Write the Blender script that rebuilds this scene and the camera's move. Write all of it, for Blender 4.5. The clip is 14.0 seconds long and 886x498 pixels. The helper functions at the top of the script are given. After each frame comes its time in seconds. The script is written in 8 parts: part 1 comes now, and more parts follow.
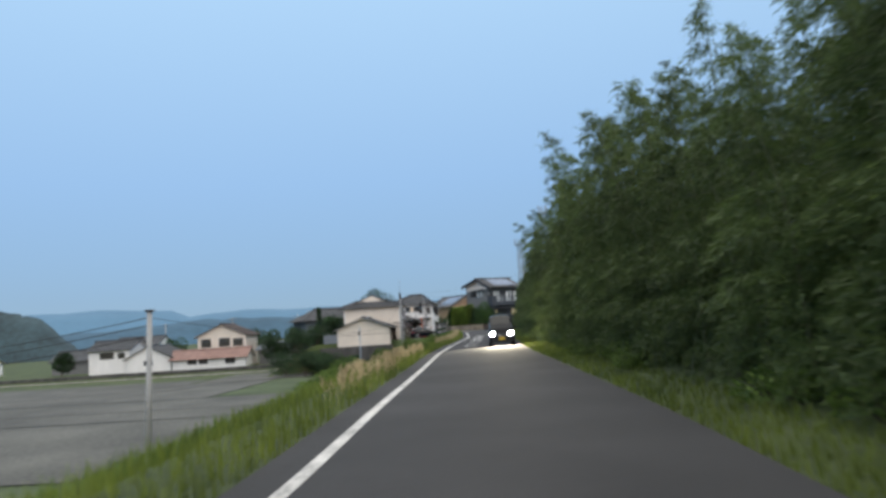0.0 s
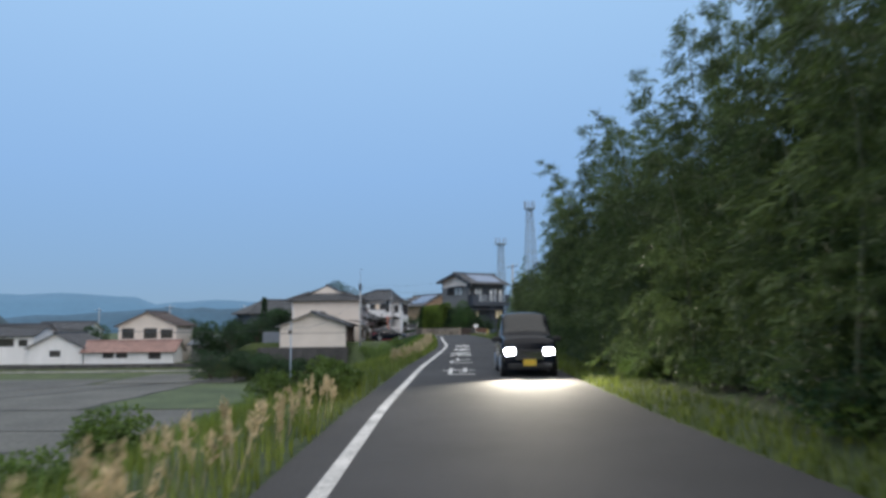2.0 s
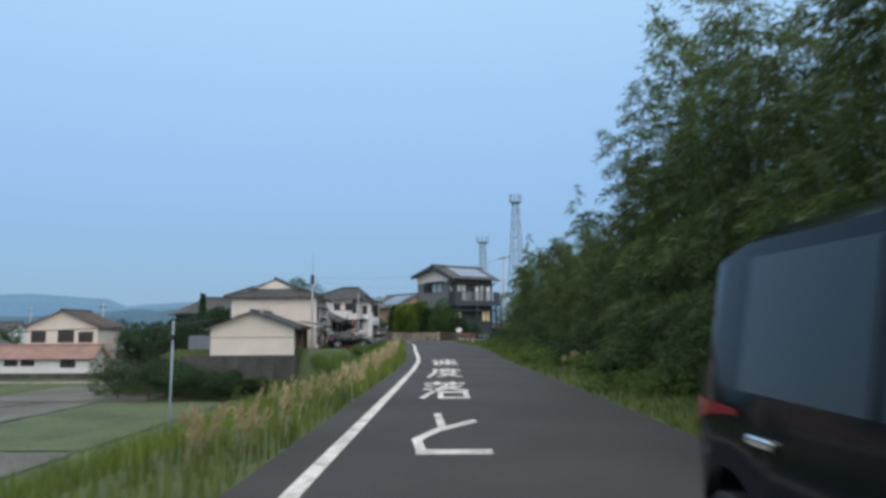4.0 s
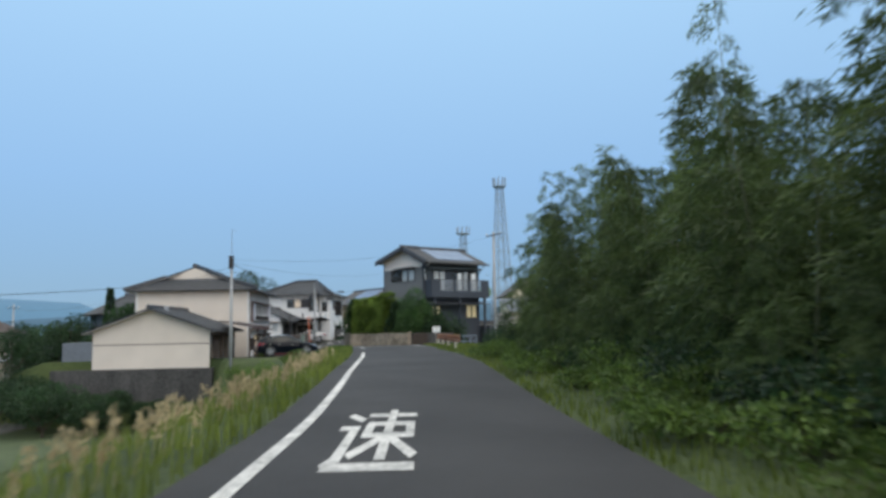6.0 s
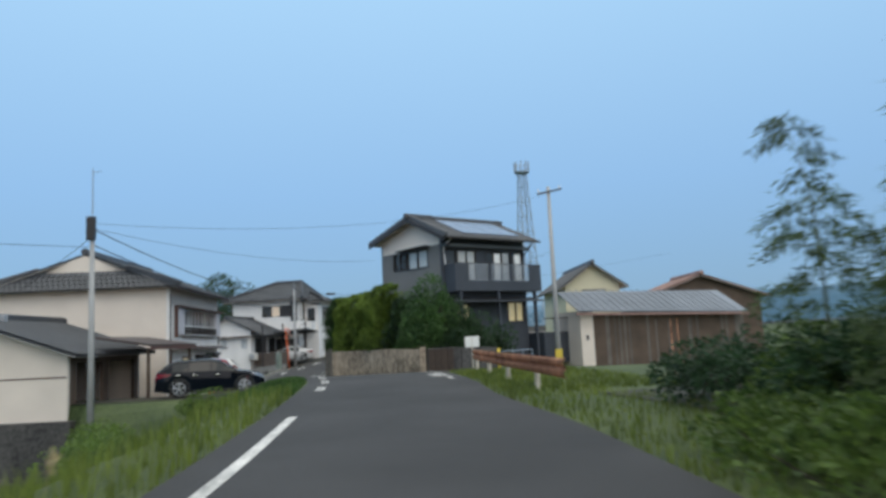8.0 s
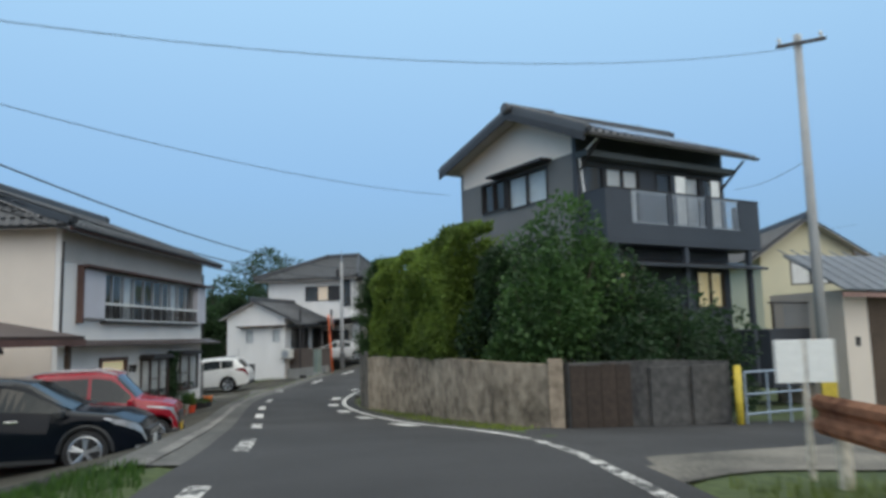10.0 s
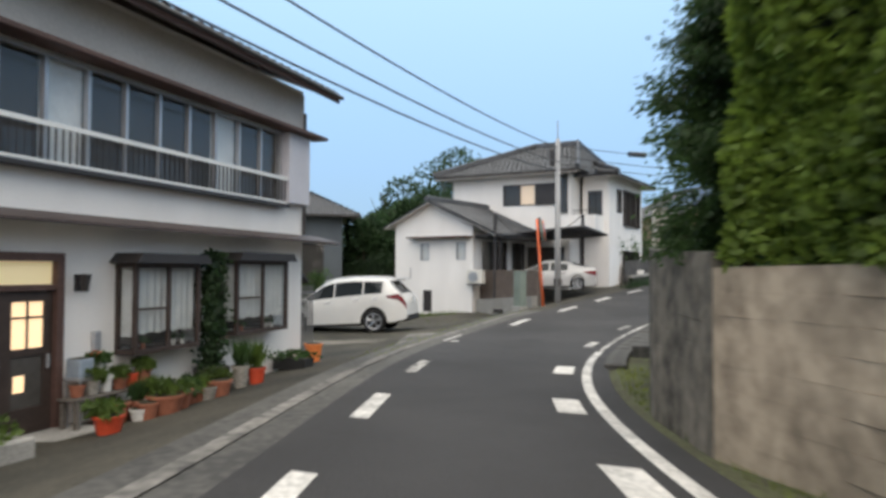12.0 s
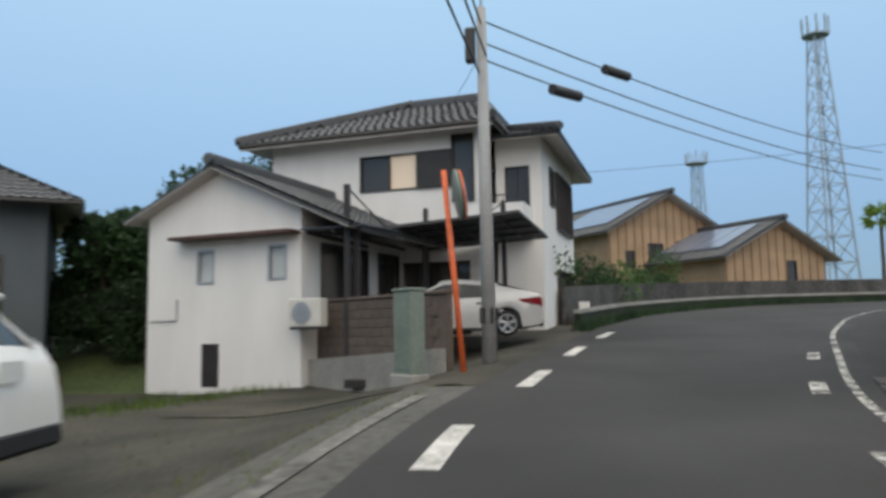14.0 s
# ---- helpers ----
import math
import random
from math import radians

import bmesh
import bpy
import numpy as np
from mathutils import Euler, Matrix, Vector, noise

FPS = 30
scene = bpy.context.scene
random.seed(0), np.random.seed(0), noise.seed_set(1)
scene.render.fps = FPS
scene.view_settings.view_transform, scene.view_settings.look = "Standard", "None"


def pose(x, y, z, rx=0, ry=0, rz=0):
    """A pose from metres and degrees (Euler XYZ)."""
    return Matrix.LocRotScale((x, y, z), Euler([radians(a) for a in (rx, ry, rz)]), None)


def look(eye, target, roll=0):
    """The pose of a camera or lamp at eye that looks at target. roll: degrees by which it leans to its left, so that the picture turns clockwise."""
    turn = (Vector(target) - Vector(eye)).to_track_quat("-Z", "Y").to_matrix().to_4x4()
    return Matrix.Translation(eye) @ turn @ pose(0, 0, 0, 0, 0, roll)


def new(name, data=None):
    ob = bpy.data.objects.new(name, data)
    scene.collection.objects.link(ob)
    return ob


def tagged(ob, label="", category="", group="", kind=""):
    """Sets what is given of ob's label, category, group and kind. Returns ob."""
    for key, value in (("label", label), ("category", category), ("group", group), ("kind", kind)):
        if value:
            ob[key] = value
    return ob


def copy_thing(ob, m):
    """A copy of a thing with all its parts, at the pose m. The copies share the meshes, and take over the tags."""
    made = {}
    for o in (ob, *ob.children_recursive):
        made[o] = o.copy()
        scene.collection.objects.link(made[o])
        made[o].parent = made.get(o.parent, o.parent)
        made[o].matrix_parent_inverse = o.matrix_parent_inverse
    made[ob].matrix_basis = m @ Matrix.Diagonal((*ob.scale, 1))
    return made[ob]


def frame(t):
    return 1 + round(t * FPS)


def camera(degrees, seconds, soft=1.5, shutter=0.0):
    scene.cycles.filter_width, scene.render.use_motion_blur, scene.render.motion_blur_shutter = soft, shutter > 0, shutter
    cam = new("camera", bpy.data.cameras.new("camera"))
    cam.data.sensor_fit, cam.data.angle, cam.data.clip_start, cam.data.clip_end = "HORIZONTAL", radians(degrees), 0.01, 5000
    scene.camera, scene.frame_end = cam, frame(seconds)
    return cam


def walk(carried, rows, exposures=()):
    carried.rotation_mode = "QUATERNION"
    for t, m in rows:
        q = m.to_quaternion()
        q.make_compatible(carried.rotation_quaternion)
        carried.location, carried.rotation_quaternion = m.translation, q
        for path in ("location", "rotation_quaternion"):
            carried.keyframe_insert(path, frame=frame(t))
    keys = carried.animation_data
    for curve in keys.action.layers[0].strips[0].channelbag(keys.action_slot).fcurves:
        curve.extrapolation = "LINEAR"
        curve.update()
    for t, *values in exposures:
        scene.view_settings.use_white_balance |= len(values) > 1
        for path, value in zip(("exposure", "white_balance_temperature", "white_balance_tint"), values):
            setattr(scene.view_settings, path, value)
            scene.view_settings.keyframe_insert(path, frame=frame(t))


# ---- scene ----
cam = camera(63.0, 14.0, soft=3.2, shutter=0.3)
PATH = [
    (0, (1.352, 2.164, 2.092), (1.226, 4.149, 2.299), -3.7),
    (0.5, (0.943, 8.051, 2.14), (0.825, 10.038, 2.335), -1.9),
    (1, (0.534, 13.59, 2.079), (0.427, 15.577, 2.279), -1.2),
    (1.5, (0.309, 18.649, 2.035), (0.219, 20.637, 2.24), -1.0),
    (2, (0.067, 23.913, 2.082), (0.01, 25.901, 2.292), -0.7),
    (2.5, (-0.236, 28.898, 2.058), (-0.266, 30.886, 2.272), -0.6),
    (5, (0.02, 52.268, 1.988), (0.049, 54.255, 2.211), -0.4),
    (5.5, (0.236, 57.303, 2.015), (0.287, 59.29, 2.235), -0.7),
    (6, (0.465, 62.328, 1.99), (0.525, 64.315, 2.209), -1.2),
    (6.5, (0.619, 67.699, 1.98), (0.682, 69.687, 2.191), -1.6),
    (7, (0.491, 73.656, 2.03), (0.546, 75.644, 2.263), -2.4),
    (9.5, (-0.798, 101.715, 2.202), (-0.898, 103.696, 2.455), -2.0),
    (10, (-1.212, 106.14, 2.274), (-1.418, 108.115, 2.512), -1.5),
    (10.5, (-1.921, 110.413, 2.305), (-2.256, 112.373, 2.516), -0.4),
    (11, (-3.087, 114.724, 2.249), (-3.568, 116.658, 2.413), 0.8),
    (11.5, (-4.303, 118.605, 1.989), (-4.932, 120.502, 2.068), 1.5),
    (12, (-6.04, 122.713, 1.624), (-6.783, 124.569, 1.683), 0.3),
    (12.5, (-7.692, 126.692, 1.412), (-8.497, 128.522, 1.486), -0.9),
    (13, (-9.362, 130.768, 1.234), (-10.127, 132.613, 1.345), -0.8),
    (13.5, (-10.638, 134.942, 1.05), (-11.222, 136.85, 1.192), -0.4),
    (14, (-11.424, 139.39, 0.992), (-11.766, 141.35, 1.2), -1.1),
]
walk(cam, [(t, look(eye, target, roll)) for t, eye, target, roll in PATH],
     exposures=[(0.0, 0.0, 6750, 10), (0.8, 0.0, 6700, 10), (1.6, -0.12, 6450, 11), (2.6, -0.25, 6150, 12), (3.2, -0.05, 6350, 10), (4.6, 0.0, 6550, 8), (9.5, -0.06, 6450, 5), (10.2, -0.04, 6500, 5), (11.0, 0.1, 6850, 8),
                (11.5, 0.22, 7050, 9), (12.1, 0.43, 7050, 10), (12.7, 0.37, 7150, 10), (13.3, 0.14, 7150, 9), (14.0, 0.0, 7000, 8)])

# ---- light ----
world = bpy.data.worlds.new("dusk_sky")
scene.world = world
world.use_nodes = True
wn, wl = world.node_tree.nodes, world.node_tree.links
bg = wn["Background"]
sky = wn.new("ShaderNodeTexSky")
sky.sky_type = "NISHITA"
sky.sun_disc = False
sky.sun_elevation = radians(21.0)
sky.sun_rotation = radians(156.0)
sky.air_density, sky.dust_density, sky.ozone_density = 1.0, 0.6, 4.0
SKY_GAIN = 0.1
coord = wn.new("ShaderNodeTexCoord")
sep = wn.new("ShaderNodeSeparateXYZ")
ramp = wn.new("ShaderNodeValToRGB")
ramp.color_ramp.elements[0].position = 0.0
ramp.color_ramp.elements[0].color = (0.25, 0.42, 0.62, 1)
ramp.color_ramp.elements[1].position = 1.0
ramp.color_ramp.elements[1].color = (2.5, 2.45, 2.35, 1)
for pos, col in ((0.06, (0.27, 0.45, 0.7)), (0.2, (0.34, 0.57, 0.91)), (0.45, (0.49, 0.77, 1.1)), (0.62, (1.15, 1.25, 1.35))):
    el = ramp.color_ramp.elements.new(pos)
    el.color = (*col, 1)
gain = wn.new("ShaderNodeMixRGB")
gain.blend_type = "MULTIPLY"
gain.inputs[0].default_value = 1.0
gain.inputs[2].default_value = (SKY_GAIN, SKY_GAIN, SKY_GAIN, 1)
blend = wn.new("ShaderNodeMixRGB")
blend.inputs[0].default_value = 0.85
wl.new(coord.outputs["Generated"], sep.inputs[0])
wl.new(sep.outputs["Z"], ramp.inputs[0])
wl.new(sky.outputs[0], gain.inputs[1])
wl.new(gain.outputs[0], blend.inputs[1])
wl.new(ramp.outputs[0], blend.inputs[2])
wl.new(blend.outputs[0], bg.inputs[0])
bg.inputs[1].default_value = 1.0

sun = new("evening_sun", bpy.data.lights.new("evening_sun", "SUN"))
sun.data.energy = 1.35
sun.data.angle = radians(60)
sun.data.color = (1.0, 0.85, 0.71)
sun.matrix_world = look((0, 0, 0), (-0.42, 1.0, -0.46))


# ---- materials ----
def surf(name, col, rough=0.75, var=0.18, scale=1.2, fine=30.0, bump=0.15, metal=0.0, col2=None, piece=0.0, space="Object", streak=1.0):
    """A worn surface: a broad stain, a fine grain, and a fine relief."""
    m = bpy.data.materials.new(name)
    m.use_nodes = True
    n, l = m.node_tree.nodes, m.node_tree.links
    b = n["Principled BSDF"]
    b.inputs["Roughness"].default_value = rough
    b.inputs["Metallic"].default_value = metal
    tc = n.new("ShaderNodeNewGeometry" if space == "Position" else "ShaderNodeTexCoord")
    big, small = n.new("ShaderNodeTexNoise"), n.new("ShaderNodeTexNoise")
    big.inputs["Scale"].default_value, small.inputs["Scale"].default_value = scale, fine
    big.inputs["Detail"].default_value, small.inputs["Detail"].default_value = 4, 3
    add = n.new("ShaderNodeMath")
    add.operation = "ADD"
    half = n.new("ShaderNodeMath")
    half.operation = "MULTIPLY"
    half.inputs[1].default_value = 0.5
    if streak != 1.0:
        mp = n.new("ShaderNodeMapping")
        mp.inputs["Scale"].default_value = (1, 1, streak)
        l.new(tc.outputs[space], mp.inputs[0])
        l.new(mp.outputs[0], big.inputs[0])
    else:
        l.new(tc.outputs[space], big.inputs[0])
    l.new(tc.outputs[space], small.inputs[0])
    l.new(big.outputs[0], add.inputs[0])
    l.new(small.outputs[0], add.inputs[1])
    l.new(add.outputs[0], half.inputs[0])
    r = n.new("ShaderNodeValToRGB")
    lo = [max(0.0, c * (1 - var)) for c in col]
    hi = [min(1.0, c * (1 + var)) for c in (col2 or col)]
    r.color_ramp.elements[0].position, r.color_ramp.elements[1].position = 0.36, 0.64
    r.color_ramp.elements[0].color, r.color_ramp.elements[1].color = (*lo, 1), (*hi, 1)
    l.new(half.outputs[0], r.inputs[0])
    out = r.outputs[0]
    if piece:
        info = n.new("ShaderNodeObjectInfo")
        geo = n.new("ShaderNodeNewGeometry")
        s = n.new("ShaderNodeMath")
        s.operation = "ADD"
        l.new(info.outputs["Random"], s.inputs[0])
        l.new(geo.outputs["Random Per Island"], s.inputs[1])
        mr = n.new("ShaderNodeMapRange")
        mr.inputs["From Max"].default_value = 2.0
        mr.inputs["To Min"].default_value, mr.inputs["To Max"].default_value = 1 - piece, 1 + piece
        l.new(s.outputs[0], mr.inputs["Value"])
        hsv = n.new("ShaderNodeHueSaturation")
        l.new(mr.outputs["Result"], hsv.inputs["Value"])
        l.new(out, hsv.inputs["Color"])
        out = hsv.outputs[0]
    l.new(out, b.inputs["Base Color"])
    if bump:
        bp = n.new("ShaderNodeBump")
        bp.inputs["Strength"].default_value = bump
        bp.inputs["Distance"].default_value = 0.02
        l.new(small.outputs[0], bp.inputs["Height"])
        l.new(bp.outputs[0], b.inputs["Normal"])
    return m


def dim_gloss(m, v):
    m.node_tree.nodes["Principled BSDF"].inputs["Specular IOR Level"].default_value = v
    return m


def glow(name, col, strength):
    m = bpy.data.materials.new(name)
    m.use_nodes = True
    b = m.node_tree.nodes["Principled BSDF"]
    b.inputs["Base Color"].default_value = (*col, 1)
    b.inputs["Emission Color"].default_value = (*col, 1)
    b.inputs["Emission Strength"].default_value = strength
    return m


def clear_glass(name, tint):
    m = bpy.data.materials.new(name)
    m.use_nodes = True
    n, l = m.node_tree.nodes, m.node_tree.links
    n.remove(n["Principled BSDF"])
    out = n["Material Output"]
    tr, gl, mx, fr = (n.new(k) for k in ("ShaderNodeBsdfTransparent", "ShaderNodeBsdfGlossy", "ShaderNodeMixShader", "ShaderNodeLayerWeight"))
    tr.inputs[0].default_value = (*tint, 1)
    gl.inputs["Roughness"].default_value = 0.04
    po, ad = n.new("ShaderNodeMath"), n.new("ShaderNodeMath")
    po.operation, ad.operation = "POWER", "MULTIPLY_ADD"
    po.inputs[1].default_value = 4.0
    ad.inputs[1].default_value, ad.inputs[2].default_value = 0.85, 0.06
    l.new(fr.outputs["Facing"], po.inputs[0])
    l.new(po.outputs[0], ad.inputs[0])
    l.new(ad.outputs[0], mx.inputs[0])
    l.new(tr.outputs[0], mx.inputs[1])
    l.new(gl.outputs[0], mx.inputs[2])
    l.new(mx.outputs[0], out.inputs[0])
    return m


def leaf_mat(name, col, col2, var=0.35):
    m = surf(name, col, 0.6, var, 0.35, 3.0, 0.0, col2=col2, piece=0.45)
    n, l = m.node_tree.nodes, m.node_tree.links
    b = n["Principled BSDF"]
    b.inputs["Subsurface Weight"].default_value = 0.0
    tl, mx = n.new("ShaderNodeBsdfTranslucent"), n.new("ShaderNodeMixShader")
    src = b.inputs["Base Color"].links[0].from_socket
    l.new(src, tl.inputs[0])
    mx.inputs[0].default_value = 0.45
    l.new(b.outputs[0], mx.inputs[1])
    l.new(tl.outputs[0], mx.inputs[2])
    l.new(mx.outputs[0], n["Material Output"].inputs[0])
    return m


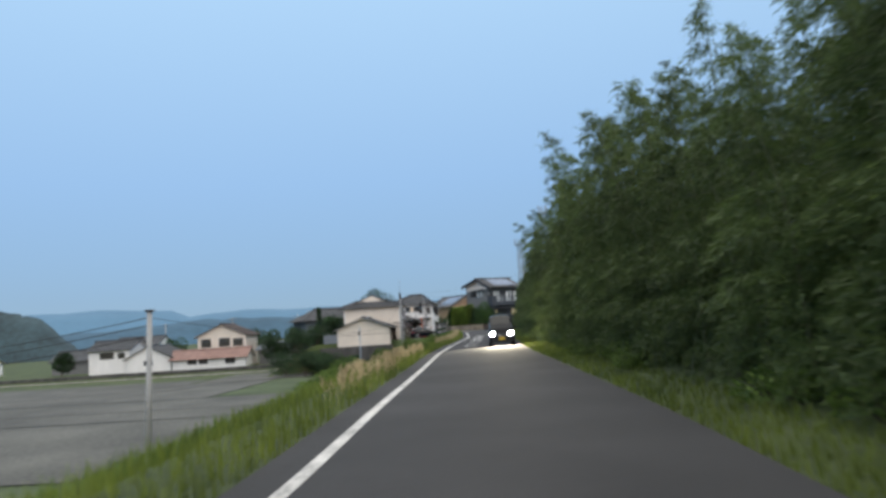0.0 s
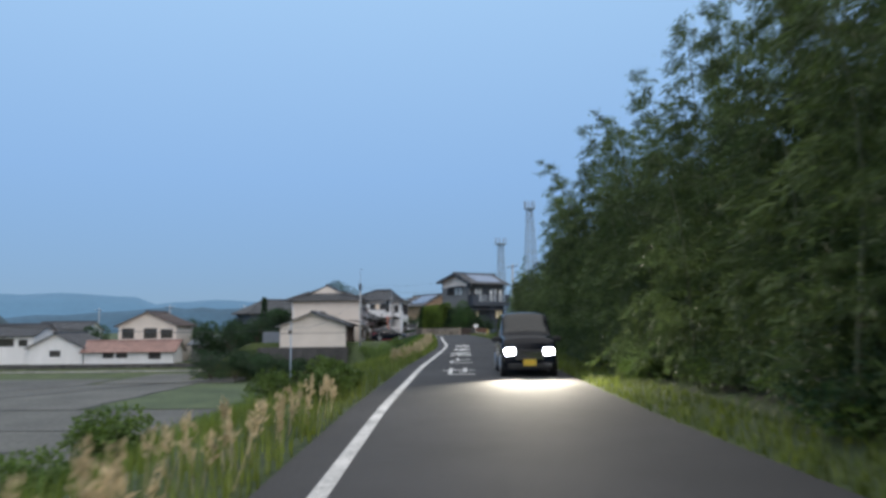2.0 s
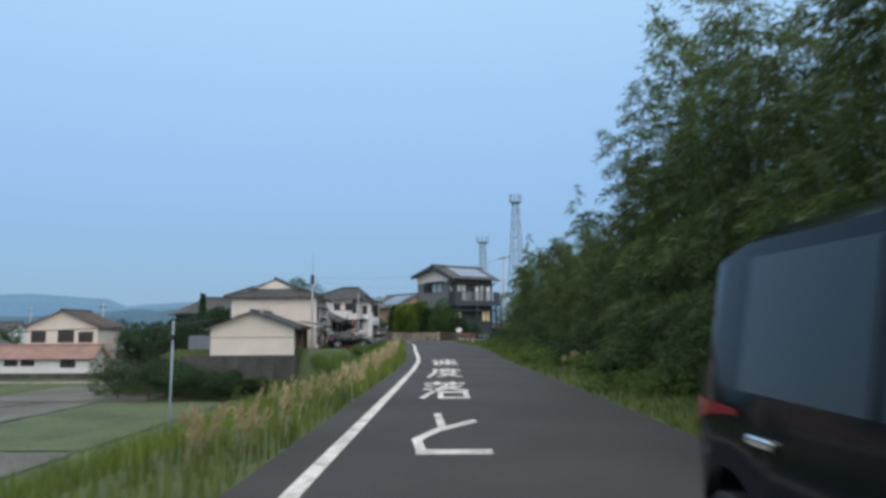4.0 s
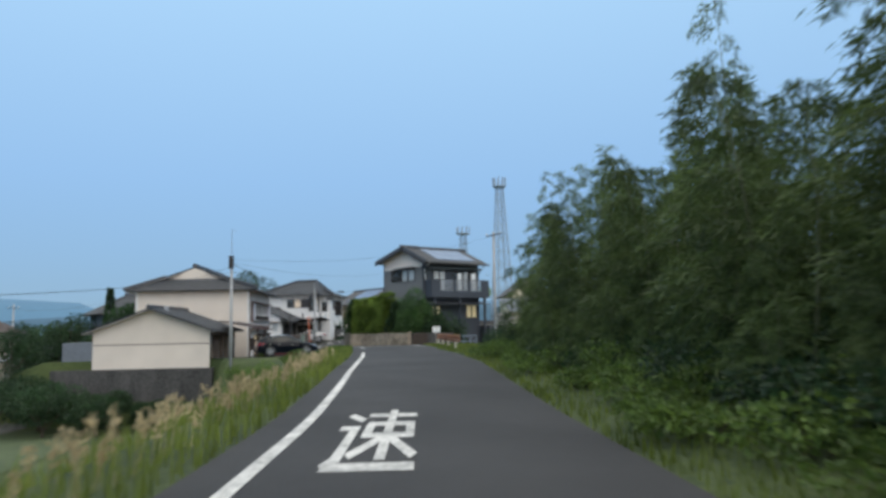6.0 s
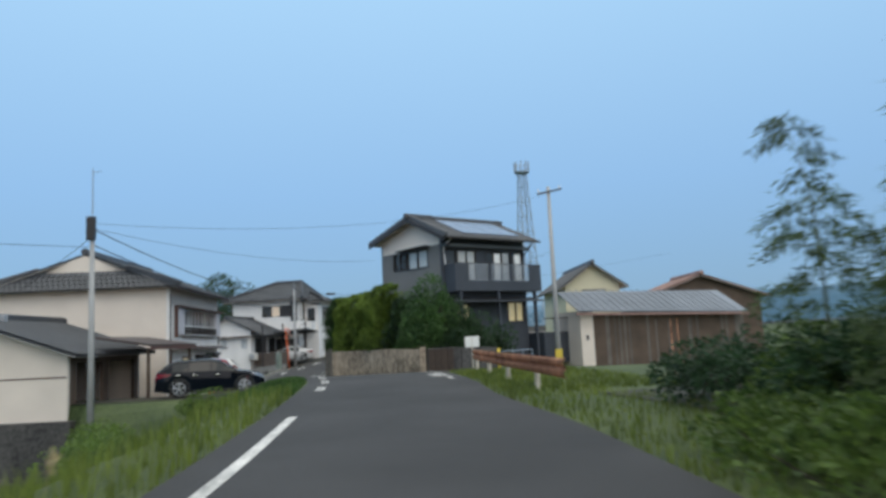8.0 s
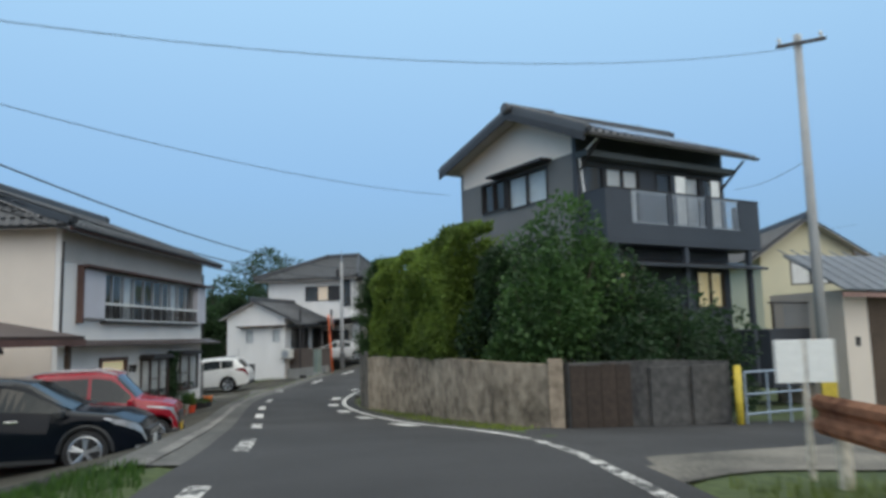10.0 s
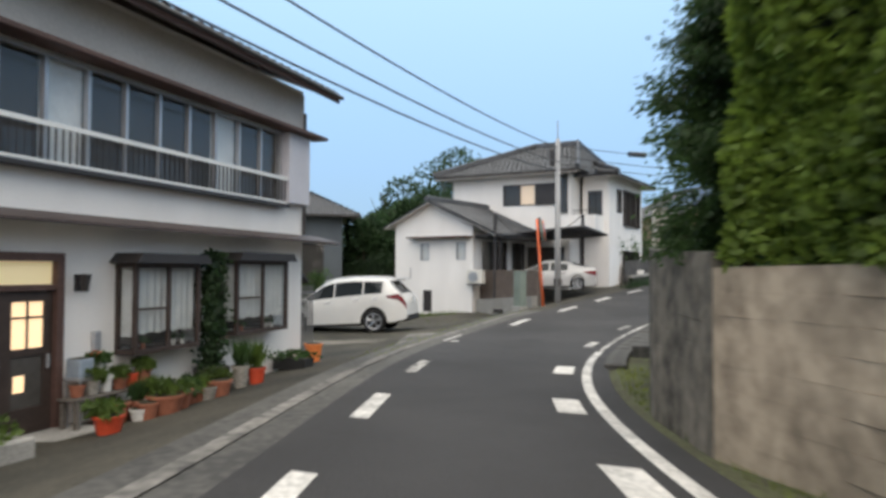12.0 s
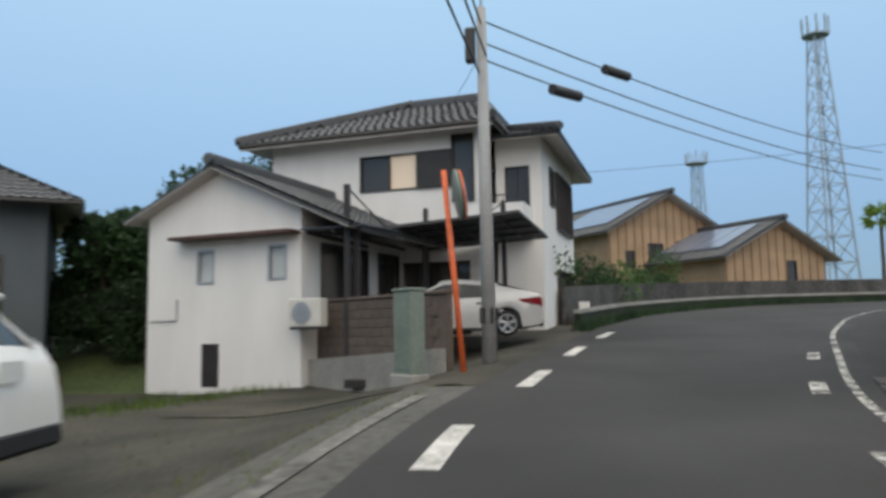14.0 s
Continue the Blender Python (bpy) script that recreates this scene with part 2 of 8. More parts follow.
M = dict(
    asphalt=dim_gloss(surf("asphalt", (0.042, 0.041, 0.042), 0.85, 0.36, 0.35, 55, 0.35), 0.3),
    patch=surf("asphalt_patch", (0.026, 0.026, 0.027), 0.9, 0.25, 0.7, 60, 0.3),
    paint=surf("road_paint", (0.36, 0.352, 0.335), 0.7, 0.25, 1.6, 16, 0.2, col2=(0.62, 0.6, 0.57)),
    worn_paint=surf("worn_road_paint", (0.062, 0.061, 0.06), 0.8, 0.2, 3.4, 12, 0.2, col2=(0.46, 0.445, 0.42)),
    grass=surf("grass_ground", (0.03, 0.055, 0.014), 0.95, 0.4, 0.25, 9, 0.5, col2=(0.06, 0.078, 0.024)),
    soil=surf("field_soil", (0.07, 0.07, 0.063), 0.95, 0.28, 0.12, 3.0, 0.6, col2=(0.105, 0.104, 0.092)),
    paddy=surf("paddy_green", (0.04, 0.065, 0.026), 0.95, 0.3, 0.2, 4.0, 0.6, col2=(0.065, 0.085, 0.035)),
    gravel=surf("gravel_yard", (0.02, 0.022, 0.017), 0.95, 0.45, 0.5, 22, 0.7, col2=(0.055, 0.049, 0.037)),
    palegravel=surf("pale_gravel", (0.075, 0.07, 0.06), 0.95, 0.4, 0.8, 24, 0.6, col2=(0.17, 0.155, 0.13)),
    shoulder=surf("stained_shoulder_concrete", (0.055, 0.054, 0.052), 0.9, 0.25, 0.35, 9, 0.35, col2=(0.1, 0.096, 0.088)),
    guttercon=surf("pale_gutter_concrete", (0.085, 0.083, 0.08), 0.9, 0.4, 0.6, 6, 0.3, col2=(0.2, 0.19, 0.175)),
    concrete=surf("weathered_concrete", (0.25, 0.235, 0.21), 0.9, 0.35, 0.9, 22, 0.35, col2=(0.32, 0.3, 0.27)),
    wallcon=surf("stained_retaining_concrete", (0.15, 0.115, 0.082), 0.9, 0.25, 0.8, 4, 0.2, col2=(0.34, 0.275, 0.205), streak=1.5, piece=0.09, space="Position"),
    mosscon=surf("mossy_grey_concrete", (0.06, 0.054, 0.043), 0.9, 0.35, 1.3, 5, 0.25, col2=(0.165, 0.145, 0.118), streak=0.22, piece=0.08, space="Position"),
    dirt=surf("brown_dirt", (0.055, 0.043, 0.032), 0.95, 0.4, 0.7, 14, 0.6, col2=(0.075, 0.085, 0.035)),
    darkcon=surf("dark_retaining_concrete", (0.05, 0.049, 0.05), 0.9, 0.4, 0.9, 6, 0.25, col2=(0.075, 0.072, 0.068), streak=0.25),
    kerb=surf("kerb_concrete", (0.3, 0.29, 0.27), 0.9, 0.3, 1.0, 25, 0.3),
    white=surf("white_stucco", (0.78, 0.76, 0.74), 0.85, 0.09, 0.9, 40, 0.12, streak=0.3),
    cream=surf("cream_stucco", (0.7, 0.62, 0.54), 0.85, 0.09, 0.5, 40, 0.12),
    palepink=surf("pale_pinkish_stucco", (0.83, 0.72, 0.64), 0.85, 0.08, 0.6, 40, 0.12, streak=0.4),
    yellow=surf("pale_yellow_stucco", (0.62, 0.58, 0.42), 0.85, 0.1, 0.5, 40, 0.12),
    greywall=surf("grey_siding", (0.17, 0.17, 0.17), 0.8, 0.15, 0.5, 30, 0.15),
    greydark=surf("dark_grey_plaster", (0.1, 0.116, 0.128), 0.85, 0.25, 0.5, 25, 0.2, streak=0.4),
    navy=surf("dark_blue_grey_metal", (0.045, 0.052, 0.066), 0.6, 0.2, 0.5, 20, 0.05),
    tile=surf("dark_kawara_tile", (0.04, 0.043, 0.05), 0.5, 0.25, 0.8, 18, 0.15, piece=0.25),
    greytile=surf("grey_kawara_tile", (0.058, 0.061, 0.068), 0.5, 0.25, 0.8, 18, 0.15, piece=0.25),
    browntile=surf("brown_tile", (0.06, 0.042, 0.038), 0.6, 0.25, 0.8, 18, 0.15, piece=0.2),
    redtile=surf("faded_red_tile", (0.27, 0.165, 0.14), 0.6, 0.25, 0.8, 18, 0.15),
    solar=surf("solar_panel", (0.16, 0.19, 0.26), 0.18, 0.08, 0.5, 5, 0.0),
    tin=surf("grey_sheet_roof", (0.17, 0.19, 0.22), 0.6, 0.2, 0.4, 8, 0.1, metal=0.1),
    wood=surf("dark_weathered_wood", (0.1, 0.07, 0.05), 0.8, 0.4, 0.8, 14, 0.3, piece=0.3),
    oldwood=surf("old_brown_boards", (0.045, 0.032, 0.024), 0.9, 0.35, 0.8, 10, 0.25, piece=0.25),
    planks=surf("weathered_shed_planks", (0.13, 0.115, 0.1), 0.85, 0.4, 0.9, 20, 0.3, piece=0.35),
    cedar=surf("new_cedar_cladding", (0.37, 0.25, 0.155), 0.75, 0.25, 0.8, 16, 0.2, piece=0.18),
    cedardark=surf("cedar_batten", (0.2, 0.12, 0.07), 0.75, 0.25, 0.8, 16, 0.2),
    trim=surf("brown_trim", (0.1, 0.055, 0.045), 0.65, 0.25, 1.5, 20, 0.15),
    dark=surf("dark_bronze_frame", (0.03, 0.026, 0.026), 0.5, 0.2, 2.0, 20, 0.05),
    alu=surf("aluminium_frame", (0.45, 0.46, 0.48), 0.4, 0.1, 2.0, 20, 0.03, metal=0.6),
    soffit=surf("painted_soffit", (0.5, 0.47, 0.44), 0.85, 0.1, 0.8, 20, 0.08),
    shutter=surf("pale_shutter_box", (0.55, 0.54, 0.58), 0.6, 0.08, 1.0, 20, 0.05),
    glass=clear_glass("window_glass", (0.86, 0.88, 0.89)),
    carglass=dim_gloss(surf("tinted_car_glass", (0.012, 0.015, 0.016), 0.05, 0.1, 2, 10, 0.0), 0.4),
    curtain=surf("lace_curtain", (0.78, 0.79, 0.78), 0.9, 0.12, 3.0, 25, 0.1),
    # dark boards behind glass, the gloom of unlit rooms put into their colour
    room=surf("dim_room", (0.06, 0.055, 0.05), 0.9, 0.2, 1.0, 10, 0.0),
    lit=glow("lamp_lit_curtain", (1.0, 0.72, 0.45), 0.7),
    # weak emission standing in for light reflected by a pane, no lamp behind
    peach=glow("peach_glow_backing", (0.85, 0.68, 0.52), 0.3),
    litdim=glow("dim_lamp_lit_curtain", (0.9, 0.75, 0.45), 0.25),
    bayframe=surf("dark_brown_bay_frame", (0.045, 0.03, 0.025), 0.6, 0.25, 2.0, 20, 0.08),
    rust=surf("rusty_guardrail", (0.17, 0.05, 0.025), 0.85, 0.4, 1.1, 12, 0.3, col2=(0.42, 0.22, 0.13)),
    railpost=surf("stained_white_post", (0.5, 0.44, 0.36), 0.7, 0.35, 3, 14, 0.2),
    pole=surf("utility_pole_concrete", (0.36, 0.36, 0.36), 0.85, 0.15, 1.0, 25, 0.15),
    # steel with a blue tint mixed in for the haze over the far towers
    steel=surf("hazed_galvanised_steel", (0.3, 0.36, 0.43), 0.6, 0.15, 1.0, 12, 0.05, metal=0.3),
    orange=surf("orange_mirror_post", (0.75, 0.14, 0.04), 0.5, 0.2, 2, 14, 0.05),
    mirror=surf("mirror_glass", (0.7, 0.72, 0.75), 0.03, 0.02, 1, 5, 0.0, metal=1.0),
    wire=surf("black_cable", (0.02, 0.02, 0.022), 0.6, 0.2, 2, 10, 0.0),
    yellowband=surf("yellow_guard", (0.6, 0.45, 0.05), 0.5, 0.2, 2, 10, 0.05),
    sign=surf("white_sign_board", (0.75, 0.75, 0.73), 0.5, 0.06, 2, 20, 0.03),
    cabinet=surf("grey_green_cabinet", (0.19, 0.23, 0.2), 0.6, 0.2, 2, 20, 0.05),
    ac=surf("beige_appliance", (0.62, 0.6, 0.55), 0.55, 0.08, 2, 20, 0.05),
    brickwall=surf("brown_block", (0.13, 0.1, 0.085), 0.9, 0.25, 1.5, 25, 0.3, piece=0.15),
    terracotta=surf("terracotta", (0.3, 0.11, 0.065), 0.75, 0.25, 4, 25, 0.15),
    redpot=surf("red_plastic_pot", (0.55, 0.07, 0.03), 0.45, 0.15, 4, 20, 0.03),
    orangepot=surf("orange_plastic_pot", (0.75, 0.22, 0.06), 0.5, 0.15, 4, 20, 0.03),
    whitepot=surf("white_plastic_pot", (0.68, 0.67, 0.64), 0.5, 0.1, 4, 20, 0.03),
    rubber=surf("tyre_rubber", (0.016, 0.016, 0.017), 0.85, 0.2, 8, 40, 0.1),
    rim=surf("alloy_rim", (0.42, 0.43, 0.45), 0.3, 0.1, 6, 20, 0.0, metal=0.8),
    carwhite=surf("pearl_white_paint", (0.72, 0.71, 0.69), 0.18, 0.03, 0.8, 4, 0.0),
    carred=surf("red_car_paint", (0.27, 0.008, 0.02), 0.15, 0.06, 0.8, 4, 0.0),
    cardark=dim_gloss(surf("dark_navy_car_paint", (0.004, 0.006, 0.01), 0.1, 0.08, 0.8, 4, 0.0), 0.16),
    carsilver=surf("silver_car_paint", (0.46, 0.455, 0.45), 0.25, 0.04, 0.8, 4, 0.0, metal=0.1),
    carblack=surf("black_car_trim", (0.018, 0.018, 0.019), 0.6, 0.1, 4, 20, 0.03),
    chrome=surf("chrome", (0.7, 0.7, 0.72), 0.1, 0.03, 4, 10, 0.0, metal=1.0),
    tail=surf("red_tail_lamp", (0.17, 0.006, 0.012), 0.15, 0.1, 4, 10, 0.0),
    lampglass=surf("clear_lamp_unit", (0.4, 0.42, 0.45), 0.08, 0.1, 4, 10, 0.0, metal=0.5),
    plate=surf("plain_number_plate", (0.7, 0.7, 0.68), 0.5, 0.05, 4, 20, 0.0),
    plateyel=surf("plain_yellow_plate", (0.75, 0.5, 0.05), 0.5, 0.05, 4, 20, 0.0),
    head=glow("lit_headlamp", (0.93, 0.97, 1.0), 60.0),
    culm=surf("bamboo_culm", (0.1, 0.11, 0.05), 0.55, 0.3, 1.5, 12, 0.05, piece=0.25),
    bark=surf("tree_bark", (0.07, 0.055, 0.04), 0.9, 0.35, 2.0, 18, 0.3),
    bamboo=leaf_mat("bamboo_leaf", (0.056, 0.095, 0.029), (0.112, 0.155, 0.048)),
    hedge=leaf_mat("hedge_leaf", (0.075, 0.14, 0.022), (0.18, 0.26, 0.045)),
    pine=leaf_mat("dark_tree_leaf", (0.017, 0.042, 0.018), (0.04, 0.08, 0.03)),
    garden=leaf_mat("garden_tree_leaf", (0.03, 0.075, 0.022), (0.075, 0.145, 0.04)),
    weed=leaf_mat("weed_leaf", (0.055, 0.11, 0.02), (0.13, 0.19, 0.04)),
    blade=leaf_mat("grass_blade", (0.075, 0.118, 0.018), (0.16, 0.195, 0.034)),
    lawn=leaf_mat("vivid_short_grass", (0.028, 0.074, 0.012), (0.06, 0.12, 0.02)),
    seed=leaf_mat("dry_seed_head", (0.32, 0.25, 0.135), (0.5, 0.4, 0.24), 0.2),
    # near-black colour that holds the shade deep inside foliage
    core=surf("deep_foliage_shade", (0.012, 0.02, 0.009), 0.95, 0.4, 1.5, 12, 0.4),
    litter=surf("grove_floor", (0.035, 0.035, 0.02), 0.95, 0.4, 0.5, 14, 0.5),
    # aerial haze is mixed into these hill colours, stronger with distance
    hillnear=surf("hazed_wooded_hill_near", (0.025, 0.05, 0.06), 0.95, 0.45, 0.05, 0.4, 0.0),
    hillmid=surf("hazed_wooded_hill_mid", (0.042, 0.098, 0.15), 0.95, 0.22, 0.012, 0.12, 0.0),
    hillfar=surf("hazed_wooded_hill_far", (0.09, 0.19, 0.29), 0.95, 0.07, 0.006, 0.06, 0.0),
)
# most of the older paint is rubbed off down to the asphalt
worn_ramp = M["worn_paint"].node_tree.nodes["Color Ramp"].color_ramp.elements
worn_ramp[0].position, worn_ramp[1].position = 0.46, 0.55


# ---- building helpers ----
def box(bm, x0, x1, y0, y1, z0, z1):
    vs = [bm.verts.new(p) for p in ((x0, y0, z0), (x1, y0, z0), (x1, y1, z0), (x0, y1, z0),
                                    (x0, y0, z1), (x1, y0, z1), (x1, y1, z1), (x0, y1, z1))]
    for f in ((3, 2, 1, 0), (4, 5, 6, 7), (0, 1, 5, 4), (1, 2, 6, 5), (2, 3, 7, 6), (3, 0, 4, 7)):
        bm.faces.new([vs[i] for i in f])
    return vs


def bevel(bm, width):
    bmesh.ops.bevel(bm, geom=bm.edges[:], offset=width, segments=1, affect="EDGES", clamp_overlap=True)
    return bm


def bbox(x0, x1, y0, y1, z0, z1, r=0.0):
    bm = bmesh.new()
    box(bm, x0, x1, y0, y1, z0, z1)
    return bevel(bm, r) if r else bm


def tube(bm, p, q, r0, r1=None, seg=8):
    """A tapered bar from p to q."""
    p, q = Vector(p), Vector(q)
    r1 = r0 if r1 is None else r1
    turn = (q - p).to_track_quat("Z", "Y").to_matrix()
    rings = []
    for c, r in ((p, r0), (q, r1)):
        rings.append([bm.verts.new(c + turn @ Vector((r * math.cos(2 * math.pi * i / seg), r * math.sin(2 * math.pi * i / seg), 0))) for i in range(seg)])
    for i in range(seg):
        bm.faces.new((rings[0][i], rings[0][(i + 1) % seg], rings[1][(i + 1) % seg], rings[1][i]))
    bm.faces.new(rings[0][::-1])
    bm.faces.new(rings[1])
    return bm


def mesh_from(name, verts, faces, material):
    me = bpy.data.meshes.new(name)
    me.from_pydata([tuple(v) for v in verts], [], [tuple(f) for f in faces])
    me.materials.append(material)
    me.update()
    return me


def part(name, bm, material, parent=None, label="", smooth=False):
    me = bpy.data.meshes.new(name)
    bm.normal_update()
    bm.to_mesh(me)
    bm.free()
    me.materials.append(material)
    if smooth:
        for p in me.polygons:
            p.use_smooth = True
    ob = new(name, me)
    if parent is not None:
        ob.parent = parent
    if label:
        ob["label"] = label
    return ob


def thing(name, x, y, z, rz=0.0, label="", category="", group="", kind=""):
    ob = new(name)
    ob.empty_display_size = 0.2
    ob.matrix_basis = pose(x, y, z, 0, 0, rz)
    return tagged(ob, label, category, group, kind)


def smooth(a, b, v):
    k = min(1.0, max(0.0, (v - a) / (b - a)))
    return k * k * (3 - 2 * k)


def table(rows):
    """A smoothed look-up through (place, value) rows."""
    xs, ys = [r[0] for r in rows], [r[1] for r in rows]

    def f(v):
        return sum(w * float(np.interp(v + d, xs, ys)) for d, w in ((-1.6, 0.15), (-0.8, 0.22), (0, 0.26), (0.8, 0.22), (1.6, 0.15)))
    return f


def leaf_quads(rng, centres, dirs, length, width):
    """Pointed leaves as folded quads, from numpy arrays of foot points and directions."""
    n = len(centres)
    d = dirs / np.linalg.norm(dirs, axis=1, keepdims=True)
    r = rng.normal(size=(n, 3))
    s = np.cross(d, r)
    s /= np.linalg.norm(s, axis=1, keepdims=True) + 1e-9
    L = (length * rng.uniform(0.7, 1.3, n))[:, None]
    W = (width * rng.uniform(0.7, 1.3, n))[:, None]
    nrm = np.cross(d, s)
    mid = centres + d * L * 0.42 - nrm * W * 0.25
    v = np.stack([centres, mid + s * W, centres + d * L, mid - s * W], 1).reshape(-1, 3)
    f = np.arange(4 * n).reshape(-1, 4)
    return v, f


def np_mesh(name, v, f, material):
    me = bpy.data.meshes.new(name)
    v, f = np.asarray(v, dtype=np.float32), np.asarray(f, dtype=np.int32)
    k = f.shape[1]
    me.vertices.add(len(v))
    me.vertices.foreach_set("co", v.ravel())
    me.loops.add(f.size)
    me.loops.foreach_set("vertex_index", f.ravel())
    me.polygons.add(len(f))
    me.polygons.foreach_set("loop_start", np.arange(0, f.size, k, dtype=np.int32))
    me.materials.append(material)
    me.update(calc_edges=True)
    return me


# ---- lie of the land ----
road_z = table([(-60, 0.8), (0, 0.8), (30, 0.75), (58, 0.7), (74, 0.72), (90, 0.82), (102, 0.92), (109, 0.95), (114, 0.9), (118, 0.7),
                (122, 0.4), (126, 0.15), (130, -0.03), (135, -0.2), (140, -0.25), (145, -0.12), (150, 0.1), (154, 0.32), (160, 0.66),
                (168, 1.1), (180, 1.7), (200, 2.3), (240, 3.0)])
left_line = table([(-60, -0.4), (0, -0.45), (8, -0.47), (14, -0.68), (20, -0.82), (25, -0.95), (30, -1.12), (36, -1.3), (48, -1.38), (60, -1.22), (66, -1.13), (73, -1.16), (80, -1.48), (84, -1.72), (94, -2.15), (101, -2.65),
                   (108, -3.35), (111, -3.85), (115.5, -4.9), (120, -6.4), (125, -8.2), (128, -9.25), (131, -10.3), (134.5, -11.4),
                   (137, -12.0), (140, -12.5), (147, -12.6), (152, -12.0), (157, -11.2), (163, -9.9), (170, -7.8), (175, -5.0), (180, -1.0), (184, 5.0), (188, 14), (200, 45), (240, 160)])
right_line = table([(-60, 3.6), (0, 3.6), (12, 3.6), (26, 3.2), (36, 2.85), (58, 2.82), (73, 2.5), (88, 2.5), (96, 2.0), (103, 1.0), (107.7, 0.45), (111, 0.2), (113.5, -0.3),
                    (116.2, -0.8), (118, -1.5), (119.6, -2.35), (121.2, -3.25), (123, -4.15), (125, -4.95), (126.4, -5.53), (128, -6.2), (130.5, -7.15), (132.8, -7.85),
                    (134.2, -8.2), (137, -8.7), (139.5, -8.92), (143, -8.9), (147, -8.5), (150, -7.8), (158.5, -5.2), (165, -2.6), (170, 0.2), (175, 5.0), (179, 12), (184, 26), (200, 75), (240, 200)])
yard_z = table([(100, 0.22), (116, 0.2), (119, 0.16), (122, -0.02), (126, -0.45), (131, -0.66), (137, -0.64), (143, -0.38), (150, -0.4), (157, -0.42), (160, 0.6), (165, 0.95), (180, 1.6), (220, 2.6)])
FIELD = -4.4


def left_edge(y):
    return left_line(y) - 0.55


def right_edge(y):
    return right_line(y) + 0.4 * smooth(100, 106, y)


def lie(x, y):
    """The ground's height."""
    yy = min(max(y, -60), 240)
    zr, xl, xr = road_z(yy), left_edge(yy), right_edge(yy)
    wide = smooth(60, 260, abs(x)) if abs(x) > 60 else 0.0
    if x < xl:
        d = xl - x
        bank = zr - 0.03 - max(0.0, d - 1.3) * (0.35 + 0.22 * smooth(58, 74, y))
        low = FIELD + 1.0 * smooth(134, 139, y)
        bank = max(bank, low)
        yard = zr + (yard_z(yy) - zr) * smooth(0.2, 4.0, d) - 0.03
        yard -= 0.28 * smooth(5.5, 9.5, d) * smooth(148, 154, y) * smooth(162, 158.5, y)
        yard += (low - yard) * smooth(26.5, 36, -x)
        k0 = smooth(13.0, 15.0, -x)
        z = bank + (yard - bank) * smooth(108.5 + 7.05 * k0, 115.5 + 0.15 * k0, y)
    elif x > xr:
        d = x - xr
        grove = zr - 0.03 + 0.09 * min(d, 14.0)
        open_ = zr - 0.03 - 0.012 * min(d, 30)
        z = grove + (open_ - grove) * smooth(94, 104, y)
    else:
        z = zr - 0.07
    far = -3.4
    k = max(wide, smooth(190, 300, y), smooth(40, 120, -y - 20))
    return z + (far - z) * k


def ribbon(name, fa, fb, y0, y1, lift, material, step=0.6, across=4, depth=0.0):
    """A sheet that follows the road between two lines."""
    n = max(2, int((y1 - y0) / step))
    vs, fs = [], []
    for i in range(n + 1):
        y = y0 + (y1 - y0) * i / n
        a, b = fa(y), fb(y)
        for j in range(across + 1):
            x = a + (b - a) * j / across
            vs.append((x, y, road_z(y) + lift))
    w = across + 1
    for i in range(n):
        for j in range(across):
            fs.append((i * w + j, i * w + j + 1, (i + 1) * w + j + 1, (i + 1) * w + j))
    return new(name, mesh_from(name, vs, fs, material))


def drape(name, poly_fn, u0, u1, v0, v1, nu, nv, lift, material):
    """A sheet laid on the land, over a patch given by poly_fn(u, v) -> (x, y)."""
    vs, fs = [], []
    for i in range(nu + 1):
        for j in range(nv + 1):
            x, y = poly_fn(u0 + (u1 - u0) * i / nu, v0 + (v1 - v0) * j / nv)
            vs.append((x, y, lie(x, y) + lift))
    for i in range(nu):
        for j in range(nv):
            a = i * (nv + 1) + j
            fs.append((a, a + nv + 1, a + nv + 2, a + 1))
    return new(name, mesh_from(name, vs, fs, material))


# ---- ground, road and markings ----
gx = sorted(set([-2600, -1500, -900, -500, -300, -200, -150, -120, -100, -80, -70, -60, -50] + list(np.arange(-45, -18, 2.0)) + list(np.arange(-18, 8, 0.5))
                + list(np.arange(8, 30, 2.0)) + [32, 38, 45, 60, 80, 120, 200, 300, 500, 900, 1500, 2600]))
gy = sorted(set([-900, -500, -250, -120, -60, -40] + list(np.arange(-20, 104, 2.0)) + list(np.arange(104, 200, 1.0)) + [205, 212, 220, 235, 250, 280, 320, 400, 550, 800, 1200, 1800, 3200]))
gv = [(x, y, lie(x, y)) for y in gy for x in gx]
gw = len(gx)
gf = [(j * gw + i, j * gw + i + 1, (j + 1) * gw + i + 1, (j + 1) * gw + i) for j in range(len(gy) - 1) for i in range(gw - 1)]
ground = new("ground", mesh_from("ground", gv, gf, M["grass"]))
tagged(ground, "grassy ground with verges and banks round the road", "ground", kind="structure")

road = ribbon("road", left_edge, right_edge, -60, 240, 0.0, M["asphalt"], 0.6, 8)
tagged(road, "grey worn asphalt country road bending through houses", "road", kind="structure")
for y, off in ((143.0, 1.0), (141.0, 1.25)):
    patch = ribbon("road_patch", lambda v: left_line(v) + off, lambda v: left_line(v) + off + 0.6, y, y + 0.6, 0.004, M["patch"], 0.15, 2)
    tagged(patch, "small dark repaired patch in the asphalt", "road patch", kind="structure")

edge_line = ribbon("road_edge_line", lambda y: left_line(y) - 0.08, lambda y: left_line(y) + 0.08, -60, 98.5, 0.005, M["paint"], 0.6, 1)
tagged(edge_line, "solid white painted line along the road edge", "road marking", kind="structure")
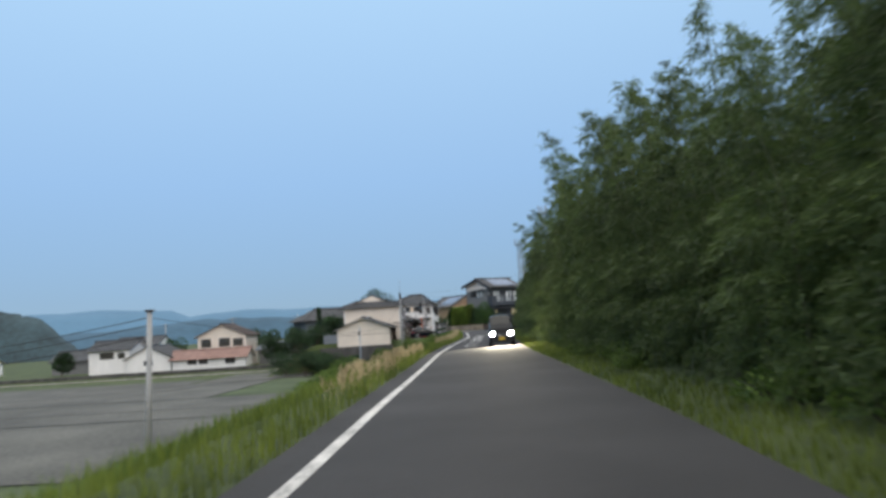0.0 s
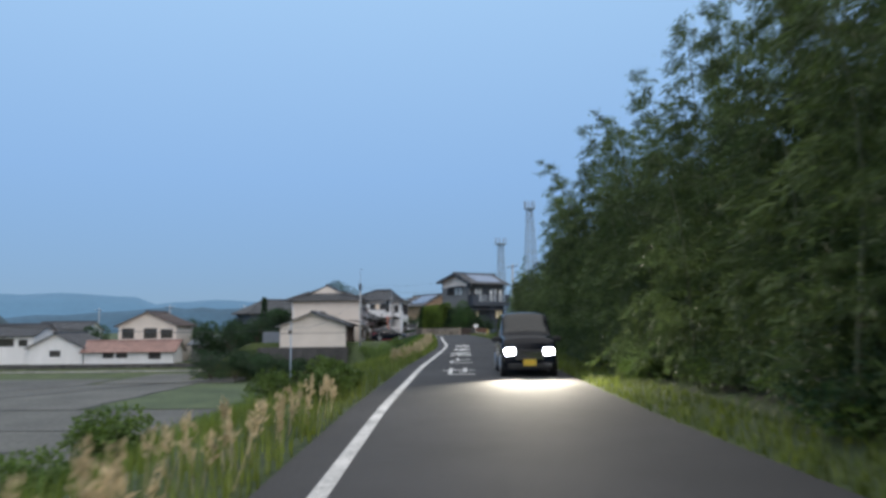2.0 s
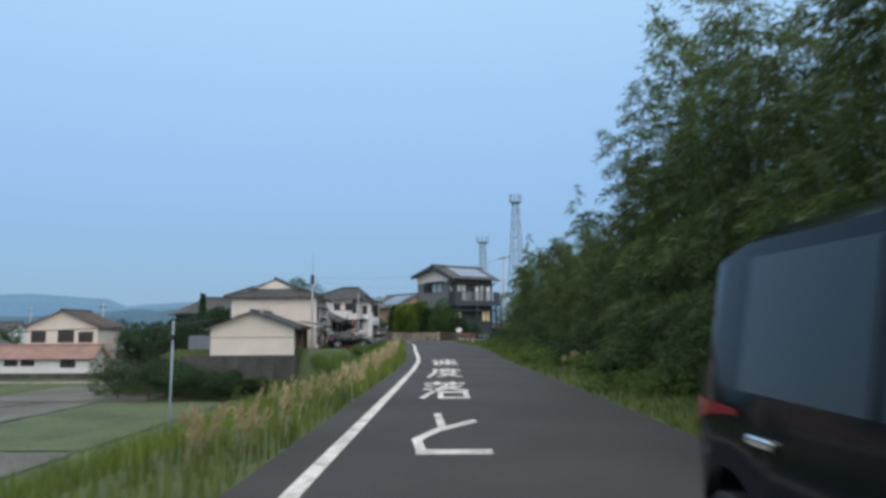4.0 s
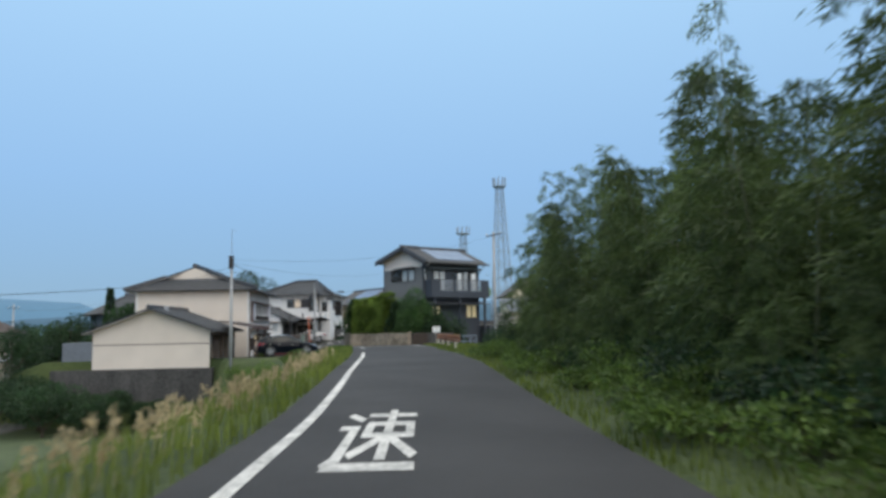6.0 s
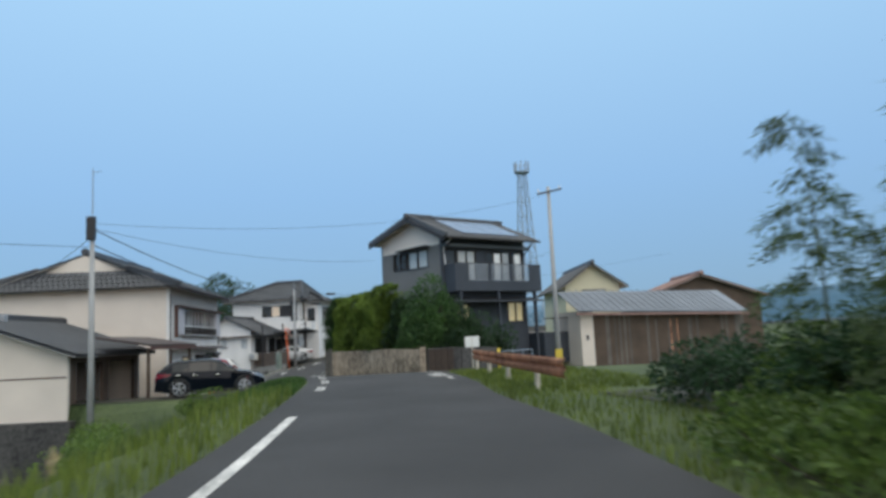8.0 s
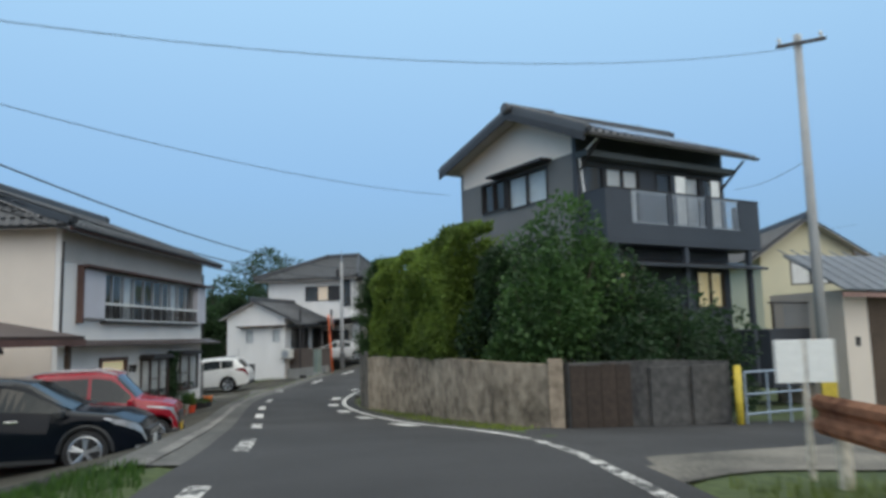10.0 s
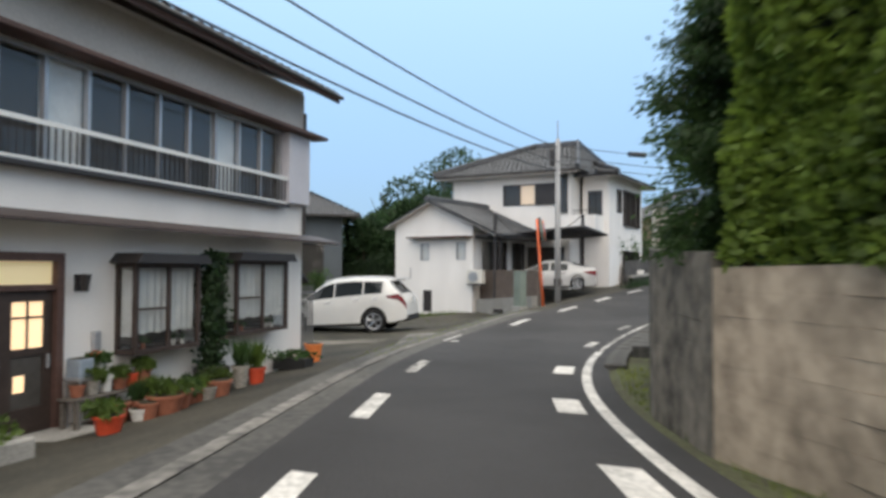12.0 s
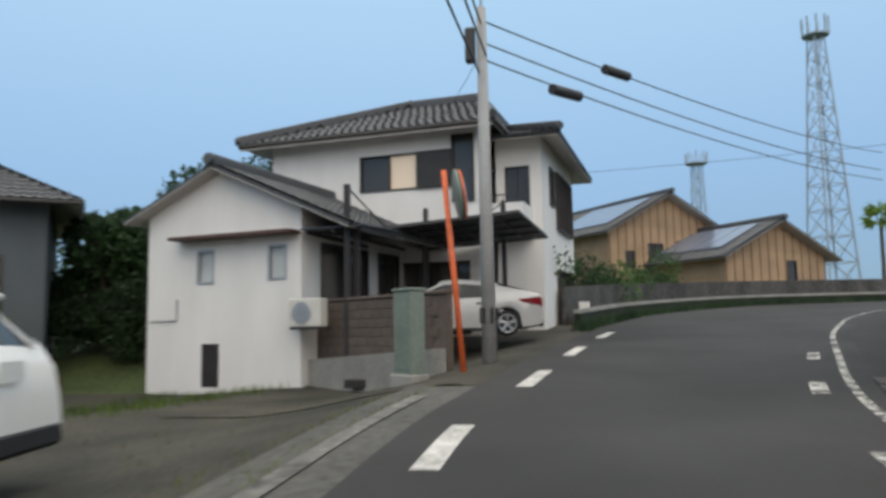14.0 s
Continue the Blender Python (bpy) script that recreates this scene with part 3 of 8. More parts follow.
edge_line2 = ribbon("road_edge_line", lambda y: right_line(y) - 0.08, lambda y: right_line(y) + 0.08, 107, 117.5, 0.005, M["worn_paint"], 0.5, 1)
tagged(edge_line2, "worn white edge line at the side road", "road marking", kind="structure")
edge_line3 = ribbon("road_edge_line", lambda y: right_line(y) - 0.08, lambda y: right_line(y) + 0.08, 117.5, 139.5, 0.005, M["paint"], 0.4, 1)
edge_line4 = ribbon("road_edge_line", lambda y: right_line(y) - 0.06, lambda y: right_line(y) + 0.06, 139.6, 172, 0.005, M["worn_paint"], 0.4, 1)
tagged(edge_line4, "worn white edge line beyond the bend", "road marking", kind="structure")
tagged(edge_line3, "curved white edge line along the inside of the bend", "road marking", kind="structure")


def dash(y, fn, off, length, width, material, label):
    """One short painted dash along a line of the road."""
    a, b = y - length / 2, y + length / 2
    ob = ribbon("road_dash", lambda v: fn(v) + off - width / 2, lambda v: fn(v) + off + width / 2, a, b, 0.006, material, 0.25, 1)
    return tagged(ob, label, "road marking", "dashed road marks", "structure")


for y in (105.3, 108.8, 112.0, 116.6, 121.6, 126.5, 130.8, 135.3, 145.9, 150.75, 155.1, 159.4):
    dash(y, left_line, 0.0 if y < 148 else 0.15, 1.9, 0.24, M["paint" if y > 144 or 124 < y < 132 else "worn_paint"], "white dash along the road edge" if y > 144 or 124 < y < 132 else "worn white dash along the road edge")
for y in (121.3, 124.8, 128.2, 131.9, 136.0, 141.0, 145.2, 149.6, 153.6):
    dash(y, right_line, -0.42, 1.15, 0.36 if y < 138 else 0.22, M["paint"] if y < 140 else M["worn_paint"], "white block dash inside the bend")


dash(141.2, left_edge, -0.08, 1.5, 0.09, M["paint"], "thin broken remnant of a white dash")
dash(140.45, left_edge, 0.22, 0.35, 0.24, M["worn_paint"], "worn white fragment of a dash")
dash(110.0, right_line, -0.3, 2.1, 0.34, M["worn_paint"], "worn white block beside the edge line")

# road lettering: bars of each character in a unit square, (x0, y0, x1, y1, width across, width along)
SOKU = ((0.02, 0.88, 0.2, 0.78), (0.02, 0.6, 0.2, 0.6), (0.18, 0.6, 0.18, 0.12), (0.18, 0.14, 0.12, 0.06), (0.13, 0.04, 0.98, 0.04), (0.32, 0.88, 0.98, 0.88),
        (0.38, 0.68, 0.94, 0.68), (0.38, 0.46, 0.94, 0.46), (0.38, 0.68, 0.38, 0.46), (0.94, 0.68, 0.94, 0.46), (0.65, 0.98, 0.65, 0.14), (0.62, 0.44, 0.32, 0.17), (0.68, 0.44, 0.98, 0.17))
DO = ((0.18, 0.92, 0.98, 0.92), (0.6, 1.0, 0.6, 0.9), (0.18, 0.92, 0.18, 0.4), (0.18, 0.42, 0.03, 0.03), (0.28, 0.75, 0.98, 0.75), (0.44, 0.84, 0.44, 0.58),
      (0.8, 0.84, 0.8, 0.58), (0.42, 0.57, 0.82, 0.57), (0.3, 0.42, 0.9, 0.42), (0.9, 0.42, 0.32, 0.04), (0.36, 0.38, 0.97, 0.05))
OTOSU = ((0.02, 0.9, 0.98, 0.9), (0.3, 1.0, 0.3, 0.82), (0.7, 1.0, 0.7, 0.82), (0.05, 0.74, 0.2, 0.69), (0.02, 0.54, 0.17, 0.5), (0.03, 0.06, 0.21, 0.36),
         (0.55, 0.78, 0.32, 0.5), (0.42, 0.7, 0.88, 0.7), (0.88, 0.7, 0.3, 0.42), (0.45, 0.62, 0.98, 0.42), (0.4, 0.34, 0.94, 0.34), (0.4, 0.05, 0.94, 0.05), (0.4, 0.34, 0.4, 0.05), (0.94, 0.34, 0.94, 0.05))
TO = ((0.36, 0.98, 0.44, 0.56), (0.9, 0.76, 0.34, 0.5), (0.34, 0.5, 0.12, 0.3), (0.12, 0.3, 0.2, 0.08), (0.18, 0.07, 0.96, 0.07))
SE = ((0.02, 0.62, 0.98, 0.66), (0.24, 0.95, 0.24, 0.14), (0.24, 0.1, 0.96, 0.08), (0.7, 0.98, 0.7, 0.36), (0.7, 0.38, 0.56, 0.36))


def road_letter(ch, bars, x, y0, y1, width, wx=0.12, wy=0.085):
    """One tall painted character lying on the road, its foot towards the traffic."""
    bm = bmesh.new()
    for k, (a, b, c, d) in enumerate(bars):
        p, q = Vector((a, b)), Vector((c, d))
        u = (q - p).normalized()
        n = Vector((-u.y * wx / 2, u.x * wy / 2))
        e = Vector((u.x * wx * 0.35, u.y * wy * 0.35))
        quad = []
        for v in (p - e - n, q + e - n, q + e + n, p - e + n):
            yy = y0 + (y1 - y0) * v.y
            quad.append(bm.verts.new((x + (v.x - 0.5) * width, yy, road_z(yy) + 0.005 + 0.0006 * k)))
        bm.faces.new(quad)
    bmesh.ops.recalc_face_normals(bm, faces=bm.faces[:])
    for f in bm.faces:
        if f.normal.z < 0:
            f.normal_flip()
    ob = part("road_letter", bm, M["paint"])
    tagged(ob, "white road lettering character " + ch + " painted on asphalt", "road marking", "road words telling drivers to slow down", "structure")


for ch, bars, y0, y1 in (("速", SOKU, 69.1, 73.9), ("度", DO, 62.6, 66.9), ("落", OTOSU, 56.5, 60.9), ("と", TO, 50.3, 54.1), ("せ", SE, 43.9, 47.3)):
    road_letter(ch, bars, -0.13, y0, y1, 0.94)

# paved shoulder and gutter in front of the houses
shoulder = ribbon("pavement_shoulder", lambda y: left_edge(y) - 1.0, lambda y: left_edge(y) - 0.003, 114.4, 150, -0.012, M["shoulder"], 0.5, 2)
tagged(shoulder, "pale worn concrete shoulder beside the road", "pavement", kind="structure")
gutter = ribbon("gutter_cover", lambda y: left_edge(y) - 0.62, lambda y: left_edge(y) - 0.42, 114.4, 149, 0.004, M["guttercon"], 0.5, 1)
tagged(gutter, "line of concrete gutter covers", "gutter", kind="structure")
yard = drape("parking_yard", lambda u, v: (left_edge(v) - 1.02 - u * 12.5, v), 0, 1, 115.9, 126, 24, 14, 0.02, M["gravel"])
tagged(yard, "gravel parking yard beside the road", "yard", kind="structure")
yard2 = drape("gravel_yard", lambda u, v: (left_edge(v) - 1.02 - u * 13, v), 0, 1, 126, 156.5, 24, 34, 0.02, M["gravel"])
tagged(yard2, "gravel forecourt with sparse weeds", "yard", kind="structure")
ramp_con = drape("drive_ramp", lambda u, v: (left_edge(v) - 1.0 - u * 0.28 * (v - 139.1), v), 0, 1, 139.2, 142.5, 4, 10, 0.034, M["guttercon"])
tagged(ramp_con, "pale worn concrete ramp at the yard edge", "pavement", kind="structure")
pale_patch = drape("pale_gravel_patch", lambda u, v: (left_edge(v) - 2.0 - 2.6 * u, v + 0.25 * math.sin(u * 5) + 0.2 * u), 0, 1, 140.2, 141.2, 10, 6, 0.034, M["palegravel"])
tagged(pale_patch, "pale gravel patch in the yard", "gravel", kind="structure")
side = drape("side_road", lambda u, v: (u, 113.6 + (u + 1.0) * 0.55 + v * 6.6), -1.2, 16, 0, 1, 26, 10, 0.012, M["asphalt"])
gravel_edge = drape("drive_edge", lambda u, v: (u, 113.6 + (u + 1.0) * 0.55 - 1.3 + v * 1.9 + 0.35 * math.sin(u * 1.7) * (1 - v)), -0.2, 15, 0, 1, 34, 5, 0.022, M["palegravel"])
tagged(gravel_edge, "pale gravel along the edge of the drive", "gravel", kind="structure")
tagged(side, "narrow asphalt drive to the grey house", "road", kind="structure")

for x0, x1, y0, y1, m, lab in ((-95, -19.5, -15, 36, "paddy", "green paddy field plot below the road"), (-95, -19.5, 36.8, 62, "soil", "bare harvested field plot"),
                               (-95, -19.5, 62.5, 82, "soil", "bare field plot in furrows"), (-31.0, -19.5, 82.5, 109, "paddy", "green weedy field plot"),
                               (-95, -31.4, 82.4, 109, "soil", "dry grey field plot"), (-95, -45, 109.1, 118, "soil", "dry grey field plot behind a ditch"), (-44, -27.5, 109.8, 127, "soil", "bare field plot by the village"), (-130, -96, -15, 118, "soil", "dry field plot further off")):
    f = drape("field_plot", lambda u, v: (u, v), x0, x1, y0, y1, 10, 10, 0.06, M[m])
    tagged(f, lab, "field", "field plots", "structure")
for xa, ya, xb, yb, w in ((-46.5, 88.0, -36.0, 108.8, 0.22), (-58.0, 90.0, -43.0, 108.8, 0.25), (-31.2, 82.2, -31.2, 104.0, 0.2), (-60.0, 62.25, -20.0, 62.25, 0.16), (-75.0, 82.2, -34.0, 82.2, 0.14), (-60.0, 71.0, -22.0, 70.2, 0.12)):
    fr = drape("field_furrow", lambda u, v: (xa + (xb - xa) * v + u * w * (yb - ya) / math.hypot(xb - xa, yb - ya) + 0.15 * math.sin(v * 17), ya + (yb - ya) * v - u * w * (xb - xa) / math.hypot(xb - xa, yb - ya)), -1, 1, 0, 1, 2, 30, 0.085, M["patch"])
    tagged(fr, "dark wet furrow between field plots", "furrow", "field furrows", "structure")


# ---- house kit ----
def wall(house, p, q, z0, z1, material, openings=(), t=0.16, name="wall", label=""):
    """A wall from p to q with through openings (a, b, c, d) along it and in height; its inside lies to the left of p-q."""
    p, q = Vector((*p, 0)), Vector((*q, 0))
    L = (q - p).length
    xs = sorted({0, L, *[v for o in openings for v in o[:2]]})
    bm = bmesh.new()
    for a, b in zip(xs, xs[1:]):
        mid = (a + b) / 2
        holes = sorted(o[2:4] for o in openings if o[0] <= mid <= o[1])
        z = z0
        for c, d in holes:
            if c - z > 0.01:
                box(bm, a, b, 0, t, z, c)
            z = d
        if z1 - z > 0.01:
            box(bm, a, b, 0, t, z, z1)
    bmesh.ops.remove_doubles(bm, verts=bm.verts[:], dist=0.0005)
    ob = part(name, bm, material, house, label)
    ang = math.atan2(q.y - p.y, q.x - p.x)
    ob.matrix_basis = Matrix.Translation(p) @ Matrix.Rotation(ang, 4, "Z")
    return ob


def ring(a, b, c, d, bar, y0, y1):
    """A rectangular frame in one piece."""
    bm = bmesh.new()
    rows = []
    for y in (y0, y1):
        rows.append([[bm.verts.new((x, y, z)) for x, z in pts] for pts in (((a, c), (b, c), (b, d), (a, d)), ((a + bar, c + bar), (b - bar, c + bar), (b - bar, d - bar), (a + bar, d - bar)))])
    (fo, fi), (bo, bi) = rows
    for i in range(4):
        j = (i + 1) % 4
        bm.faces.new((fo[i], fo[j], fi[j], fi[i]))
        bm.faces.new((bo[j], bo[i], bi[i], bi[j]))
        bm.faces.new((fo[j], fo[i], bo[i], bo[j]))
        bm.faces.new((fi[i], fi[j], bi[j], bi[i]))
    bmesh.ops.recalc_face_normals(bm, faces=bm.faces[:])
    return bm


def window(house, wl_ob, a, b, c, d, panes=2, frame="dark", behind="curtain", proud=0.03, bar=0.045, rail=0.0, out=0.0):
    """A window in an opening of a wall: a frame, panes, and a curtain or dark backing behind them."""
    win = part("window", ring(a, b, c, d, bar, -proud, 0.1), M[frame], house)
    win.matrix_basis = wl_ob.matrix_basis
    w = (b - a - bar) / panes
    for i in range(1, panes):
        x = a + i * w
        part("mullion", bbox(x, x + bar, -proud + 0.01, 0.08, c + bar, d - bar), M[frame], win)
    if rail:
        part("cross_rail", bbox(a + bar, b - bar, -proud + 0.015, 0.07, rail, rail + 0.03), M[frame], win)
    for i in range(panes):
        x0, x1 = a + bar + i * w, a + (i + 1) * w
        pb = bmesh.new()
        pb.faces.new([pb.verts.new(v) for v in ((x0, 0.035 - out, c + bar), (x1, 0.035 - out, c + bar), (x1, 0.035 - out, d - bar), (x0, 0.035 - out, d - bar))])
        part("pane", pb, M["glass"], win).visible_shadow = False
        kind = behind if isinstance(behind, str) else behind[i % len(behind)]
        name = "curtain" if kind in ("curtain", "lit", "litdim", "peach") else "blind"
        part(name, bbox(x0 - 0.02, x1 + 0.02, 0.13 - out, 0.15 - out, c + 0.02, d - 0.02) if not out else bbox(x0 + 0.004, x1 - 0.004, 0.12 - out, 0.13 - out, c + bar + 0.004, d - bar - 0.004), M[kind], win)
    return win


def corner_prism(bm, pts, t):
    """A flat outline in the x-z plane with a thickness along y."""
    f = [bm.verts.new((x, 0, z)) for x, z in pts]
    b = [bm.verts.new((x, t, z)) for x, z in pts]
    n = len(pts)
    bm.faces.new(f)
    bm.faces.new(b[::-1])
    for i in range(n):
        bm.faces.new((f[(i + 1) % n], f[i], b[i], b[(i + 1) % n]))


def gable(house, p, q, z, rise, material, name="gable_wall", t=0.16):
    p, q = Vector((*p, 0)), Vector((*q, 0))
    L = (q - p).length
    bm = bmesh.new()
    corner_prism(bm, [(0, z), (L, z), (L / 2, z + rise)], t)
    ob = part(name, bm, material, house)
    ob.matrix_basis = Matrix.Translation(p) @ Matrix.Rotation(math.atan2(q.y - p.y, q.x - p.x), 4, "Z")
    return ob


def slab(e0, e1, r1, r0, t, drop=0.0):
    bm = bmesh.new()
    e0, e1, r1, r0 = (Vector(v) for v in (e0, e1, r1, r0))
    n = (e1 - e0).cross(r0 - e0).normalized() if (r0 - e0).length > 0 else Vector((0, 0, 1))
    if n.z < 0:
        n = -n
    top = [bm.verts.new(v - n * drop) for v in (e0, e1, r1, r0)]
    bot = [bm.verts.new(v - n * (t + drop)) for v in (e0, e1, r1, r0)]
    bm.faces.new(top)
    bm.faces.new(bot[::-1])
    for i in range(4):
        bm.faces.new((top[(i + 1) % 4], top[i], bot[i], bot[(i + 1) % 4]))
    bmesh.ops.recalc_face_normals(bm, faces=bm.faces[:])
    return bm


TILE_X = (0.0, 0.05, 0.1, 0.16, 0.22, 0.285)
TILE_Z = (0.045, 0.052, 0.03, 0.012, 0.014, 0.042)
TILE_V = [(x, 0.0, z + 0.028) for x, z in zip(TILE_X, TILE_Z)] + [(x, 0.37, z) for x, z in zip(TILE_X, TILE_Z)] + [(x, 0.0, z - 0.004) for x, z in zip(TILE_X, TILE_Z)]
TILE_F = [(i, i + 1, i + 7, i + 6) for i in range(5)] + [(i + 12, i + 13, i + 1, i) for i in range(5)]
tile_meshes = {}


def tiled_slope(house, e0, e1, r1, r0, material, pieces=0, soffit="soffit", name="roof"):
    """One roof slope: a deck with a soffit, and rows of curved tiles from the eave up."""
    deck = part(name, slab(e0, e1, r1, r0, 0.07), material, house)
    if soffit:
        part("soffit", slab(e0, e1, r1, r0, 0.02, 0.075), M[soffit], deck)
    e0, e1, r1, r0 = (Vector(v) for v in (e0, e1, r1, r0))
    rows = max(1, int(((r0 + r1) / 2 - (e0 + e1) / 2).length / 0.32))
    if material.name not in tile_meshes:
        tile_meshes[material.name] = mesh_from("tile", TILE_V, TILE_F, material)
    allv, allf, made = [], [], 0
    tv = np.array(TILE_V)
    for k in range(rows):
        f = k / rows
        a, b = e0.lerp(r0, f), e1.lerp(r1, f)
        span = (b - a).length
        cnt = int(span / 0.285)
        if cnt < 1:
            continue
        u = (b - a).normalized()
        up = (e0.lerp(e1, 0.5), r0.lerp(r1, 0.5))
        n = u.cross((up[1] - up[0]).normalized()).normalized()
        if n.z < 0:
            n = -n
        v = n.cross(u)
        off = (span - cnt * 0.285) / 2
        for i in range(cnt):
            o = a + u * (off + i * 0.285) + n * 0.004
            m = Matrix((u, v, n)).transposed().to_4x4()
            m.translation = o
            if made < pieces:
                ob = new("tile", tile_meshes[material.name])
                ob.parent = deck
                ob.matrix_basis = m
                made += 1
            else:
                R = np.array(m)
                w = tv @ R[:3, :3].T + R[:3, 3]
                base = len(allv)
                allv.extend(w.tolist())
                allf.extend([tuple(base + j for j in ff) for ff in TILE_F])
    if allv:
        ob = new("tile_row_rest", mesh_from("tile_row_rest", allv, allf, material))
        ob.parent = deck
        ob["kind"] = "stuff"
    return deck


def ridge(house, p, q, material, r=0.13):
    """A stacked ridge with rounded capping and end tiles."""
    p, q = Vector(p), Vector(q)
    bm = bmesh.new()
    d = (q - p).normalized()
    s = d.cross(Vector((0, 0, 1))).normalized()
    for w, h0, h1 in ((r, -0.06, 0.12), (r * 0.75, 0.12, 0.2)):
        vs = []
        for c in (p, q):
            for sx, h in ((-w, h0), (w, h0), (w * 0.85, h1), (-w * 0.85, h1)):
                vs.append(bm.verts.new(c + s * sx + Vector((0, 0, h))))
        for f in ((0, 1, 2, 3), (7, 6, 5, 4), (0, 4, 5, 1), (1, 5, 6, 2), (2, 6, 7, 3), (3, 7, 4, 0)):
            bm.faces.new([vs[i] for i in f])
    tube(bm, p + Vector((0, 0, 0.2)) - d * 0.05, q + Vector((0, 0, 0.2)) + d * 0.05, r * 0.7, seg=8)
    for c, sg in ((p, -1), (q, 1)):
        tube(bm, c + d * sg * 0.02 + Vector((0, 0, 0.1)), c + d * sg * 0.14 + Vector((0, 0, 0.12)), r * 1.35, r * 1.2, 10)
    bmesh.ops.recalc_face_normals(bm, faces=bm.faces[:])
    return part("ridge", bm, material, house)


def gutter_run(house, p, q, r=0.05):
    bm = bmesh.new()
    tube(bm, p, q, r, seg=6)
    return part("gutter", bm, M["dark"], house)


def eave_board(house, p, q, h=0.16, material="trim"):
    p, q = Vector(p), Vector(q)
    ang = math.atan2(q.y - p.y, q.x - p.x)
    ob = part("eave_board", bbox(0, (q - p).to_2d().length, -0.02, 0.02, -h, 0), M[material], house)
    ob.matrix_basis = Matrix.Translation(p) @ Matrix.Rotation(ang, 4, "Z")
    return ob


def simple_house(name, x, y, z, rz, w, d, h, rise, wallm, roofm, label, wins=(), over=0.6, along="x", pieces=0, base=1.0, hip=0.0, group=""):
    """A plain house: four walls, two tiled slopes (and hipped ends), ridge, windows in the front wall."""
    hs = thing(name, x, y, z, rz, label, "house", group)
    ops = [(a, b, c, e) for a, b, c, e, *_ in wins]
    front = wall(hs, (0, 0), (w, 0), -base, h, wallm, ops)
    wall(hs, (w, 0.17), (w, d - 0.17), -base, h, wallm)
    wall(hs, (w, d), (0, d), -base, h, wallm)
    wall(hs, (0, d - 0.17), (0, 0.17), -base, h, wallm)
    for a, b, c, e, *kind in wins:
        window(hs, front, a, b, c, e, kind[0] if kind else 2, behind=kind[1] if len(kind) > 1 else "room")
    o = over
    if along == "x":
        s = rise / (d / 2)
        ez = h - s * o
        ra, rb = (-o + hip, d / 2, h + rise), (w + o - hip, d / 2, h + rise)
        tiled_slope(hs, (-o, -o, ez), (w + o, -o, ez), rb, ra, roofm, pieces)
        tiled_slope(hs, (w + o, d + o, ez), (-o, d + o, ez), ra, rb, roofm)
        if hip:
            tiled_slope(hs, (-o, d + o, ez), (-o, -o, ez), ra, ra, roofm)
            tiled_slope(hs, (w + o, -o, ez), (w + o, d + o, ez), rb, rb, roofm)
        else:
            gable(hs, (0, d), (0, 0), h, rise, wallm)
            gable(hs, (w, 0), (w, d), h, rise, wallm)
        ridge(hs, ra, rb, roofm)
        gutter_run(hs, (-o, -o - 0.05, ez - 0.05), (w + o, -o - 0.05, ez - 0.05))
    else:
        s = rise / (w / 2)
        ez = h - s * o
        ra, rb = (w / 2, -o + hip, h + rise), (w / 2, d + o - hip, h + rise)
        tiled_slope(hs, (-o, d + o, ez), (-o, -o, ez), ra, rb, roofm, pieces)
        tiled_slope(hs, (w + o, -o, ez), (w + o, d + o, ez), rb, ra, roofm, pieces)
        if hip:
            tiled_slope(hs, (-o, -o, ez), (w + o, -o, ez), ra, ra, roofm)
        else:
            gable(hs, (0, 0), (w, 0), h, rise, wallm)
        gable(hs, (w, d), (0, d), h, rise, wallm)
        ridge(hs, ra, rb, roofm)
    return hs


# ---- the white two-storey house with the shop front ----
def shop_house():
    hs = thing("shop_house", -14.65, 126.06, -0.66, 93.38, "white two-storey stucco house with dark tiled roof and gallery", "house")
    L, D, H = 10.99, 9.6, 6.42
    ops = [(0.75, 2.05, 1.1, 2.2), (2.35, 4.2, 0.02, 2.5), (5.3, 6.74, 1.02, 2.3), (7.96, 9.67, 1.1, 2.38), (2.3, 10.05, 3.72, 5.3)]
    front = wall(hs, (0, 0), (L, 0), 0, H, M["white"], ops)
    wall(hs, (L, 0.17), (L, D - 0.17), 0, H, M["white"])
    wall(hs, (L, D), (0, D), 0, H, M["white"])
    wall(hs, (0, D - 0.17), (0, 0.17), 0, H, M["cream"], label="cream south wall")
    window(hs, front, 0.75, 2.05, 1.1, 2.2, 3, "dark", ["room", "room", "curtain"], 0.06)
    # glazed bay windows standing out from the wall, with hoods
    for a, b, c, d in ((5.22, 6.8, 0.95, 2.37), (7.88, 9.73, 1.03, 2.45)):
        q, e = 0.4, 0.07
        bay = part("bay_window", bbox(a, b, -q, -0.003, c, c + e), M["bayframe"], hs, "dark brown timber bay window")
        part("head_beam", bbox(a, b, -q, -0.003, d - e, d), M["bayframe"], bay)
        for x in (a, b - e):
            part("corner_post", bbox(x, x + e, -q, -q + e, c + e, d - e), M["bayframe"], bay)
            part("wall_post", bbox(x, x + e, -0.05, -0.003, c + e, d - e), M["bayframe"], bay)
        mid = (a + b) / 2
        part("mullion", bbox(mid - 0.035, mid + 0.035, -q + 0.01, -q + 0.06, c + e, d - e), M["bayframe"], bay)
        part("cross_rail", bbox(a + e, mid - 0.035, -q + 0.02, -q + 0.05, c + 0.68, c + 0.72), M["bayframe"], bay)
        for x0, x1 in ((a + e, mid - 0.035), (mid + 0.035, b - e)):
            part("pane", bbox(x0, x1, -q + 0.03, -q + 0.035, c + e, d - e), M["glass"], bay).visible_shadow = False
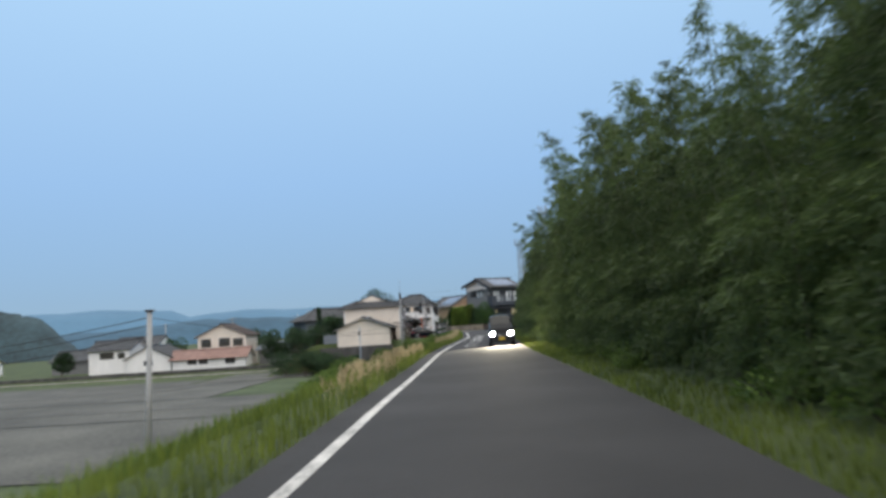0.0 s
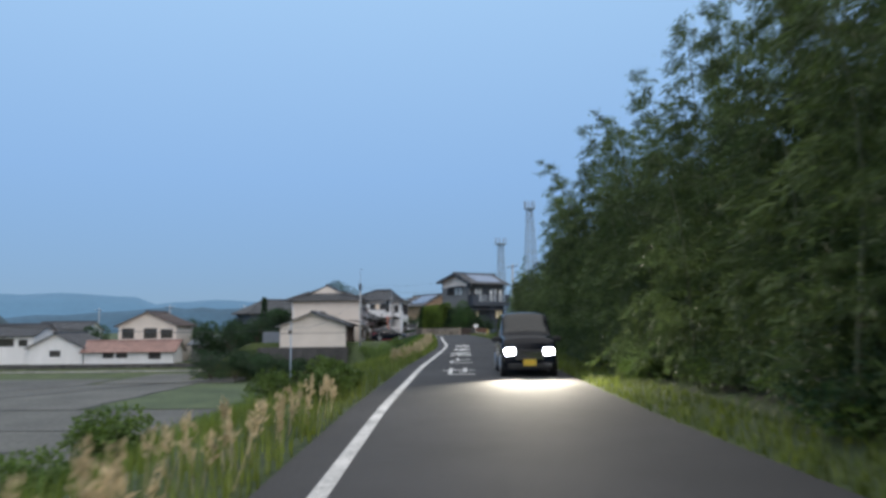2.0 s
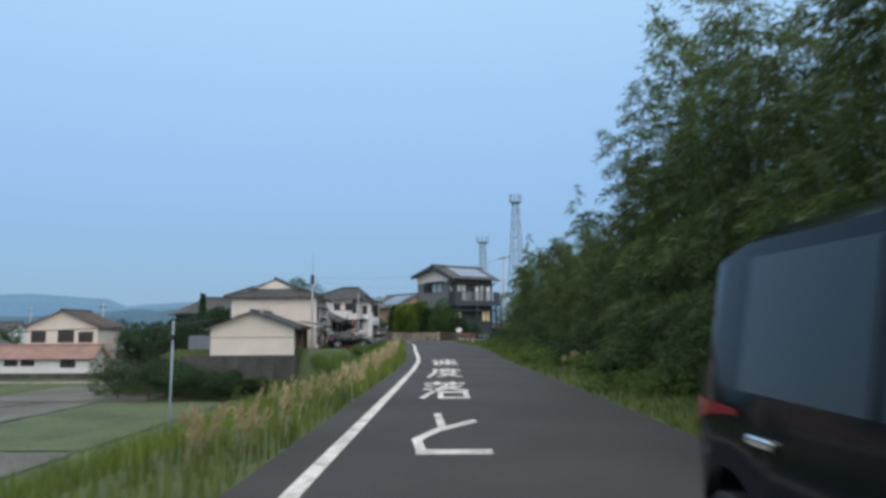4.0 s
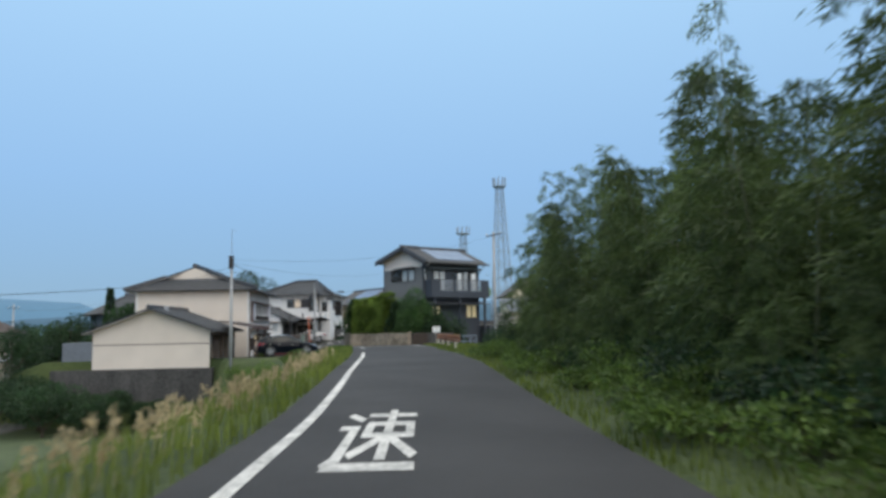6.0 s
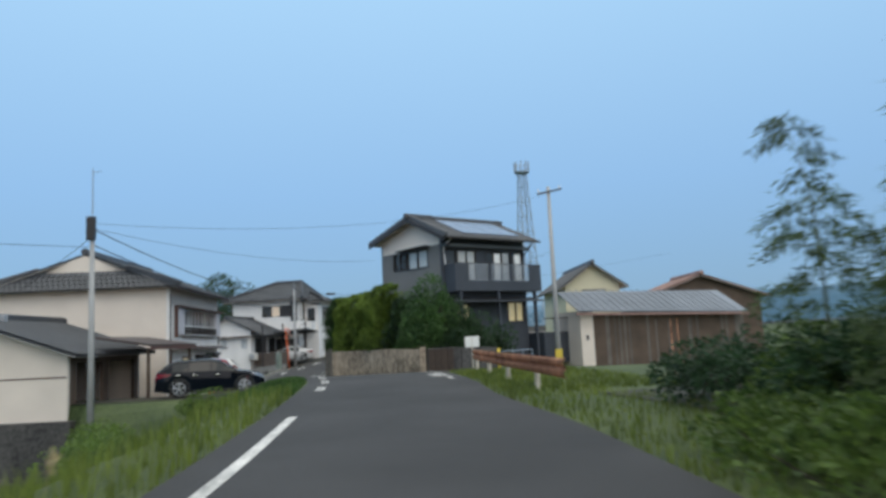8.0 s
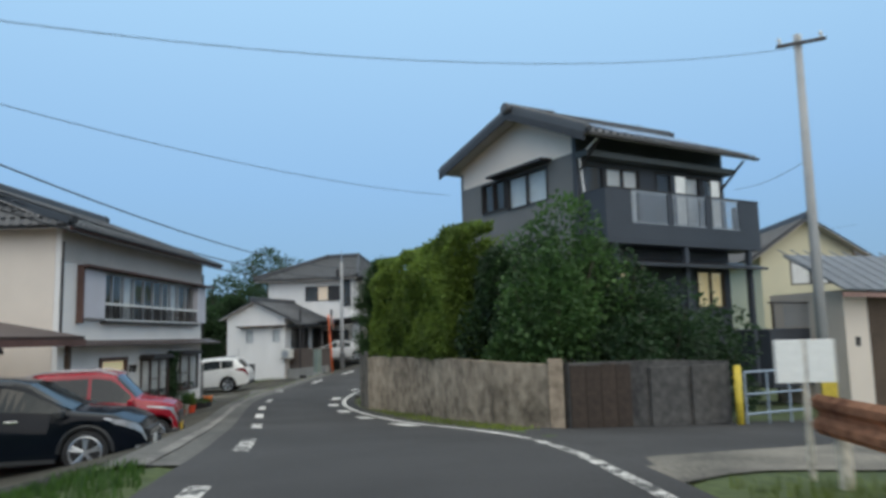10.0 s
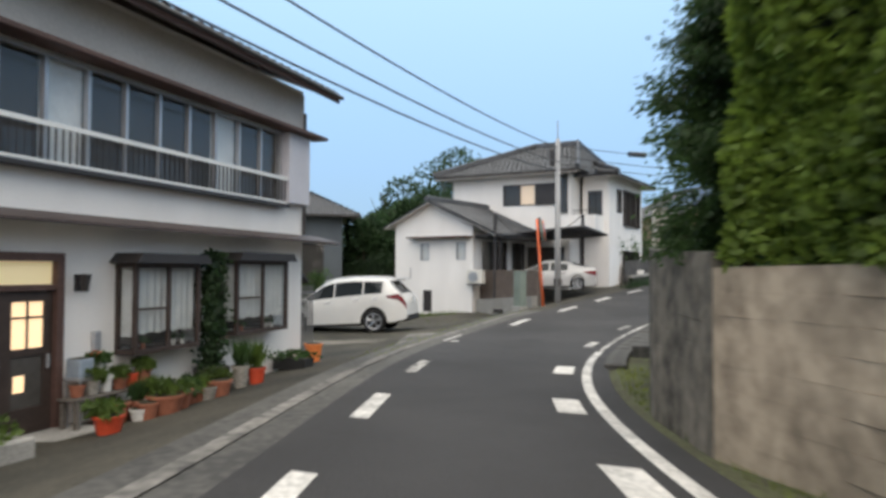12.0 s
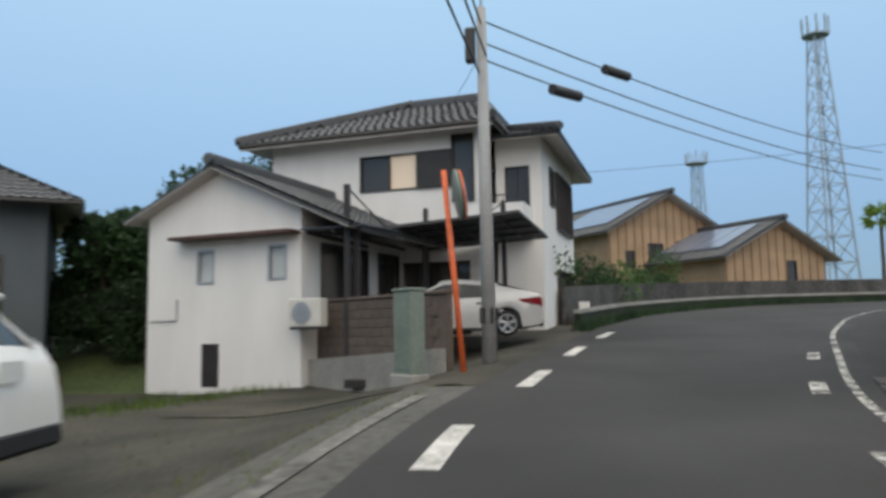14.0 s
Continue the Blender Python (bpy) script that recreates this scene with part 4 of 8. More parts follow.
        for x in (a + 0.03, b - 0.035):
            part("side_pane", bbox(x, x + 0.005, -q + e, -0.052, c + e, d - e), M["glass"], bay).visible_shadow = False
        bm = bmesh.new()
        n = 26
        top, low = [], []
        for i in range(n + 1):
            x = a + e + 0.01 + (b - a - 2 * e - 0.02) * i / n
            yv = -q + 0.13 + 0.018 * math.sin(i * 2.1) + 0.008 * math.sin(i * 5.3)
            top.append(bm.verts.new((x, yv, d - e)))
            low.append(bm.verts.new((x, yv, c + e + 0.24 + 0.015 * math.sin(i))))
        for i in range(n):
            bm.faces.new((low[i], low[i + 1], top[i + 1], top[i]))
        part("curtain", bm, M["curtain"], bay, "hanging lace curtain")
        for x in (a + 0.08, b - 0.09):
            part("side_curtain", bbox(x, x + 0.01, -q + 0.14, -0.06, c + e + 0.2, d - e), M["curtain"], bay)
        bm = bmesh.new()
        corner_prism(bm, [(a - 0.14, d + 0.003), (b + 0.14, d + 0.003), (b + 0.0, d + 0.16), (a + 0.0, d + 0.16)], q + 0.14)
        hood = part("window_hood", bm, M["dark"], bay)
        hood.matrix_basis = Matrix.Translation((0, -q - 0.143, 0))
        # board painted as the dark room behind the bay
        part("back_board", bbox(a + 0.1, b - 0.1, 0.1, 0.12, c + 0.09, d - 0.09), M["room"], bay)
        for i, x in enumerate((a + 0.28, mid + 0.2, mid + 0.42)):
            bm = bmesh.new()
            tube(bm, (x, -q + 0.09, c + e), (x, -q + 0.09, c + e + 0.1), 0.035, 0.045, 10)
            pl = part("sill_pot", bm, M["whitepot" if i else "terracotta"], bay)
            rg = np.random.default_rng(90 + i)
            v, f = leaf_quads(rg, np.array([[x, -q + 0.09, c + e + 0.1]]) + rg.normal(0, 0.02, (40, 3)), rg.normal(0, 0.5, (40, 3)) + [0, 0, 0.8], 0.09, 0.018)
            new("sill_plant", np_mesh("sill_plant", v, f, M["pine"])).parent = pl
    # entrance
    bm = bmesh.new()
    box(bm, 2.35, 2.47, -0.06, 0.14, 0.02, 2.5)
    box(bm, 4.08, 4.2, -0.06, 0.14, 0.02, 2.5)
    box(bm, 2.47, 4.08, -0.06, 0.14, 2.38, 2.5)
    box(bm, 2.47, 4.08, -0.04, 0.12, 1.98, 2.06)
    part("door_frame", bm, M["trim"], hs)
    part("transom", bbox(2.47, 4.08, 0.05, 0.08, 2.06, 2.38), M["litdim"], hs, "faintly lit transom light")
    for a, b, nm in ((2.48, 3.28, "door"), (3.28, 4.07, "door")):
        door = part(nm, ring(a, b, 0.03, 1.97, 0.14, 0.02, 0.08), M["bayframe"], hs, "dark wooden entrance door with small lit panes")
        mid = (a + b) / 2
        for c, d in ((0.17, 0.4), (1.1, 1.2), (1.6, 1.63)):
            part("door_rail", bbox(a + 0.14, b - 0.14, 0.024, 0.076, c, d), M["bayframe"], door)
        part("glazing_bar", bbox(mid - 0.015, mid + 0.015, 0.026, 0.074, 1.2, 1.83), M["bayframe"], door)
        for x0, x1 in ((a + 0.14, mid - 0.015), (mid + 0.015, b - 0.14)):
            for z0, z1 in ((1.2, 1.6), (1.63, 1.83)):
                part("pane", bbox(x0, x1, 0.045, 0.055, z0, z1), M["lit" if a > 3 else "room"], door)
        part("pane", bbox(a + 0.14, b - 0.14, 0.045, 0.055, 0.4, 1.1), M["room"], door)
        if a > 3:
            part("lit_pane", bbox(a + 0.2, a + 0.36, 0.03, 0.043, 0.62, 0.84), M["lit"], door, "small lamp-lit pane")
        part("handle", bbox(b - 0.1, b - 0.07, -0.03, 0.02, 0.9, 1.1, 0.008), M["alu"], door)
    # wall lamp by the door
    bm = bmesh.new()
    box(bm, 4.42, 4.5, -0.05, 0.0, 1.95, 2.2)
    tube(bm, (4.46, -0.02, 2.15), (4.46, -0.16, 2.2), 0.015)
    tube(bm, (4.46, -0.16, 2.2), (4.46, -0.16, 1.95), 0.09, 0.05, 6)
    part("wall_lamp", bm, M["dark"], hs, "dark lantern wall lamp")
    part("mailbox", bbox(4.75, 4.88, -0.08, -0.003, 0.95, 1.35, 0.01), M["alu"], hs)
    # pent skirt between the storeys
    bm = bmesh.new()
    corner_prism(bm, [(0, 2.97), (0.62, 2.885), (0.62, 2.925), (0, 3.08)], L + 1.0)
    skirt = part("skirt_roof", bm, M["browntile"], hs, "brown sheet skirt roof between the storeys")
    skirt.matrix_basis = Matrix.Translation((L + 0.75, -0.002, 0)) @ Matrix.Rotation(math.pi / 2, 4, "Z") @ Matrix.Scale(-1, 4, (1, 0, 0))
    bm = bmesh.new()
    corner_prism(bm, [(0, 2.94), (0.55, 2.865), (0.55, 2.885), (0, 2.962)], L + 0.98)
    so = part("skirt_soffit", bm, M["white"], hs, "white boarded soffit")
    so.matrix_basis = skirt.matrix_basis
    # upper gallery
    gal = window(hs, front, 2.3, 10.05, 3.72, 5.3, 10, "alu", ["room", "room", "curtain", "room", "room", "room", "room", "curtain", "room", "room"], 0.02, 0.06)
    part("gallery_sill", bbox(2.3, 10.06, -0.22, -0.002, 3.63, 3.7, 0.01), M["dark"], hs)
    part("gallery_head", bbox(0.9, 11.45, -0.42, -0.003, 5.32, 5.4, 0.01), M["trim"], hs)
    bm = bmesh.new()
    box(bm, 2.32, 10.0, -0.21, -0.15, 4.22, 4.29)
    box(bm, 2.32, 10.0, -0.19, -0.16, 3.72, 3.76)
    rail_ob = part("gallery_rail", bm, M["sign"], hs, "pale aluminium hand rail")
    for i in range(62):
        x = 2.4 + i * 0.1233
        part("baluster", bbox(x, x + 0.018, -0.185, -0.165, 3.75, 4.22), M["dark"], rail_ob)
    for a, b in ((1.0, 2.28), (10.07, 10.98)):
        part("shutter_box", bbox(a, b, -0.2, -0.003, 3.75, 5.3, 0.012), M["shutter"], hs, "pale metal shutter box")
    part("shutter_box", bbox(0.9, 0.997, -0.21, -0.003, 3.6, 5.32, 0.006), M["trim"], hs)
    # hipped gable roof
    o, top = 0.7, 8.5
    ez = H - 0.05
    ym = D / 2
    tiled_slope(hs, (-o, -o, ez), (L + 0.5, -o, ez), (L + 0.5, ym, top), (0.75, ym, top), M["tile"], 200)
    tiled_slope(hs, (L + 0.5, D + o, ez), (-o, D + o, ez), (0.75, ym, top), (L + 0.5, ym, top), M["tile"])
    tiled_slope(hs, (-o, D + o, ez), (-o, -o, ez), (0.35, ym - 2.5, ez + 1.05), (0.35, ym + 2.5, ez + 1.05), M["tile"], 90)
    bm = bmesh.new()
    corner_prism(bm, [(-2.3, ez + 1.08), (2.3, ez + 1.08), (0, top - 0.1)], 0.12)
    gb = part("gablet", bm, M["cream"], hs, "cream plaster gablet")
    gb.matrix_basis = Matrix.Translation((0.55, ym, 0)) @ Matrix.Rotation(-math.pi / 2, 4, "Z")
    gable(hs, (L, 0), (L, D), H, top - H - 0.1, M["white"])
    ridge(hs, (0.6, ym, top), (L + 0.5, ym, top), M["tile"], 0.16)
    ridge(hs, (-o, -o, ez + 0.08), (0.35, ym - 2.5, ez + 1.12), M["tile"], 0.1)
    ridge(hs, (-o, D + o, ez + 0.08), (0.35, ym + 2.5, ez + 1.12), M["tile"], 0.1)
    gutter_run(hs, (-o, -o - 0.06, ez - 0.04), (L + 0.5, -o - 0.06, ez - 0.04))
    eave_board(hs, (-o, -o + 0.03, ez - 0.02), (L + 0.5, -o + 0.03, ez - 0.02), 0.14, "trim")
    part("frieze_board", bbox(0.0, L, -0.03, -0.003, 5.45, 6.33), M["soffit"], hs)
    bm = bmesh.new()
    tube(bm, (0.03, -0.06, 3.1), (0.03, -0.06, 6.0), 0.035)
    part("downpipe", bm, M["dark"], hs)
    bm = bmesh.new()
    tube(bm, (10.99, -0.06, 3.1), (10.99, -0.06, 5.9), 0.035)
    part("downpipe", bm, M["dark"], hs)
    # side lattice and small canopy at the north end
    bm = bmesh.new()
    for i in range(9):
        box(bm, L + 0.05 + i * 0.13, L + 0.08 + i * 0.13, 0.3, 0.33, 0.05, 1.9)
    box(bm, L, L + 1.2, 0.29, 0.34, 0.3, 0.36)
    box(bm, L, L + 1.2, 0.29, 0.34, 1.7, 1.76)
    part("lattice_gate", bm, M["greywall"], hs, "grey metal lattice gate")
    bm = bmesh.new()
    corner_prism(bm, [(0, 0.55), (0.9, 0), (0.95, 0.04), (0, 0.62)], 1.0)
    cp = part("side_canopy", bm, M["dark"], hs, "small dark canopy on brackets")
    cp.matrix_basis = Matrix.Translation((L + 0.01, 0.3, 1.95))
    part("doorstep", bbox(2.2, 4.4, -0.75, -0.01, -0.12, 0.06, 0.02), M["kerb"], hs)
    return hs


shop_house()


# ---- the grey house with a balcony ----
def balcony_house():
    hs = thing("balcony_house", 0.61, 127.66, 0.72, 36.43, "grey two-storey house with pale pink gable, dark balcony and solar roof", "house")
    L, D, H = 6.6, 6.5, 7.55
    back_h, top, yp = 7.74, 8.82, 2.58
    up = [(0.2, 1.08, 4.15, 6.6), (1.15, 2.6, 4.15, 6.6), (3.3, 5.4, 4.15, 6.6), (5.5, 6.45, 4.15, 6.6), (0.95, 1.9, 2.2, 3.35), (4.95, 6.3, 2.25, 3.45)]
    front = wall(hs, (0, 0), (L, 0), -0.3, H, M["navy"], up)
    wall(hs, (L, 0.17), (L, D - 0.17), -0.3, H, M["greywall"])
    wall(hs, (L, D), (0, D), -0.3, H, M["greywall"])
    sideops = [(1.45, 2.88, 5.8, 6.85), (2.95, 5.15, 5.7, 6.8)]
    sidew = wall(hs, (0, D - 0.002), (0, 0.17), -0.3, 6.93, M["greywall"], sideops)
    for x, m in ((0.0, "palepink"), (L - 0.16, "greywall")):
        bm = bmesh.new()
        corner_prism(bm, [(0, 6.932 if x == 0.0 else H), (D - 0.17, 6.932 if x == 0.0 else H), (D - 0.17, H), (D - yp, top - 0.12), (0, back_h)], 0.16)
        gb = part("gable_wall", bm, M[m], hs)
        gb.matrix_basis = Matrix.Translation((x, D, 0)) @ Matrix.Rotation(-math.pi / 2, 4, "Z")
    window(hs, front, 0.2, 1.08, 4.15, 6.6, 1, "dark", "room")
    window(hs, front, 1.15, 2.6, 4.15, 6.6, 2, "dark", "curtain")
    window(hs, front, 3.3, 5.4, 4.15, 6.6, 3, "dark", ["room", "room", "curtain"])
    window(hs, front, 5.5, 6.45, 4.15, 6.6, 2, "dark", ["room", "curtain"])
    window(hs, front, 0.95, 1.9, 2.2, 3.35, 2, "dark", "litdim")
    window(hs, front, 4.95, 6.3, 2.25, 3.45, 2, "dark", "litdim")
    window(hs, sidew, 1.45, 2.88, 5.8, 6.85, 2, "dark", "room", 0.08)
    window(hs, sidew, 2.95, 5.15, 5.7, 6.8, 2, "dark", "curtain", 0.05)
    hood = part("window_hood", bbox(2.3, 5.4, -0.45, -0.003, 6.9, 6.98, 0.01), M["dark"], hs)
    hood.matrix_basis = sidew.matrix_basis
    o, of, orr = 0.6, 1.11, 0.55
    zf, zr = 7.2, 7.7
    xe = L + 0.4
    ra, rb = (-o, yp, top), (xe, yp, top)
    tiled_slope(hs, (-o, -of, zf), (xe, -of, zf), rb, ra, M["greytile"], 150)
    tiled_slope(hs, (xe, D + orr, zr), (-o, D + orr, zr), ra, rb, M["greytile"], 0)
    ridge(hs, ra, (1.2, yp, top), M["greytile"], 0.15)
    ridge(hs, (1.2, yp, top - 0.03), rb, M["greytile"], 0.11)
    ridge(hs, (-o + 0.1, -of, zf + 0.02), (-o + 0.1, yp - 0.2, top - 0.06), M["greytile"], 0.08)
    ridge(hs, (-o + 0.1, D + orr, zr + 0.02), (-o + 0.1, yp + 0.2, top - 0.06), M["greytile"], 0.08)

    def on_roof(yv):
        return zf + (top - zf) * (yv + of) / (yp + of) + 0.12
    for i in range(4):
        for j in range(2):
            a, y0 = 1.3 + i * 1.15, -0.45 + j * 1.35
            y1 = y0 + 1.3
            bm = bmesh.new()
            vs = [bm.verts.new(v) for v in ((a, y0, on_roof(y0)), (a + 1.1, y0, on_roof(y0)), (a + 1.1, y1, on_roof(y1)), (a, y1, on_roof(y1)))]
            lo = [bm.verts.new(v.co - Vector((0, 0, 0.035))) for v in vs]
            bm.faces.new(vs)
            bm.faces.new(lo[::-1])
            for q in range(4):
                bm.faces.new((vs[(q + 1) % 4], vs[q], lo[q], lo[(q + 1) % 4]))
            part("solar_panel", bm, M["solar"], hs, "flat bluish solar panel")
    # bargeboards
    for yy, ze in ((-of, zf), (D + orr, zr)):
        bm = bmesh.new()
        a, b = Vector((-o - 0.02, yy, ze - 0.02)), Vector((-o - 0.02, yp, top - 0.02))
        vs = []
        for c in (a, b):
            for dx, dz in ((-0.03, -0.24), (0.03, -0.24), (0.03, 0.0), (-0.03, 0.0)):
                vs.append(bm.verts.new(c + Vector((dx, 0, dz))))
        for f in ((0, 1, 2, 3), (7, 6, 5, 4), (0, 4, 5, 1), (1, 5, 6, 2), (2, 6, 7, 3), (3, 7, 4, 0)):
            bm.faces.new([vs[i] for i in f])
        bmesh.ops.recalc_face_normals(bm, faces=bm.faces[:])
        part("bargeboard", bm, M["dark"], hs)
    gutter_run(hs, (-o, -of - 0.05, zf - 0.05), (xe, -of - 0.05, zf - 0.05))
    part("eave_beam", bbox(0.0, L, -0.5, -0.003, 6.72, 6.9, 0.01), M["greydark"], hs)
    for x in (0.1, L - 0.1):
        bm = bmesh.new()
        tube(bm, (x, 0.0, 6.3), (x, -0.95, 7.1), 0.04, seg=6)
        part("eave_brace", bm, M["dark"], hs)
    # balcony
    B, S, E, F0, T = 1.0, 0.16, 7.0, 4.08, 5.68
    bal = part("balcony", bbox(S, E, -B, -0.003, F0, F0 + 0.14), M["navy"], hs, "dark metal balcony with pale slats")
    for q in ((S, E, -B, -B + 0.06, F0 + 0.145, 4.7), (S, S + 0.06, -B + 0.062, -0.01, F0 + 0.145, T), (E - 0.06, E, -B + 0.062, -0.01, F0 + 0.145, T),
              (S, 1.2, -B, -B + 0.06, 4.702, T), (6.0, E, -B, -B + 0.06, 4.702, T)):
        part("balcony_panel", bbox(*q), M["navy"], bal)
    part("top_rail", bbox(S - 0.01, E + 0.01, -B - 0.02, -B + 0.08, T + 0.003, T + 0.05, 0.008), M["dark"], bal)
    for a, b in ((2.7, 2.92), (4.4, 4.65)):
        part("balcony_post", bbox(a, b, -B, -B + 0.06, 4.702, T), M["navy"], bal)
    for a, b in ((1.2, 2.7), (2.92, 4.4), (4.65, 6.0)):
        part("slat_rail", bbox(a, b, -B + 0.012, -B + 0.05, 4.705, 4.75), M["alu"], bal)
        part("slat_rail", bbox(a, b, -B + 0.012, -B + 0.05, T - 0.05, T), M["alu"], bal)
        k = int((b - a) / 0.125)
        for i in range(k):
            x = a + 0.04 + i * (b - a - 0.05) / k
            part("slat", bbox(x, x + 0.045, -B - 0.012, -B + 0.01, 4.71, T - 0.005), M["alu"], bal)
    for x in (0.5, 3.4, 6.4):
        part("balcony_column", bbox(x, x + 0.16, -B + 0.05, -B + 0.21, -0.3, F0 - 0.003), M["navy"], hs)
    for x, w in ((3.45, 0.45), (5.1, 0.4)):
        part("laundry", bbox(x, x + w, -0.7, -0.66, 4.6, 6.35, 0.01), M["curtain"], hs, "pale cloth hung to dry")
    bm = bmesh.new()
    tube(bm, (0.05, -0.9, 7.12), (0.06, -0.1, 6.75), 0.035)
    tube(bm, (0.06, -0.1, 6.75), (0.18, -0.1, 5.7), 0.035)
    part("downpipe", bm, M["white"], hs)
    bm = bmesh.new()
    corner_prism(bm, [(0, 3.55), (1.25, 3.42), (1.25, 3.5), (0, 3.78)], L + 0.5)
    sk = part("ground_floor_eave", bm, M["tile"], hs)
    sk.matrix_basis = Matrix.Translation((L + 0.35, -0.002, 0)) @ Matrix.Rotation(math.pi / 2, 4, "Z") @ Matrix.Scale(-1, 4, (1, 0, 0))
    # terrace fence at the side, on a dark plinth
    tf = part("terrace", bbox(L + 0.1, L + 3.0, -1.3, 1.2, -0.4, 1.5, 0.02), M["navy"], hs, "dark raised terrace at the house side")
    for i in range(16):
        x = L + 0.9 + i * 0.13
        part("fence_slat", bbox(x, x + 0.05, -1.32, -1.29, 1.55, 2.3), M["alu"], tf)
    part("fence_rail", bbox(L + 0.1, L + 3.0, -1.34, -1.28, 2.31, 2.37), M["dark"], tf)
    # lower wing behind the hedge
    wing = simple_house("rear_wing_house", -1.4, 134.9, 0.7, 46.6, 5.5, 3.0, 3.4, 0.9, M["greywall"], M["tile"], "single-storey grey house with dark tiled roof behind the hedge", along="x")
    return hs


balcony_house()


# ---- the small gabled white house and the two-storey white house ----
def gabled_annexe():
    hs = thing("annexe_house", -22.3, 156.69, -0.5, -12.08, "small white gabled house with grey tiled roof", "house")
    w, d, h, rise = 4.7, 7.0, 4.42, 1.05
    ops = [(1.61, 2.14, 2.62, 3.48), (3.76, 4.3, 2.65, 3.5), (1.76, 2.31, 0.05, 1.12)]
    front = wall(hs, (0, 0), (w, 0), -0.5, h, M["white"], ops)
    rt = wall(hs, (w, 0.17), (w, d - 0.17), -0.3, h, M["white"], [(0.7, 3.2, 1.6, 3.6), (3.8, 5.2, 1.6, 3.6)])
    wall(hs, (w, d), (0, d), -0.3, h, M["white"])
    wall(hs, (0, d - 0.17), (0, 0.17), -0.3, h, M["white"])
    window(hs, front, 1.61, 2.14, 2.62, 3.48, 1, "alu", "curtain")
    window(hs, front, 3.76, 4.3, 2.65, 3.5, 1, "alu", "curtain")
    window(hs, rt, 0.7, 3.2, 1.6, 3.6, 2, "dark", "room")
    window(hs, rt, 3.8, 5.2, 1.6, 3.6, 2, "dark", "room")
    part("door", bbox(1.76, 2.31, 0.03, 0.07, 0.05, 1.12), M["dark"], hs, "low dark hatch door")
    part("window_hood", bbox(1.06, 4.68, -0.5, -0.003, 3.72, 3.8, 0.01), M["trim"], hs)
    gable(hs, (0, 0), (w, 0), h, rise, M["white"])
    gable(hs, (w, d), (0, d), h, rise, M["white"])
    o, s = 0.45, rise / (w / 2)
    top = h + rise + 0.1
    ez = top - s * (w / 2 + o)
    ra, rb = (w / 2, -o, top), (w / 2, d + o, top)
    tiled_slope(hs, (-o, d + o, ez), (-o, -o, ez), ra, rb, M["greytile"], 60)
    tiled_slope(hs, (w + o + 1.1, -o, ez - s * 1.1), (w + o + 1.1, d + o, ez - s * 1.1), rb, ra, M["greytile"], 150)
    ridge(hs, ra, rb, M["greytile"], 0.12)
    bm = bmesh.new()
    box(bm, w + 1.3, w + 1.42, 0.2, 0.32, 0.9, 3.75)
    box(bm, w + 1.3, w + 1.42, 4.2, 4.32, 0.9, 3.75)
    part("porch_post", bm, M["dark"], hs)
    # air conditioner on brackets
    ac = part("air_conditioner", bbox(w - 0.05, w + 0.8, -0.45, -0.12, 1.5, 2.15, 0.02), M["ac"], hs, "beige wall-hung air conditioner unit")
    bm = bmesh.new()
    tube(bm, (w + 0.3, -0.452, 1.82), (w + 0.3, -0.47, 1.82), 0.26, 0.25, 18)
    part("fan_grille", bm, M["alu"], ac)
    part("ac_bracket", bbox(w - 0.05, w + 0.8, -0.4, -0.003, 1.44, 1.495), M["dark"], ac)
    bm = bmesh.new()
    tube(bm, (1.0, -0.04, 2.25), (1.0, -0.04, 1.72), 0.018)
    tube(bm, (1.0, -0.04, 1.72), (0.1, -0.04, 1.72), 0.018)
    part("wall_pipe", bm, M["alu"], hs)
    return hs


gabled_annexe()


def hip_house():
    hs = thing("hip_roof_house", -21.08, 161.87, 0.3, -8.43, "white two-storey stucco house with hipped dark roof", "house")
    w, d, h = 7.1, 7.5, 6.85
    ops = [(3.21, 6.2, 4.91, 6.07), (6.3, 7.0, 4.4, 6.5), (0.8, 1.9, 1.0, 2.3), (4.4, 6.8, 0.4, 2.6)]
    front = wall(hs, (0, 0), (w, 0), -0.3, h, M["white"], ops)
    wall(hs, (w, 0.17), (w, 1.6), -0.3, h, M["white"])
    wall(hs, (w, d), (0, d), -0.3, h, M["white"])
    wall(hs, (0, d - 0.17), (0, 0.17), -0.3, h, M["white"])
    # the middle backing glows in place of a reflection in the glass
    window(hs, front, 3.21, 6.2, 4.91, 6.07, 3, "dark", ["room", "peach", "room"], 0.05)
    window(hs, front, 6.3, 7.0, 4.4, 6.5, 1, "dark", "room", 0.08)
    window(hs, front, 0.8, 1.9, 1.0, 2.3, 2, "dark", "room")
    window(hs, front, 4.4, 6.8, 0.4, 2.6, 2, "dark", "room")
    part("shutter_box", bbox(5.15, 6.3, -0.12, -0.055, 4.91, 6.07, 0.008), M["dark"], hs)
    # right wing, set back
    x0, x1, y0, y1 = w + 0.17, 8.75, 1.6, 8.2
    rw = wall(hs, (x1, y0 + 0.17), (x1, y1 - 0.17), -0.3, h - 0.2, M["white"], [(1.2, 2.0, 4.6, 5.9), (2.4, 5.6, 3.9, 5.95), (2.2, 5.4, 0.3, 2.5)])
    fw = wall(hs, (x0, y0), (x1, y0), -0.3, h - 0.2, M["white"], [(0.3, 1.1, 3.6, 5.7)])
    wall(hs, (x1, y1), (x0, y1), -0.3, h - 0.2, M["white"])
    window(hs, rw, 1.2, 2.0, 4.6, 5.9, 1, "dark", "room", 0.06)
